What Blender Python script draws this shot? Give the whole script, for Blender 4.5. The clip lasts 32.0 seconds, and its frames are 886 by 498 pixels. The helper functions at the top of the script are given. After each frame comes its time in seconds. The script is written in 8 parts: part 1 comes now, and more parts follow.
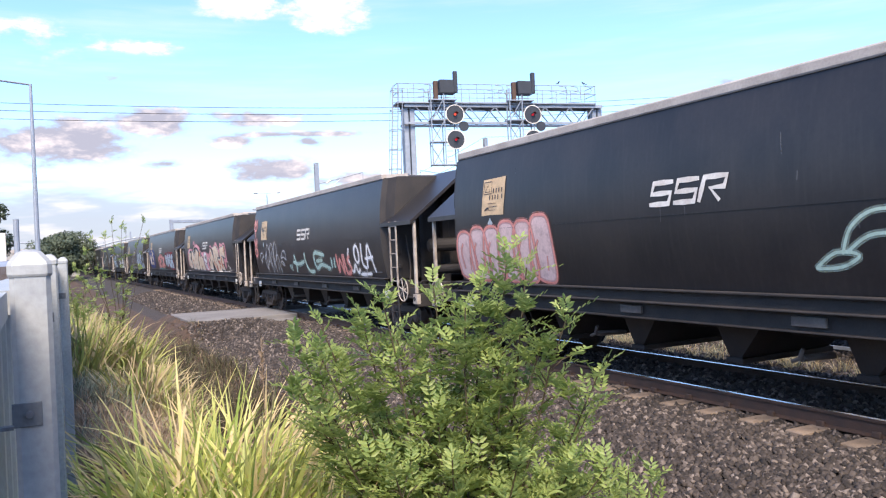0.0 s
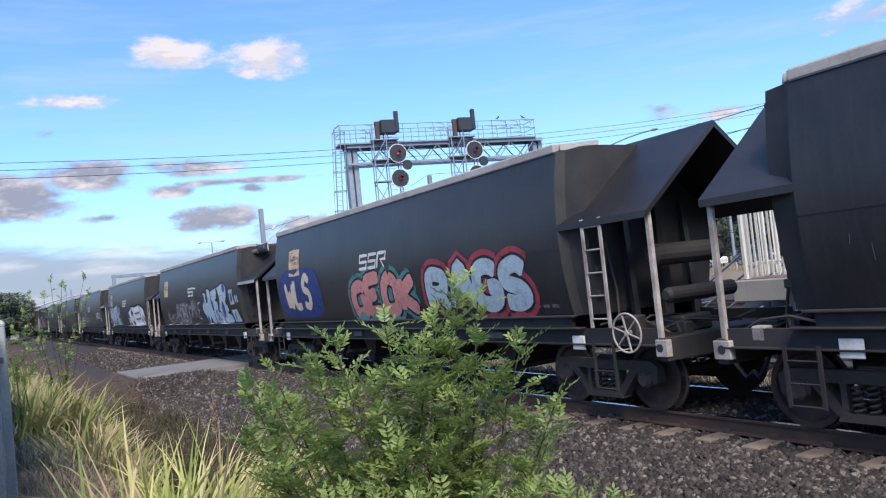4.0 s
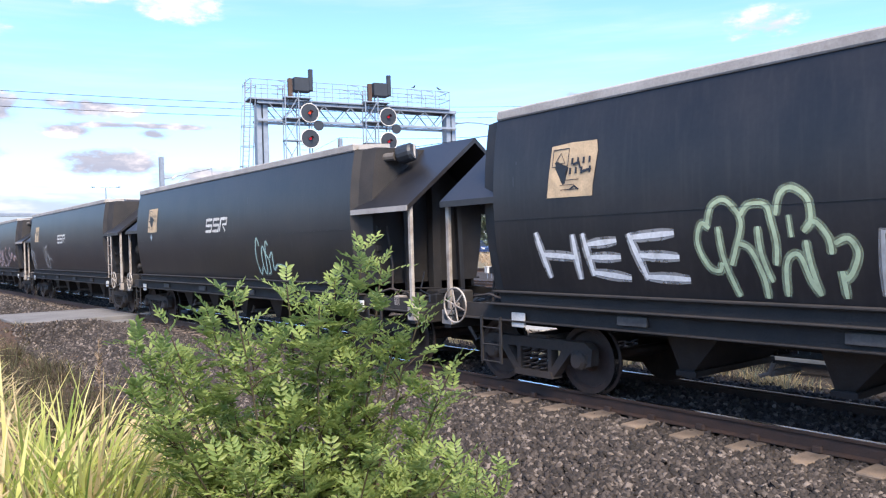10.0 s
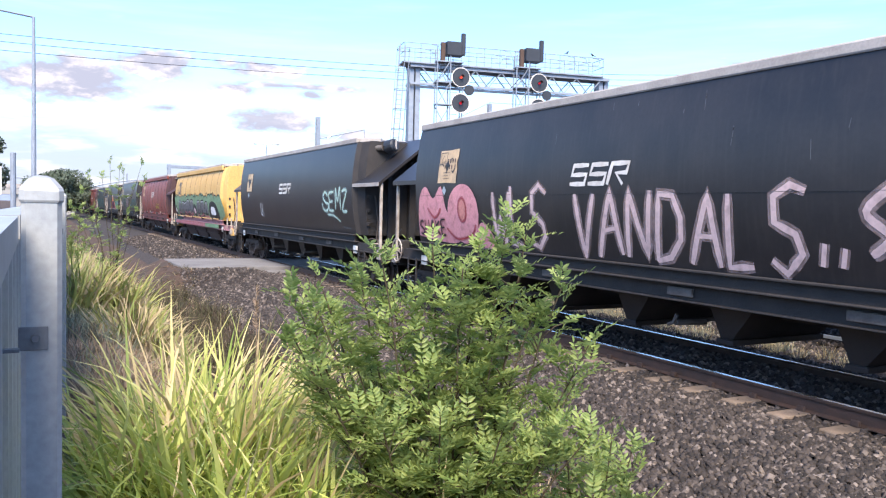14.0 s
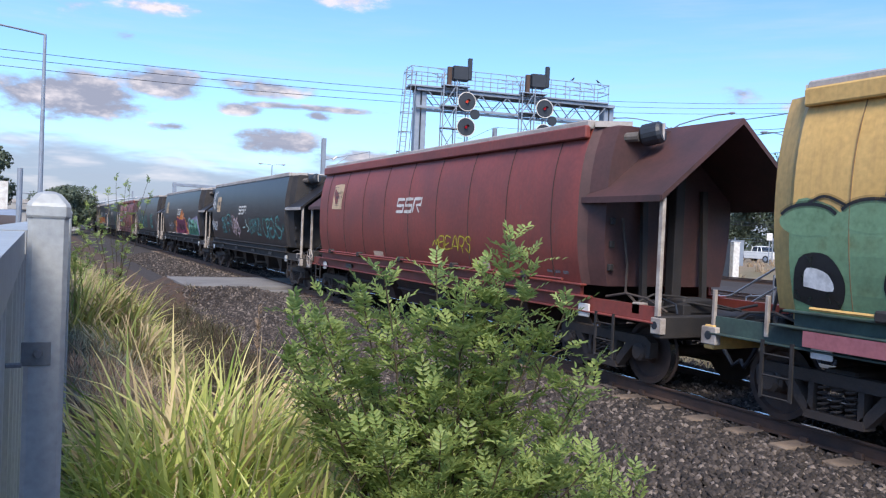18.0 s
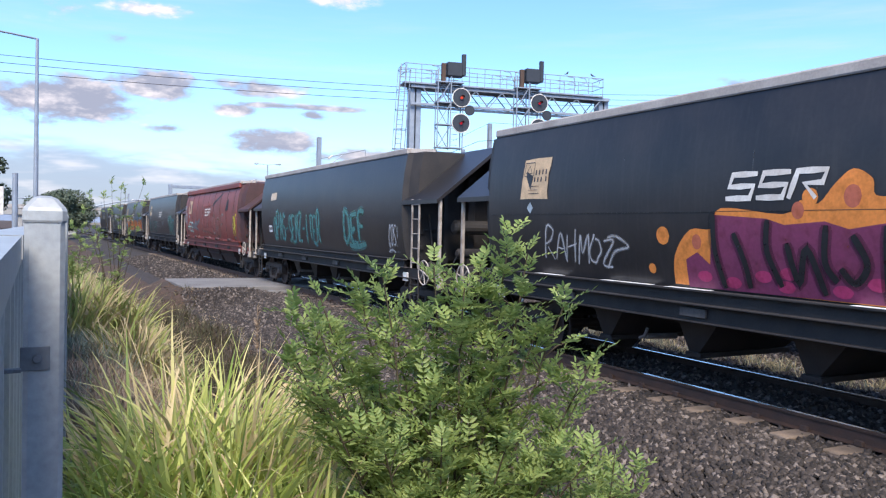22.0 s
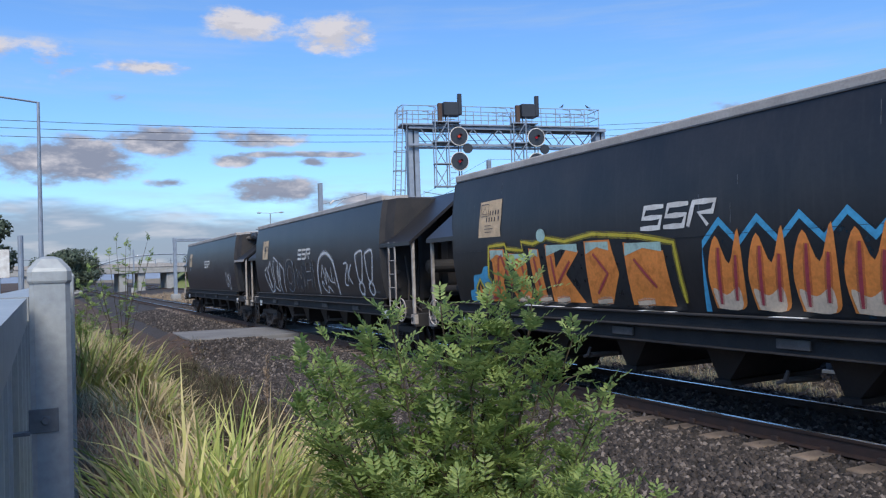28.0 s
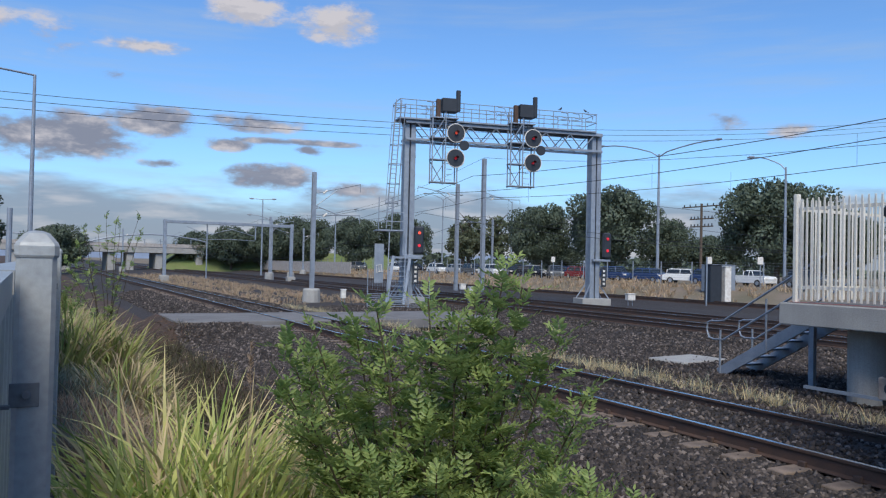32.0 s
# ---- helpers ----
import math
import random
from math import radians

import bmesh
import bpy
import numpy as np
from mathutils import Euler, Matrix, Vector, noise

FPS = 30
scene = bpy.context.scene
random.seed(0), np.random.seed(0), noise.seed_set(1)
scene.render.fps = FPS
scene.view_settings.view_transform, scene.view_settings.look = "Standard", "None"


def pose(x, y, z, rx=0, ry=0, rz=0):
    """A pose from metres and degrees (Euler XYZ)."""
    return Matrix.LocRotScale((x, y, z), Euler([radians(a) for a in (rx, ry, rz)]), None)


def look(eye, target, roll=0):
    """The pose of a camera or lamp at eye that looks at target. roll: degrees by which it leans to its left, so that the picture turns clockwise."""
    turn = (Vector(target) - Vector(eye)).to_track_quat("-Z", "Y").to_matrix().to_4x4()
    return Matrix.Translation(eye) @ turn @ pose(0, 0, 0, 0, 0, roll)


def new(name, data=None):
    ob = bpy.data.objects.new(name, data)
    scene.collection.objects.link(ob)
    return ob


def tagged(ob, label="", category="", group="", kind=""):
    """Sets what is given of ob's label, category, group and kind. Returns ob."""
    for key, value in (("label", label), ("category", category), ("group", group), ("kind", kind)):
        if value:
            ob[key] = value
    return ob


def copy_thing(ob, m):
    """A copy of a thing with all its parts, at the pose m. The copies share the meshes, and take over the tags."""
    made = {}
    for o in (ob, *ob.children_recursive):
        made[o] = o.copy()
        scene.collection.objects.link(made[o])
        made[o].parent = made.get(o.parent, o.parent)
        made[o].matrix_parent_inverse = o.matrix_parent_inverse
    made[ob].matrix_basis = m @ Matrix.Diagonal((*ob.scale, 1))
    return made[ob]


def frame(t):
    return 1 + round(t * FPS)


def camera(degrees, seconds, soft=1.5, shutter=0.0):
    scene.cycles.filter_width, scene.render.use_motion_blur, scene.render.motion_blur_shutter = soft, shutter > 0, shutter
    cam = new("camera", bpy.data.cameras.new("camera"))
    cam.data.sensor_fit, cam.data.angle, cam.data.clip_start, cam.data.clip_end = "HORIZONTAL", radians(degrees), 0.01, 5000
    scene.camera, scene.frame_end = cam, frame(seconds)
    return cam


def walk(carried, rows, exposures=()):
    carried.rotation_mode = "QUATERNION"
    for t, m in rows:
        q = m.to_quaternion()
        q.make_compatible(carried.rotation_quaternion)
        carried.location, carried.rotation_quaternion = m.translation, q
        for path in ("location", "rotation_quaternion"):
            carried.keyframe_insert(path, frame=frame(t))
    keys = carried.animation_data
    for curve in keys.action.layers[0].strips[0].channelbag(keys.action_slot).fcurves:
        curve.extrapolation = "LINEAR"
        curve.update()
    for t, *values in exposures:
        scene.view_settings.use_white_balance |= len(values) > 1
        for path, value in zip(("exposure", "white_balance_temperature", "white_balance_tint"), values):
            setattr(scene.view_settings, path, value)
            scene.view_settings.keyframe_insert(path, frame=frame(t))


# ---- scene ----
# ---------------------------------------------------------------- camera
EYE = Vector((-0.02, 0.55, 2.055))
cam = camera(58.8, 32.0, soft=1.2)


# the phone in the hand sways a few centimetres: time, aside, up
SWAY = ((0, .027, .017), (1, .034, .022), (3.5, .032, .018), (8, .022, .010), (11.5, .010, .003), (12, .004, .002), (14, 0, 0), (18, -.003, 0), (25, -.003, 0), (28.5, 0, 0), (32, 0, 0))


def aim(t, yaw, pitch, roll):
    a, b = radians(yaw), radians(pitch)
    d = Vector((-math.sin(a) * math.cos(b), math.cos(a) * math.cos(b), math.sin(b)))
    eye = EYE + Vector([float(np.interp(t, [q[0] for q in SWAY], [q[k] for q in SWAY])) if k else 0.0 for k in (1, 0, 2)])
    return look(eye, eye + d, roll)


walk(cam, [(t, aim(t, a, b, c)) for t, a, b, c in (
    (0, -27.16, -0.16, -2.51), (0.5, -28.11, 0.00, -2.45), (1, -29.11, -0.21, -2.41), (1.5, -29.71, -0.42, -2.51), (2, -29.75, -0.47, -2.29),
    (2.5, -30.04, -0.64, -2.06), (3, -30.37, 0.10, -3.68), (3.5, -30.54, 1.35, -5.47), (5.5, -33.75, 3.78, -4.87), (6, -36.15, 3.59, -4.12),
    (6.5, -37.29, 2.74, -2.63), (7, -37.30, 1.81, -2.29), (7.5, -37.52, 1.08, -2.23), (8, -38.06, 0.66, -2.31), (8.5, -38.66, 0.35, -2.40),
    (9, -38.92, 0.24, -2.43), (9.5, -38.75, -0.00, -2.34), (10, -37.82, -0.41, -1.52), (10.5, -35.57, -0.81, -0.47), (11, -30.85, -0.70, -0.49),
    (11.5, -28.08, -1.94, 0.73), (12, -27.96, -3.09, 0.90), (12.5, -28.35, -3.15, 0.92), (13, -28.14, -3.18, 1.20), (13.5, -27.79, -3.18, 1.39),
    (14, -27.49, -2.80, 1.40), (14.5, -27.31, -2.33, 1.40), (15, -27.25, -2.01, 1.89), (15.5, -27.23, -1.64, 2.02), (17.5, -27.19, -1.19, 2.46),
    (18, -27.21, -1.14, 2.47), (18.5, -27.19, -1.05, 2.70), (19, -27.20, -0.96, 2.74), (19.5, -27.21, -0.95, 2.79), (20, -27.04, -0.93, 3.35),
    (20.5, -27.03, -0.91, 2.89), (21, -27.15, -1.07, 1.99), (21.5, -27.21, -1.31, 1.62), (22, -27.40, -1.38, 1.33), (22.5, -27.53, -1.40, 1.31),
    (23, -27.61, -1.38, 1.45), (23.5, -27.63, -1.34, 1.66), (24, -27.47, -1.29, 2.08), (24.5, -27.30, -1.25, 2.35), (25, -27.20, -1.20, 2.36),
    (25.5, -27.04, -0.94, 2.49), (26, -26.69, 0.16, 1.51), (26.5, -25.87, 1.28, -0.50), (28.5, -27.16, 1.40, -1.99), (29, -27.19, 1.28, -1.72),
    (29.5, -27.19, 1.38, -1.19), (30, -27.32, 1.48, -0.87), (30.5, -27.49, 1.38, -0.84), (31, -27.54, 1.15, -0.30), (31.5, -27.62, 1.07, 0.79),
    (32, -27.71, 1.13, 1.24))], exposures=[(0, 1.15, 7200, 14), (0.6, 0.8, 6900, 11), (1, 0.72, 6500, 9), (2, 0.85, 6500, 10), (3, 0.8, 6500, 10), (4.5, 0.4, 6400, 8), (6, 0.0, 6300, 6), (7, 0.3, 6400, 6), (8, 0.55, 6400, 8), (9, 0.85, 6600, 10), (10, 1.15, 6900, 11), (11, 1.25, 6900, 12), (13, 1.35, 6900, 12), (15.5, 1.3, 6800, 12), (18, 0.65, 6500, 10), (20, 0.75, 6500, 10), (24, 0.9, 6600, 10), (26, 0.7, 6500, 10), (28.5, 0.15, 6200, 6), (30, 0.15, 6200, 6), (32, 0.0, 6300, 6)])

# ---------------------------------------------------------------- sky and sun
SUN_AZ, SUN_EL = radians(-155), radians(48)
world = bpy.data.worlds.new("sky")
scene.world = world
world.use_nodes = True
wn, wl = world.node_tree.nodes, world.node_tree.links
wn.clear()


def wmath(op, a, b=None, c=None):
    n = wn.new("ShaderNodeMath")
    n.operation = op
    for i, v in enumerate((a, b, c)):
        if v is None:
            continue
        if isinstance(v, (int, float)):
            n.inputs[i].default_value = v
        else:
            wl.new(v, n.inputs[i])
    return n.outputs[0]


def wmix(f, a, b):
    n = wn.new("ShaderNodeMix")
    n.data_type = "RGBA"
    for i, v in ((0, f), (6, a), (7, b)):
        if isinstance(v, (int, float)):
            n.inputs[i].default_value = v
        elif isinstance(v, tuple):
            n.inputs[i].default_value = (*v, 1)
        else:
            wl.new(v, n.inputs[i])
    return n.outputs[2]


def wnoise(vec, scale, detail=6, rough=0.6):
    n = wn.new("ShaderNodeTexNoise")
    n.inputs["Scale"].default_value, n.inputs["Detail"].default_value = scale, detail
    n.inputs["Roughness"].default_value = rough
    wl.new(vec, n.inputs["Vector"])
    return n.outputs[0]


def wramp(v, lo, hi):
    n = wn.new("ShaderNodeMapRange")
    n.interpolation_type = "SMOOTHSTEP"
    n.inputs[1].default_value, n.inputs[2].default_value = lo, hi
    wl.new(v, n.inputs[0])
    return n.outputs[0]


sky = wn.new("ShaderNodeTexSky")
sky.sky_type, sky.sun_disc = "NISHITA", False
sky.sun_elevation, sky.sun_rotation = SUN_EL, SUN_AZ
sky.air_density, sky.dust_density, sky.ozone_density = 1.0, 0.6, 1.5
coord = wn.new("ShaderNodeTexCoord")
sep = wn.new("ShaderNodeSeparateXYZ")
wl.new(coord.outputs["Generated"], sep.inputs[0])
az = wmath("MULTIPLY", wmath("ARCTAN2", sep.outputs[0], sep.outputs[1]), 180 / math.pi)
el = wmath("MULTIPLY", wmath("ARCSINE", sep.outputs[2]), 180 / math.pi)
cc = wn.new("ShaderNodeCombineXYZ")
wl.new(az, cc.inputs[0])
wl.new(wmath("MULTIPLY", el, 2.2), cc.inputs[1])
fluff = wnoise(cc.outputs[0], 0.28, 8, 0.62)
broad = wnoise(cc.outputs[0], 0.045, 5, 0.55)
# separate cumulus clouds: azimuth, elevation, half width, half height, weight
cover = None
for u, v, a, b, w in ((1.5, 7.9, 4.6, 1.5, 1.2), (7.0, 9.35, 2.8, 1.0, 1.25), (14.0, 9.6, 3.6, .6, .8), (15.6, 6.0, 3.2, .9, 1.1),
                      (12.4, 8.1, 1.6, .5, .95), (17.8, 7.9, 1.1, .4, .9), (8.0, 6.5, 1.6, .35, .8), (13.2, 17.3, 2.9, 1.2, .9), (19.6, 16.8, 3.1, 1.4, .8),
                      (20.5, 5.2, 3.6, .8, .8), (47.4, 10.2, 1.6, .7, .5), (51.5, 9.4, 1.6, .6, .55), (5.0, 12.2, 1.1, .5, .6), (-3.0, 14.4, 7.0, 1.6, .45), (7.0, 14.2, 4.0, .5, .55), (-6, 6.8, 3.0, .9, 1.0),
                      (16.0, 8.45, 6.5, .25, .75), (-12, 9, 5.0, 1.6, 1.0), (60, 14, 3.0, 1.2, .5), (70, 22, 6, 2.4, .7), (-30, 18, 7, 3, .8)):
    dx = wmath("DIVIDE", wmath("SUBTRACT", az, u), a)
    dy = wmath("DIVIDE", wmath("SUBTRACT", el, v), b)
    r = wmath("SQRT", wmath("ADD", wmath("MULTIPLY", dx, dx), wmath("MULTIPLY", dy, dy)))
    g = wmath("MULTIPLY", wmath("MAXIMUM", wmath("SUBTRACT", 1.4, r), 0.0), w * 1.28)
    cover = g if cover is None else wmath("MAXIMUM", cover, g)
# the edges fray: noise bites into each cloud, none outside them
fray = wmath("MULTIPLY", wmath("MINIMUM", wmath("MULTIPLY", cover, 2.5), 1.0), 3.6)
dens = wramp(wmath("ADD", cover, wmath("MULTIPLY", wmath("SUBTRACT", fluff, 0.5), fray)), 0.2, 1.15)
# cloud tops catch the low sun, their undersides stay grey-violet
shift = wn.new("ShaderNodeVectorMath")
shift.operation = "ADD"
shift.inputs[1].default_value = (-0.9, 2.6, 0)
wl.new(cc.outputs[0], shift.inputs[0])
lit = wramp(wmath("SUBTRACT", fluff, wnoise(shift.outputs[0], 0.28, 8, 0.62)), -0.04, 0.3)
lit = wmath("MINIMUM", wmath("ADD", lit, wmath("MULTIPLY", wramp(el, 11.0, 16.0), 0.75)), 1.0)
cloud = wmix(lit, (1.9, 2.05, 2.7), (4.7, 4.4, 4.7))
streak = wn.new("ShaderNodeCombineXYZ")
wl.new(wmath("MULTIPLY", az, 0.05), streak.inputs[0])
wl.new(wmath("MULTIPLY", el, 0.5), streak.inputs[1])
veil = wmath("MULTIPLY", wramp(wnoise(streak.outputs[0], 1.0, 5, 0.6), 0.42, 0.8), 0.42)
gain = wn.new("ShaderNodeVectorMath")
gain.operation = "MULTIPLY"
gain.inputs[1].default_value = (0.71, 0.96, 1.29)
wl.new(sky.outputs[0], gain.inputs[0])
base = wmix(veil, gain.outputs[0], (3.1, 3.8, 4.9))
haze = wmix(wmath("MULTIPLY", wramp(el, 6.0, 0.0), 0.5), base, (3.5, 3.4, 3.8))
# a smooth bank of stratus low over the horizon
low = wn.new("ShaderNodeCombineXYZ")
wl.new(wmath("MULTIPLY", az, 0.06), low.inputs[0])
wl.new(wmath("MULTIPLY", el, 0.28), low.inputs[1])
sheet = wnoise(low.outputs[0], 1.3, 5, 0.55)
edge = wmath("ADD", el, wmath("MULTIPLY", wmath("SUBTRACT", sheet, 0.5), -9.0))
bank = wmath("MULTIPLY", wramp(edge, 6.2, 3.6), 0.85)
glow_low = wramp(wnoise(low.outputs[0], 2.7, 4, 0.5), 0.46, 0.66)
stratus = wmix(glow_low, (2.0, 2.3, 3.0), (3.7, 3.55, 3.9))
full = wmix(bank, wmix(dens, haze, cloud), stratus)
bg = wn.new("ShaderNodeBackground")
bg.inputs[1].default_value = 0.132
wl.new(full, bg.inputs[0])
wout = wn.new("ShaderNodeOutputWorld")
wl.new(bg.outputs[0], wout.inputs[0])

sun = new("sun", bpy.data.lights.new("sun", "SUN"))
sun.data.energy, sun.data.angle, sun.data.color = 3.6, radians(28), (1.0, 0.90, 0.78)
sd = Vector((math.sin(SUN_AZ) * math.cos(SUN_EL), math.cos(SUN_AZ) * math.cos(SUN_EL), math.sin(SUN_EL)))
sun.matrix_world = look(sd * 100, (0, 0, 0))

# ---------------------------------------------------------------- materials
def material(name, color, rough=0.7, metal=0.0, dark=None, scale=4.0, fine=60.0, amount=0.5, bump=0.15, streaks=0.0,
             tint=None, spec=0.5, rand=0.0, island=0.0):
    """A surface with blotches, fine grain, relief and, if asked, rain streaks."""
    m = bpy.data.materials.new(name)
    m.use_nodes = True
    n, l = m.node_tree.nodes, m.node_tree.links
    bsdf = n["Principled BSDF"]
    bsdf.inputs["Roughness"].default_value = rough
    bsdf.inputs["Metallic"].default_value = metal
    bsdf.inputs["Specular IOR Level"].default_value = spec
    tc = n.new("ShaderNodeTexCoord")
    big = n.new("ShaderNodeTexNoise")
    big.inputs["Scale"].default_value, big.inputs["Detail"].default_value = scale, 6
    l.new(tc.outputs["Object"], big.inputs["Vector"])
    small = n.new("ShaderNodeTexNoise")
    small.inputs["Scale"].default_value, small.inputs["Detail"].default_value = fine, 4
    l.new(tc.outputs["Object"], small.inputs["Vector"])
    dark = dark or tuple(c * 0.5 for c in color)
    ramp = n.new("ShaderNodeMapRange")
    ramp.inputs[1].default_value, ramp.inputs[2].default_value = 0.35, 0.68
    l.new(big.outputs[0], ramp.inputs[0])
    f = n.new("ShaderNodeMath")
    f.operation = "MULTIPLY"
    f.inputs[1].default_value = amount
    l.new(ramp.outputs[0], f.inputs[0])
    mix = n.new("ShaderNodeMix")
    mix.data_type = "RGBA"
    mix.inputs[6].default_value, mix.inputs[7].default_value = (*color, 1), (*dark, 1)
    l.new(f.outputs[0], mix.inputs[0])
    out = mix.outputs[2]

    def scaled(src, value, lo, hi):
        r = n.new("ShaderNodeMapRange")
        r.inputs[3].default_value, r.inputs[4].default_value = lo, hi
        l.new(value, r.inputs[0])
        v = n.new("ShaderNodeVectorMath")
        v.operation = "SCALE"
        l.new(src, v.inputs[0])
        l.new(r.outputs[0], v.inputs["Scale"])
        return v.outputs[0]

    out = scaled(out, small.outputs[0], 0.72, 1.28)
    if streaks:
        mp = n.new("ShaderNodeMapping")
        mp.inputs["Scale"].default_value = (6, 6, 0.35)
        l.new(tc.outputs["Object"], mp.inputs[0])
        st = n.new("ShaderNodeTexNoise")
        st.inputs["Scale"].default_value, st.inputs["Detail"].default_value = 2.5, 5
        l.new(mp.outputs[0], st.inputs["Vector"])
        r = n.new("ShaderNodeMapRange")
        r.inputs[1].default_value, r.inputs[2].default_value, r.inputs[4].default_value = 0.5, 0.75, streaks
        l.new(st.outputs[0], r.inputs[0])
        mx = n.new("ShaderNodeMix")
        mx.data_type = "RGBA"
        mx.inputs[7].default_value = (*(tint or dark), 1)
        l.new(r.outputs[0], mx.inputs[0])
        l.new(out, mx.inputs[6])
        out = mx.outputs[2]
    if rand:
        oi = n.new("ShaderNodeObjectInfo")
        out = scaled(out, oi.outputs["Random"], 1 - rand, 1 + rand)
    if island:
        ge = n.new("ShaderNodeNewGeometry")
        out = scaled(out, ge.outputs["Random Per Island"], 1 - island, 1 + island)
    l.new(out, bsdf.inputs["Base Color"])
    if bump:
        b = n.new("ShaderNodeBump")
        b.inputs["Strength"].default_value, b.inputs["Distance"].default_value = bump, 0.02
        l.new(small.outputs[0], b.inputs["Height"])
        l.new(b.outputs[0], bsdf.inputs["Normal"])
    return m


def two_tone(name, c1, c2, rough=0.6, scale=0.0, trans=0.0, tip=None):
    """Leaf and blade surfaces: each piece its own mix of two colours."""
    m = bpy.data.materials.new(name)
    m.use_nodes = True
    n, l = m.node_tree.nodes, m.node_tree.links
    bsdf = n["Principled BSDF"]
    bsdf.inputs["Roughness"].default_value = rough
    bsdf.inputs["Specular IOR Level"].default_value = 0.3
    ge = n.new("ShaderNodeNewGeometry")
    tc = n.new("ShaderNodeTexCoord")
    ns = n.new("ShaderNodeTexNoise")
    ns.inputs["Scale"].default_value = scale or 3.0
    l.new(tc.outputs["Object"], ns.inputs["Vector"])
    ad = n.new("ShaderNodeMath")
    ad.operation = "MULTIPLY_ADD"
    ad.inputs[1].default_value, ad.inputs[2].default_value = 0.6, 0.0
    l.new(ge.outputs["Random Per Island"], ad.inputs[0])
    a2 = n.new("ShaderNodeMath")
    a2.operation = "MULTIPLY_ADD"
    a2.inputs[1].default_value = 0.5
    l.new(ns.outputs[0], a2.inputs[0])
    l.new(ad.outputs[0], a2.inputs[2])
    mix = n.new("ShaderNodeMix")
    mix.data_type = "RGBA"
    mix.inputs[6].default_value, mix.inputs[7].default_value = (*c1, 1), (*c2, 1)
    l.new(a2.outputs[0], mix.inputs[0])
    colour = mix.outputs[2]
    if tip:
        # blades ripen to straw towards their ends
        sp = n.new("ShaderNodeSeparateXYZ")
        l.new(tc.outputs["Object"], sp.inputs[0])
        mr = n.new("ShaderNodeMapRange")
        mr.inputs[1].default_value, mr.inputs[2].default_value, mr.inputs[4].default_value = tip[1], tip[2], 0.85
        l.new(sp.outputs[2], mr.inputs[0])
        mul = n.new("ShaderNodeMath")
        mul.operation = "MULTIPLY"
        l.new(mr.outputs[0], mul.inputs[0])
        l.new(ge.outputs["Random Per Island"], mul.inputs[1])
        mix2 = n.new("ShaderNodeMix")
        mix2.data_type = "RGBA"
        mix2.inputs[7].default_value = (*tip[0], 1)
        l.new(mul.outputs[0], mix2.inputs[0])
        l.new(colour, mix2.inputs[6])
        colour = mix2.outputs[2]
    l.new(colour, bsdf.inputs["Base Color"])
    if trans:
        tr = n.new("ShaderNodeBsdfTranslucent")
        l.new(colour, tr.inputs[0])
        ms = n.new("ShaderNodeMixShader")
        ms.inputs[0].default_value = trans
        l.new(bsdf.outputs[0], ms.inputs[1])
        l.new(tr.outputs[0], ms.inputs[2])
        l.new(ms.outputs[0], n["Material Output"].inputs[0])
    return m


def glow(name, color, strength):
    m = bpy.data.materials.new(name)
    m.use_nodes = True
    b = m.node_tree.nodes["Principled BSDF"]
    b.inputs["Base Color"].default_value = (*color, 1)
    b.inputs["Emission Color"].default_value = (*color, 1)
    b.inputs["Emission Strength"].default_value = strength
    return m


def spray(name, color, cover=0.85):
    """Sprayed paint: patchy, slightly see-through."""
    m = material(name, color, 0.55, amount=0.35, scale=2.0, fine=25, bump=0.0, dark=tuple(c * 0.7 for c in color))
    n, l = m.node_tree.nodes, m.node_tree.links
    tc = n.new("ShaderNodeTexCoord")
    ns = n.new("ShaderNodeTexNoise")
    ns.inputs["Scale"].default_value, ns.inputs["Detail"].default_value = 7.0, 6
    l.new(tc.outputs["Object"], ns.inputs["Vector"])
    mr = n.new("ShaderNodeMapRange")
    mr.inputs[1].default_value, mr.inputs[2].default_value = 0.25, 0.5
    mr.inputs[3].default_value, mr.inputs[4].default_value = cover - 0.3, cover
    l.new(ns.outputs[0], mr.inputs[0])
    tr = n.new("ShaderNodeBsdfTransparent")
    ms = n.new("ShaderNodeMixShader")
    l.new(mr.outputs[0], ms.inputs[0])
    l.new(tr.outputs[0], ms.inputs[1])
    l.new(n["Principled BSDF"].outputs[0], ms.inputs[2])
    l.new(ms.outputs[0], n["Material Output"].inputs[0])
    return m


BLACK = material("black_wagon_paint", (0.015, 0.015, 0.018), 0.36, dark=(0.030, 0.027, 0.028), scale=1.1, fine=18, amount=0.8, bump=0.03,
                 streaks=0.35, tint=(0.048, 0.043, 0.042), rand=0.12)
UNDER = material("grimy_underframe", (0.021, 0.019, 0.019), 0.7, dark=(0.038, 0.031, 0.028), scale=3, fine=40, amount=0.8, bump=0.2)
BOGIE = material("rusty_bogie_steel", (0.052, 0.042, 0.037), 0.8, dark=(0.075, 0.055, 0.045), scale=6, fine=50, amount=0.8, bump=0.3)
WHEEL = material("brown_wheel_steel", (0.075, 0.05, 0.042), 0.6, metal=0.3, dark=(0.035, 0.028, 0.026), scale=5, fine=40, amount=0.7)
TREAD = material("bright_wheel_tread", (0.5, 0.5, 0.5), 0.25, metal=1.0, bump=0.02)
CHUTERED = material("dirty_red_underframe", (0.062, 0.032, 0.028), 0.75, dark=(0.03, 0.024, 0.022), scale=3, fine=40, amount=0.8, bump=0.2)
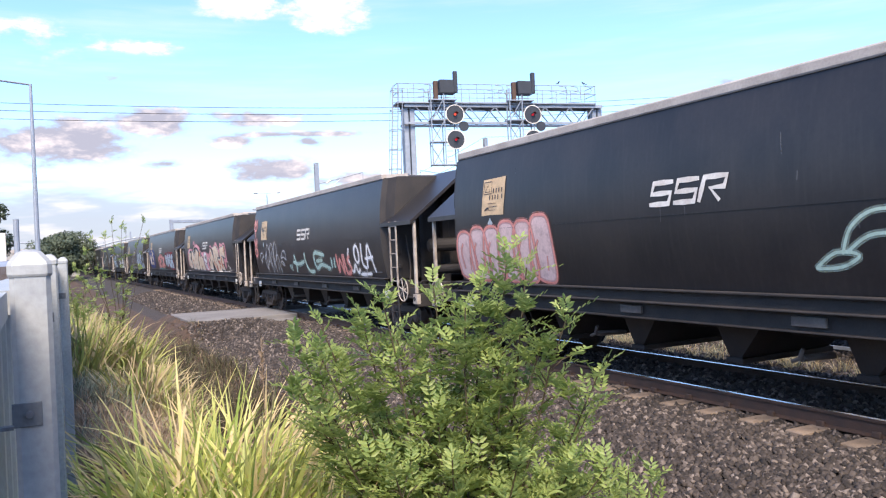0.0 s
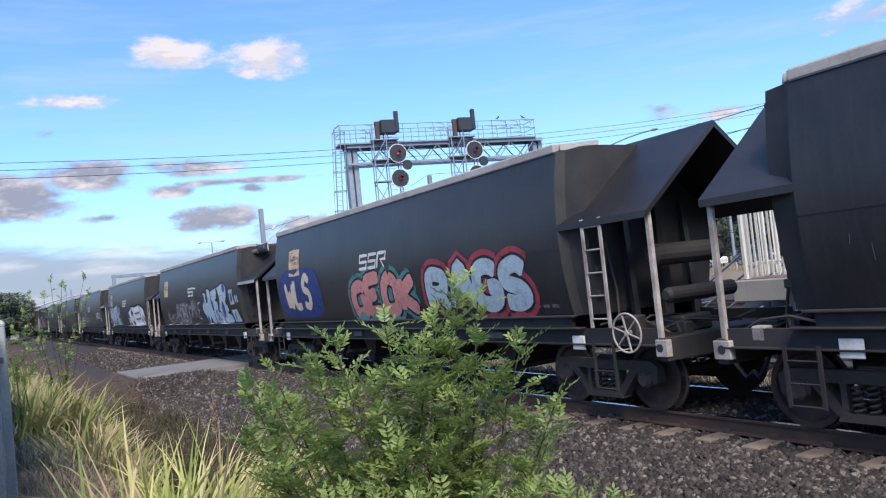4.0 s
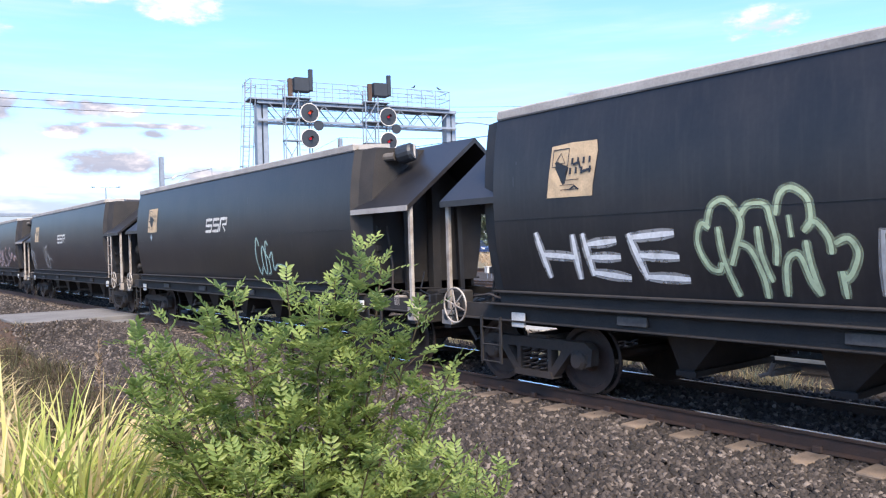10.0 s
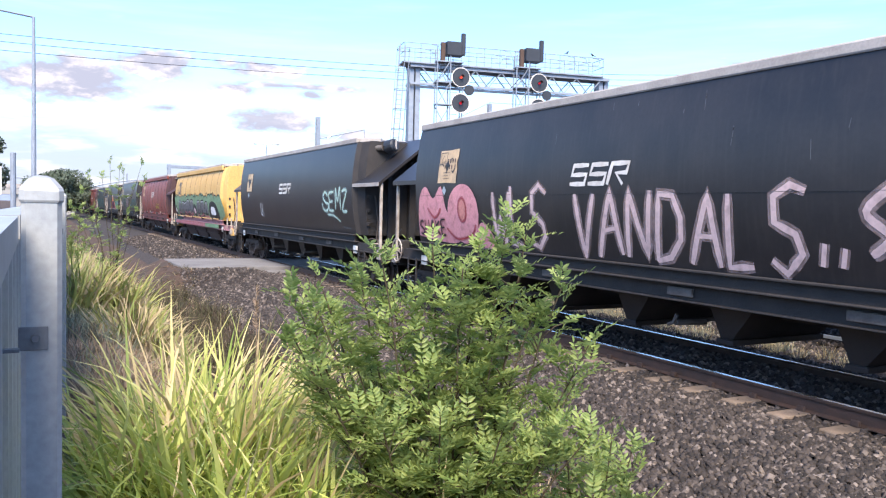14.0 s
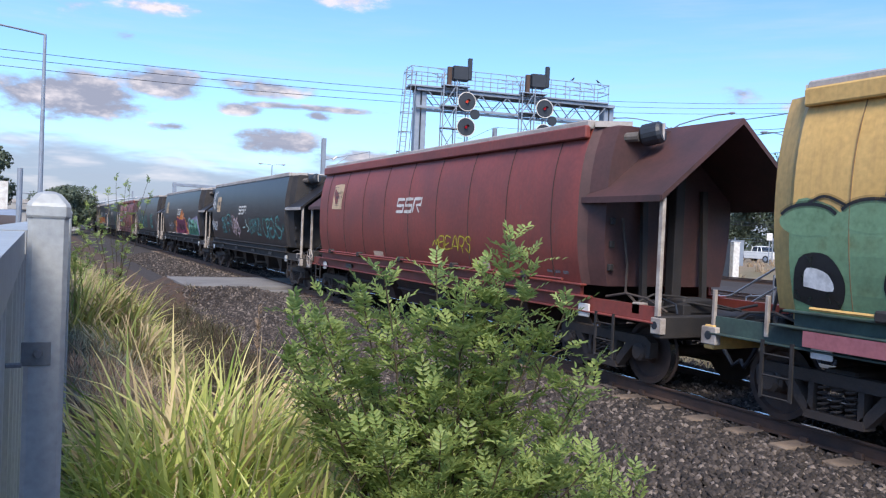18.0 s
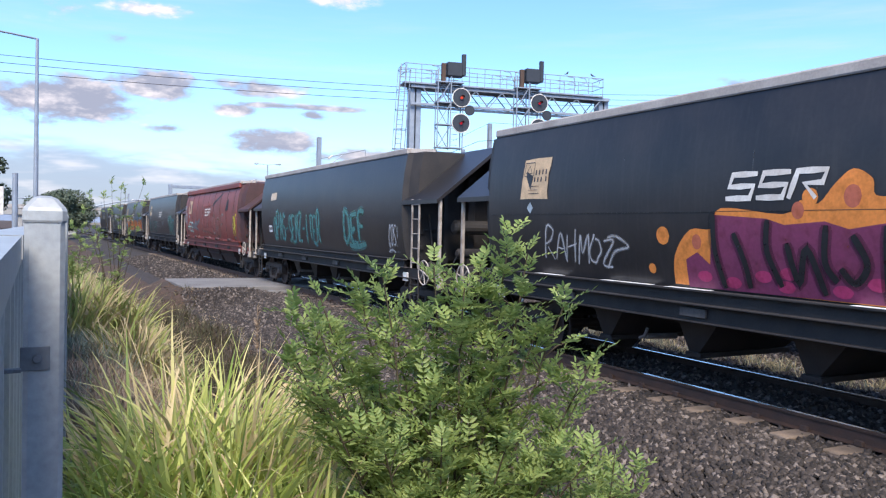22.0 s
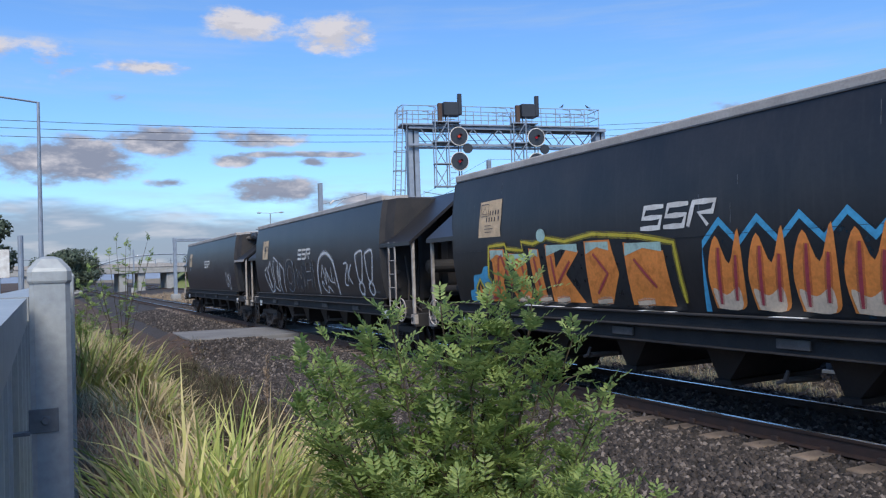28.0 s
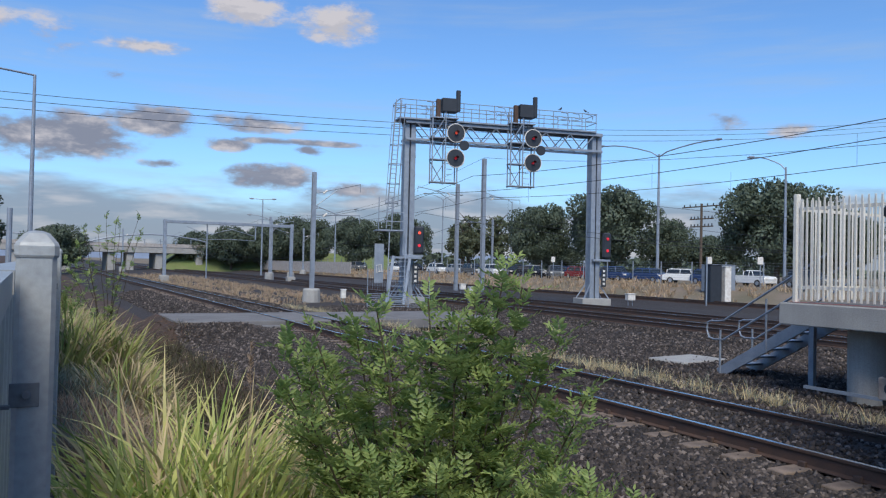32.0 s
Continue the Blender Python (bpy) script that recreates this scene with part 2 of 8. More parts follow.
RED = material("red_wagon_paint", (0.25, 0.052, 0.038), 0.5, dark=(0.14, 0.038, 0.032), scale=0.9, fine=14, amount=0.8, bump=0.05,
               streaks=0.35, tint=(0.13, 0.05, 0.042))
YELLOWSEAM = material("smoky_brown_seam", (0.19, 0.12, 0.055), 0.7, fine=20, bump=0.05)
YELLOW = material("yellow_wagon_paint", (0.60, 0.38, 0.13), 0.55, dark=(0.55, 0.33, 0.10), scale=1.0, fine=14, amount=0.6, bump=0.05,
                  streaks=0.35, tint=(0.33, 0.2, 0.08))
# canopy shade is put into this dark red, along with end-wall soot
REDSHADE = material("sooty_shaded_red_paint", (0.075, 0.032, 0.030), 0.6, dark=(0.04, 0.022, 0.021), scale=2, fine=20, amount=0.8, bump=0.05)
PINKSILL = material("pink_sprayed_sill", (0.40, 0.19, 0.20), 0.6, dark=(0.26, 0.13, 0.14), scale=2, fine=20, amount=0.8, bump=0.05)
DARKSILL = material("dark_green_sprayed_sill", (0.05, 0.085, 0.07), 0.6, dark=(0.02, 0.022, 0.026), scale=2, fine=20, amount=0.8, bump=0.05)
DULLPLATE = material("dull_tan_plate", (0.13, 0.115, 0.105), 0.7, dark=(0.07, 0.06, 0.055), scale=6, fine=40, amount=0.8, bump=0.1)
PALE = material("pale_grey_paint", (0.42, 0.385, 0.36), 0.6, dark=(0.26, 0.23, 0.21), scale=2.5, fine=30, amount=0.7, bump=0.1)
POSTWHITE = material("dull_white_post_paint", (0.45, 0.405, 0.36), 0.7, dark=(0.17, 0.13, 0.11), scale=3, fine=30, amount=0.9, bump=0.1)
WHITE = material("worn_white_paint", (0.72, 0.70, 0.66), 0.55, dark=(0.42, 0.36, 0.31), scale=5, fine=40, amount=0.6, bump=0.1)
CREAM = material("cream_label_plate", (0.60, 0.43, 0.26), 0.6, dark=(0.42, 0.30, 0.19), scale=6, fine=40, amount=0.7, bump=0.05)
RAIL = material("rusty_rail_side", (0.085, 0.048, 0.034), 0.75, dark=(0.045, 0.032, 0.028), scale=4, fine=60, amount=0.7, bump=0.2)
RAILTOP = material("polished_rail_head", (0.55, 0.56, 0.58), 0.22, metal=1.0, bump=0.02, amount=0.2)


def stone_mix(name, steps):
    """Crushed rock: each stone takes its own shade from dark to pale."""
    m = material(name, (0.1, 0.1, 0.1), 0.85, fine=45, bump=0.35)
    n, l = m.node_tree.nodes, m.node_tree.links
    ge = n.new("ShaderNodeNewGeometry")
    cr = n.new("ShaderNodeValToRGB")
    el_ = cr.color_ramp.elements
    for i, (p, c) in enumerate(steps):
        e = el_[i] if i < 2 else el_.new(p)
        e.position, e.color = p, (*c, 1)
    l.new(ge.outputs["Random Per Island"], cr.inputs[0])
    src = n["Principled BSDF"].inputs["Base Color"].links[0].from_node
    l.new(cr.outputs[0], src.inputs[0])
    return m


STONE = stone_mix("ballast_stone", ((0.0, (0.014, 0.011, 0.010)), (1.0, (0.20, 0.165, 0.145)), (0.5, (0.036, 0.028, 0.025)), (0.85, (0.080, 0.064, 0.056))))
SOIL = material("ballast_and_soil", (0.036, 0.029, 0.027), 0.95, dark=(0.028, 0.023, 0.022), scale=0.35, fine=22, amount=0.9, bump=0.8)
SLEEPER = material("weathered_sleeper", (0.22, 0.165, 0.125), 0.85, dark=(0.09, 0.07, 0.058), scale=5, fine=60, amount=0.8, bump=0.3, rand=0.15)
CONCRETE = material("grey_concrete", (0.36, 0.35, 0.33), 0.85, dark=(0.25, 0.24, 0.23), scale=1.2, fine=40, amount=0.7, bump=0.2, streaks=0.3)
ASPHALT = material("pale_asphalt", (0.19, 0.18, 0.175), 0.9, dark=(0.105, 0.10, 0.098), scale=1.0, fine=50, amount=0.7, bump=0.3)
STEEL = material("galvanised_steel", (0.29, 0.325, 0.38), 0.5, metal=0.3, dark=(0.20, 0.23, 0.275), scale=3, fine=40, amount=0.7, bump=0.05)
POSTGREY = material("grey_coated_post", (0.37, 0.38, 0.375), 0.42, metal=0.15, dark=(0.25, 0.26, 0.265), scale=5, fine=70, amount=0.6, bump=0.05, streaks=0.25)
BRACKET = material("dull_zinc_bracket", (0.17, 0.175, 0.18), 0.6, metal=0.3, dark=(0.10, 0.10, 0.105), scale=20, fine=90, bump=0.1)
DARKBOX = material("dark_signal_box", (0.02, 0.024, 0.032), 0.5, dark=(0.035, 0.04, 0.05), scale=3, fine=40)
FENCEWHITE = material("cream_palisade_paint", (0.70, 0.66, 0.58), 0.5, dark=(0.60, 0.56, 0.5), scale=3, fine=40, amount=0.5, bump=0.05, rand=0.08)
SIGRED = glow("red_signal_lens", (0.8, 0.02, 0.04), 0.22)
SIGORANGE = glow("orange_signal_lens", (1.0, 0.10, 0.05), 0.4)
WIRE = material("dark_wire", (0.03, 0.03, 0.035), 0.6, bump=0)
BARK = material("grey_brown_bark", (0.10, 0.075, 0.055), 0.9, dark=(0.06, 0.045, 0.035), scale=8, fine=60, bump=0.4)

# ---------------------------------------------------------------- mesh helpers
class Mesh:
    """Vertices and faces gathered for one object."""

    def __init__(self):
        self.v, self.f, self.m = [], [], []

    def add(self, verts, faces, mat=0):
        o = len(self.v)
        self.v += [tuple(p) for p in verts]
        self.f += [tuple(i + o for i in q) for q in faces]
        self.m += [mat] * len(faces)
        return self

    def box(self, x0, y0, z0, x1, y1, z1, b=0.0, mat=0):
        """A box, its long edges chamfered by b."""
        if b <= 0:
            v = [(x, y, z) for z in (z0, z1) for x, y in ((x0, y0), (x1, y0), (x1, y1), (x0, y1))]
            return self.add(v, [(3, 2, 1, 0), (4, 5, 6, 7), (0, 1, 5, 4), (1, 2, 6, 5), (2, 3, 7, 6), (3, 0, 4, 7)], mat)
        b = min(b, (x1 - x0) * .45, (y1 - y0) * .45, (z1 - z0) * .45)
        ring = lambda e, z: [(x0 + b + e, y0 + e, z), (x1 - b - e, y0 + e, z), (x1 - e, y0 + b + e, z), (x1 - e, y1 - b - e, z),
                             (x1 - b - e, y1 - e, z), (x0 + b + e, y1 - e, z), (x0 + e, y1 - b - e, z), (x0 + e, y0 + b + e, z)]
        return self.loft([ring(b * .6, z0), ring(0, z0 + b), ring(0, z1 - b), ring(b * .6, z1)], mat)

    def loft(self, rings, mat=0, caps=True, closed=True):
        n = len(rings[0])
        v = [p for r in rings for p in r]
        f = []
        for k in range(len(rings) - 1):
            for i in range(n if closed else n - 1):
                j = (i + 1) % n
                f.append((k * n + i, k * n + j, (k + 1) * n + j, (k + 1) * n + i))
        if caps:
            f.append(tuple(range(n - 1, -1, -1)))
            f.append(tuple((len(rings) - 1) * n + i for i in range(n)))
        return self.add(v, f, mat)

    def tube(self, pts, r, n=8, mat=0, caps=True):
        """A round bar along a line of points; r may be a list."""
        pts = [Vector(p) for p in pts]
        rs = r if isinstance(r, (list, tuple)) else [r] * len(pts)
        rings = []
        for i, p in enumerate(pts):
            d = (pts[min(i + 1, len(pts) - 1)] - pts[max(i - 1, 0)]).normalized()
            a = d.cross(Vector((0, 0, 1)) if abs(d.z) < 0.9 else Vector((1, 0, 0))).normalized()
            c = d.cross(a)
            rings.append([p + rs[i] * (math.cos(2 * math.pi * k / n) * a + math.sin(2 * math.pi * k / n) * c) for k in range(n)])
        return self.loft(rings, mat, caps)

    def bar(self, p, q, w, h=None, mat=0):
        """A square bar from p to q."""
        p, q, h = Vector(p), Vector(q), h or w
        d = (q - p).normalized()
        a = d.cross(Vector((0, 0, 1)) if abs(d.z) < 0.95 else Vector((1, 0, 0))).normalized()
        c = d.cross(a)
        ring = lambda o: [o + a * s * w / 2 + c * t * h / 2 for s, t in ((-1, -1), (1, -1), (1, 1), (-1, 1))]
        return self.loft([ring(p), ring(q)], mat)

    def prism(self, poly, axis, a, b, mat=0):
        """A flat outline pushed from a to b along an axis (0 x, 1 y, 2 z)."""
        def put(p, w):
            q = list(p)
            q.insert(axis, w)
            return tuple(q)
        return self.loft([[put(p, a) for p in poly], [put(p, b) for p in poly]], mat)

    def torus(self, c, R, r, axis=0, n=24, k=6, mat=0):
        c, rings = Vector(c), []
        for i in range(n + 1):
            t = 2 * math.pi * i / n
            ring = []
            for j in range(k):
                s = 2 * math.pi * j / k
                p = [(R + r * math.cos(s)) * math.cos(t), (R + r * math.cos(s)) * math.sin(t)]
                p.insert(axis, r * math.sin(s))
                ring.append(c + Vector(p))
            rings.append(ring)
        return self.loft(rings, mat, caps=False)

    def make(self, name, mats, smooth=False):
        me = bpy.data.meshes.new(name)
        me.from_pydata(self.v, [], self.f)
        for m in (mats if isinstance(mats, (list, tuple)) else [mats]):
            me.materials.append(m)
        if any(self.m):
            me.polygons.foreach_set("material_index", self.m)
        if smooth:
            me.polygons.foreach_set("use_smooth", [True] * len(me.polygons))
        bm = bmesh.new()
        bm.from_mesh(me)
        bmesh.ops.recalc_face_normals(bm, faces=bm.faces)
        bm.to_mesh(me)
        bm.free()
        return me


def part(name, mesh, mats, parent, label="", smooth=False):
    me = mesh.make(name, mats, smooth) if isinstance(mesh, Mesh) else mesh
    ob = new(name, me)
    ob.parent = parent
    return tagged(ob, label)


def thing(name, label, category, m=None, group="", kind=""):
    ob = new(name)
    ob.empty_display_size = 0.2
    if m is not None:
        ob.matrix_basis = m
    return tagged(ob, label, category, group, kind)


def solid(name, mesh, mats, label, category="", group="", kind="", m=None, smooth=False):
    ob = new(name, mesh.make(name, mats, smooth))
    if m is not None:
        ob.matrix_basis = m
    return tagged(ob, label, category, group, kind)


def quick(name, V, F, mats, mi=None, smooth=False):
    """A large mesh straight from arrays of triangles or quads."""
    me = bpy.data.meshes.new(name)
    V, F = np.asarray(V, np.float32), np.asarray(F, np.int32)
    k = F.shape[1]
    me.vertices.add(len(V))
    me.vertices.foreach_set("co", V.ravel())
    me.loops.add(F.size)
    me.loops.foreach_set("vertex_index", F.ravel())
    me.polygons.add(len(F))
    me.polygons.foreach_set("loop_start", np.arange(0, F.size, k, dtype=np.int32))
    if mi is not None:
        me.polygons.foreach_set("material_index", np.asarray(mi, np.int32))
    if smooth:
        me.polygons.foreach_set("use_smooth", np.ones(len(F), bool))
    for m in (mats if isinstance(mats, (list, tuple)) else [mats]):
        me.materials.append(m)
    me.update(calc_edges=True)
    me.validate()
    return me

# ---------------------------------------------------------------- ground
TRACK = 8.835
OTHER = (22.4, 26.9, 40.0)


def smooth(a, b, x):
    t = np.clip((x - a) / (b - a), 0, 1)
    return t * t * (3 - 2 * t)


def ground_z(x, y):
    """Height of the ground: a bank under the fence, a drain beside the line, ballast beds under the tracks."""
    x, y = np.asarray(x, float), np.asarray(y, float)
    z = -0.62 + 0 * x
    z = z + 1.02 * smooth(2.7, 0.3, x)
    z = z - 0.12 * np.exp(-((x - 3.4) / 0.6) ** 2)
    bed = smooth(4.6, 7.0, x) * smooth(13.2, 11.2, x)
    z = z + 0.38 * bed + 0.24 * smooth(11.5, 15, x)
    z = z + 0.12 * smooth(8.0, 8.2, x) * smooth(10.9, 10.4, x)
    z = z + (-.06 - z) * smooth(3.0, 4.4, x) * smooth(7.2, 6.2, x) * smooth(25.0, 27.0, y) * smooth(34.0, 31.8, y)
    for c in OTHER:
        z = z + 0.18 * smooth(c - 2.9, c - 1.7, x) * smooth(c + 2.9, c + 1.7, x)
    z = z + 1.0 * smooth(42.5, 52, x)
    z = z + 0.03 * np.sin(x * 5.1 + 1.7 * np.sin(y * 2.3)) * np.sin(y * 4.3 + x) * smooth(5.2, 4.2, x) * smooth(.2, 1.0, x)
    z = z + 0.035 * np.sin(x * 1.3 + 0.7 * np.sin(y * .31)) * np.sin(y * 0.9 + 1.1) * (1 - bed) * smooth(60, 10, abs(x))
    return z


def ground_sheet():
    xs = np.concatenate([[-3000, -900, -300, -120, -60, -30, -15, -8, -5], np.arange(-4, 16, 0.2), np.arange(16, 60, 0.6), [66, 80, 110, 160, 300, 900, 3000]])
    ys = np.concatenate([[-3000, -600, -150, -60, -25, -12, -6], np.arange(-4, 40, 0.3), np.arange(40, 120, 2.5), [130, 150, 180, 220, 300, 450, 900, 3000]])
    X, Y = np.meshgrid(xs, ys)
    Z = ground_z(X, Y)
    nx, ny = len(xs), len(ys)
    i = np.arange(nx * ny).reshape(ny, nx)
    F = np.stack([i[:-1, :-1], i[:-1, 1:], i[1:, 1:], i[1:, :-1]], -1).reshape(-1, 4)
    cx = X[:-1, :-1].ravel() + 0.1
    mi = np.where(cx < 4.4, 1, np.where(cx > 41, 2, 0))
    red = material("reddish_bank_soil", (0.080, 0.046, 0.030), 0.95, dark=(0.034, 0.025, 0.018), scale=1.6, fine=26, amount=0.9, bump=0.8)
    dry = material("dry_verge_earth", (0.21, 0.16, 0.115), 0.95, dark=(0.13, 0.115, 0.07), scale=0.25, fine=12, amount=0.9, bump=0.6)
    me = quick("ground", np.stack([X.ravel(), Y.ravel(), Z.ravel()], -1), F, [SOIL, red, dry], mi, smooth=True)
    return tagged(new("ground", me), "dark ballast and reddish soil of the rail corridor", "ground", kind="structure")


ground_sheet()


def track(cx, y0, y1, name):
    """Two rails with foot, web and polished head, and a bed of sleepers."""
    ob = thing(name, "straight railway track on ballast with rusty rails and bright heads", "track", pose(cx, 0, 0), kind="structure")
    prof = [(-.07, -.16), (.07, -.16), (.07, -.15), (.012, -.135), (.012, -.035), (.036, -.026), (.036, -.004), (.03, 0), (-.03, 0), (-.036, -.004),
            (-.036, -.026), (-.012, -.035), (-.012, -.135), (-.07, -.15)]
    for s in (-1, 1):
        m = Mesh().prism([(x + s * .835, z * 1.2) for x, z in prof], 1, y0, y1)
        m.box(s * .835 - .031, y0, 0.0, s * .835 + .031, y1, 0.003, mat=1)
        part("rail", m, [RAIL, RAILTOP], ob)
    return ob


line = track(TRACK, -40, 330, "track_1")
far_lines = [track(c, -40, 300, "track_%d" % (k + 2)) for k, c in enumerate(OTHER)]

# ---------------------------------------------------------------- the grain train
FRONT, REAR, CENTRE, PITCH = 6.0, 6.52, 6.62, 16.4   # panel edges from the wagon's middle, middle from the trailing edge mark


def side_x(z):
    return 1.475 - ((z - 2.62) / 1.22) ** 2 * 0.15


def side_red(z):
    return 1.50 - abs((z - 2.45) / 1.3) ** 2.6 * 0.22


def wagon(kind, turned):
    """A grain hopper wagon. Its local y runs along the line; turned sets which end has the hand brake."""
    paint = {"black": BLACK, "red": RED, "yellow": YELLOW}[kind]
    side = side_x if kind == "black" else side_red
    words = {"black": "black bogie grain hopper wagon with sprayed sides and pale roof edge",
             "red": "faded red bogie grain hopper wagon with seamed rounded sides",
             "yellow": "yellow bogie grain hopper wagon with a large sprayed mural"}[kind]
    edge = {-1: FRONT, 1: REAR}
    w = thing("hopper_wagon", words, "wagon", group="wagons of the grain train")
    # hopper body
    zs = [1.36 + (3.79 - 1.36) * i / 12 for i in range(13)]
    m = Mesh()
    rings = []
    for y, k, lift in ((-FRONT - .42, .86, .35), (-FRONT - .12, .93, .1), (-FRONT, 1, 0), (REAR, 1, 0), (REAR + .12, .93, .1), (REAR + .42, .86, .35)):
        left = [(-side(z) * k, y - (0 if k == 1 else math.copysign(.30 * (1 - k) * (1 - smooth(1.4, 2.6, z)), y)), z) for z in zs]
        top = [(-1.05 * k, y, 3.88 - lift * .2), (1.05 * k, y, 3.88 - lift * .2)]
        rings.append([(x, yy, z) for x, yy, z in left] + top + [(-x, yy, z) for x, yy, z in reversed(left)])
    m.loft(rings)
    for i in range(len(m.f)):
        m.m[i] = 0 if 2 * len(rings[0]) <= i < 3 * len(rings[0]) else 1
    # red end walls: soot and shade in the colour; black ones as the underframe
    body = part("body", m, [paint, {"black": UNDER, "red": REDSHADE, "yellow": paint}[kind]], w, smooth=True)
    body.data.set_sharp_from_angle(angle=radians(14))
    if kind == "black":
        seam = Mesh()
        seam.bar((-side(2.36) - .002, -FRONT, 2.36), (-side(2.36) - .002, REAR, 2.36), .012, .006)
        part("weld_seam", seam, paint, body)
    else:
        for j in range(9):
            y = -FRONT + 12.52 * (j + .5) / 9
            r = Mesh()
            pts = [(-side(z) - .004, y + .01 * math.sin(z * 3), z) for z in zs]
            r.tube(pts, .007, 5)
            part("panel_seam", r, UNDER if kind == "red" else YELLOWSEAM, body)
    # pale coaming along the roof edge
    m = Mesh()
    for s in (-1, 1):
        m.box(s * 1.25 - .12, -FRONT, 3.77, s * 1.25 + .12, REAR, 3.905, .02)
        for e in (-1, 1):
            m.bar((s * 1.25, e * edge[e], 3.84), (s * .80, e * (edge[e] + .34), 3.84), .18, .09)
    part("roof_coaming", m, PALE, w, "pale grey roof edge")
    if kind != "black":
        m = Mesh()
        for s in (-1, 1):
            m.box(s * 1.37 - .05, -FRONT, 3.62, s * 1.37 + .05, REAR, 3.82, .02)
        part("cantrail", m, paint, w)
    if kind != "black":
        part("side_rod", Mesh().tube([(-1.52, -FRONT + .3, 1.42), (-1.52, REAR - .3, 1.42)], .022, 6), paint, w)
        for y in (-4.6, -2.0, .6, 3.2, 5.4):
            part("rod_clamp", Mesh().box(-1.56, y - .08, 1.36, -1.42, y + .08, 1.48, .02), UNDER, w)
    # lids on the roof
    for j in range(3):
        part("roof_hatch", Mesh().box(-.7, -4.9 + j * 3.5, 3.94, .7, -1.9 + j * 3.5, 4.0, .03), PALE, w)
    # sill with its two ledges
    for s in (-1, 1):
        pm = paint if kind == "red" else UNDER
        # the yellow wagon's sill is sprayed pink, then dark green towards its rear
        for y0, y1, sm in ((-7.7, 4.4, PINKSILL), (4.4, 7.7, DARKSILL)) if kind == "yellow" else ((-7.7, 7.7, pm),):
            part("upper_ledge", Mesh().box(s * 1.40 - .06, max(y0, -FRONT - .1), 1.345, s * 1.40 + .06, min(y1, REAR + .1), 1.375, .008), sm, w)
            part("sill_web", Mesh().box(s * 1.35 - .03, max(y0, -FRONT), 1.2, s * 1.35 + .03, min(y1, REAR), 1.345), sm, w)
            part("lower_ledge", Mesh().box(s * 1.41 - .08, max(y0, -FRONT - .25), 1.175, s * 1.41 + .08, min(y1, REAR + .25), 1.20, .008), sm, w)
            part("sill", Mesh().box(s * 1.33 - .03, y0, 0.97, s * 1.33 + .03, y1, 1.175), sm, w)
            part("sill_flange", Mesh().box(s * 1.37 - .07, y0, 0.95, s * 1.37 + .07, y1, 0.972, .006), sm, w)
        for y in (-4.0, -1.4, 1.5, 4.2):
            part("sill_plate", Mesh().box(s * 1.385 - .02, y - .22, 1.02, s * 1.385 + .02, y + .22, 1.13, .005), DULLPLATE, w, "small dull tan plate")
    m = Mesh().box(-.28, -7.7, .74, .28, 7.7, 1.0, .03)
    m.box(-1.3, -4.8, .98, 1.3, 4.8, 1.36)
    part("centre_sill", m, UNDER, w)
    if kind == "black":
        for j in range(5):
            y = -3.7 + j * 1.85
            m = Mesh()
            m.loft([[(-1.0, y - .46, .98), (1.0, y - .46, .98), (1.0, y + .34, .98), (-1.0, y + .34, .98)],
                    [(-.84, y + .06, .46), (.84, y + .06, .46), (.84, y + .24, .46), (-.84, y + .24, .46)]])
            m.box(-.88, y, .40, .88, y + .28, .47, .01)
            ch = part("discharge_chute", m, UNDER, w)
            if j % 2:
                g = Mesh().tube([(-1.15, y + .75, .62), (-.6, y + .75, .60)], .04, 8)
                g.tube([(-1.18, y + .70, .74), (-1.18, y + .76, .62), (-1.18, y + .86, .58)], .025, 6)
                part("gate_crank", g, DULLPLATE, ch)
    else:
        for j, y in enumerate((-3.0, 0, 3.0)):
            m = Mesh()
            m.loft([[(-1.3, y - 1.38, .98), (1.3, y - 1.38, .98), (1.3, y + 1.38, .98), (-1.3, y + 1.38, .98)],
                    [(-1.02, y - 1.2, .40), (1.02, y - 1.2, .40), (1.02, y + 1.2, .40), (-1.02, y + 1.2, .40)]])
            m.bar((-1.2, y - 1.3, .72), (-1.2, y + 1.3, .72), .05, .05)
            part("discharge_chute", m, CHUTERED, w)
    # ends
    for e in (-1, 1):
        brake = (e < 0) != turned
        m = Mesh().box(-1.33, min(e * 6.2, e * 7.72), .96, 1.33, max(e * 6.2, e * 7.72), 1.02)
        part("end_platform", m, UNDER, w)
        m = Mesh().box(-1.40, min(e * 7.66, e * 7.82), .76, 1.40, max(e * 7.66, e * 7.82), 1.06, .015)
        hs = part("headstock", m, paint if kind == "yellow" else UNDER, w)
        for s in (-1, 1):
            c = Mesh().box(s * 1.38 - .05, min(e * 7.60, e * 7.84), .82, s * 1.38 + .05, max(e * 7.64, e * 7.84), 1.04, .01)
            c.tube([(s * 1.425, e * 7.72, .935), (s * 1.435, e * 7.72, .935)], .055, 12, mat=1)
            part("lifting_pocket", c, [POSTWHITE, DARKBOX], hs, "white lifting pocket")
            if kind == "yellow":
                for yy in (6.9, 7.70):
                    part("rail_post", Mesh().box(s * 1.36 - .025, e * yy - .025, 1.02, s * 1.36 + .025, e * yy + .025, 1.50, .008), POSTWHITE, w, "short dull white post")
                continue
            p = Mesh().box(s * 1.36 - .03, e * 7.70 - .038, 1.02, s * 1.36 + .03, e * 7.70 + .038, 2.70, .008)
            part("canopy_post", p, POSTWHITE, w, "worn dull white post")
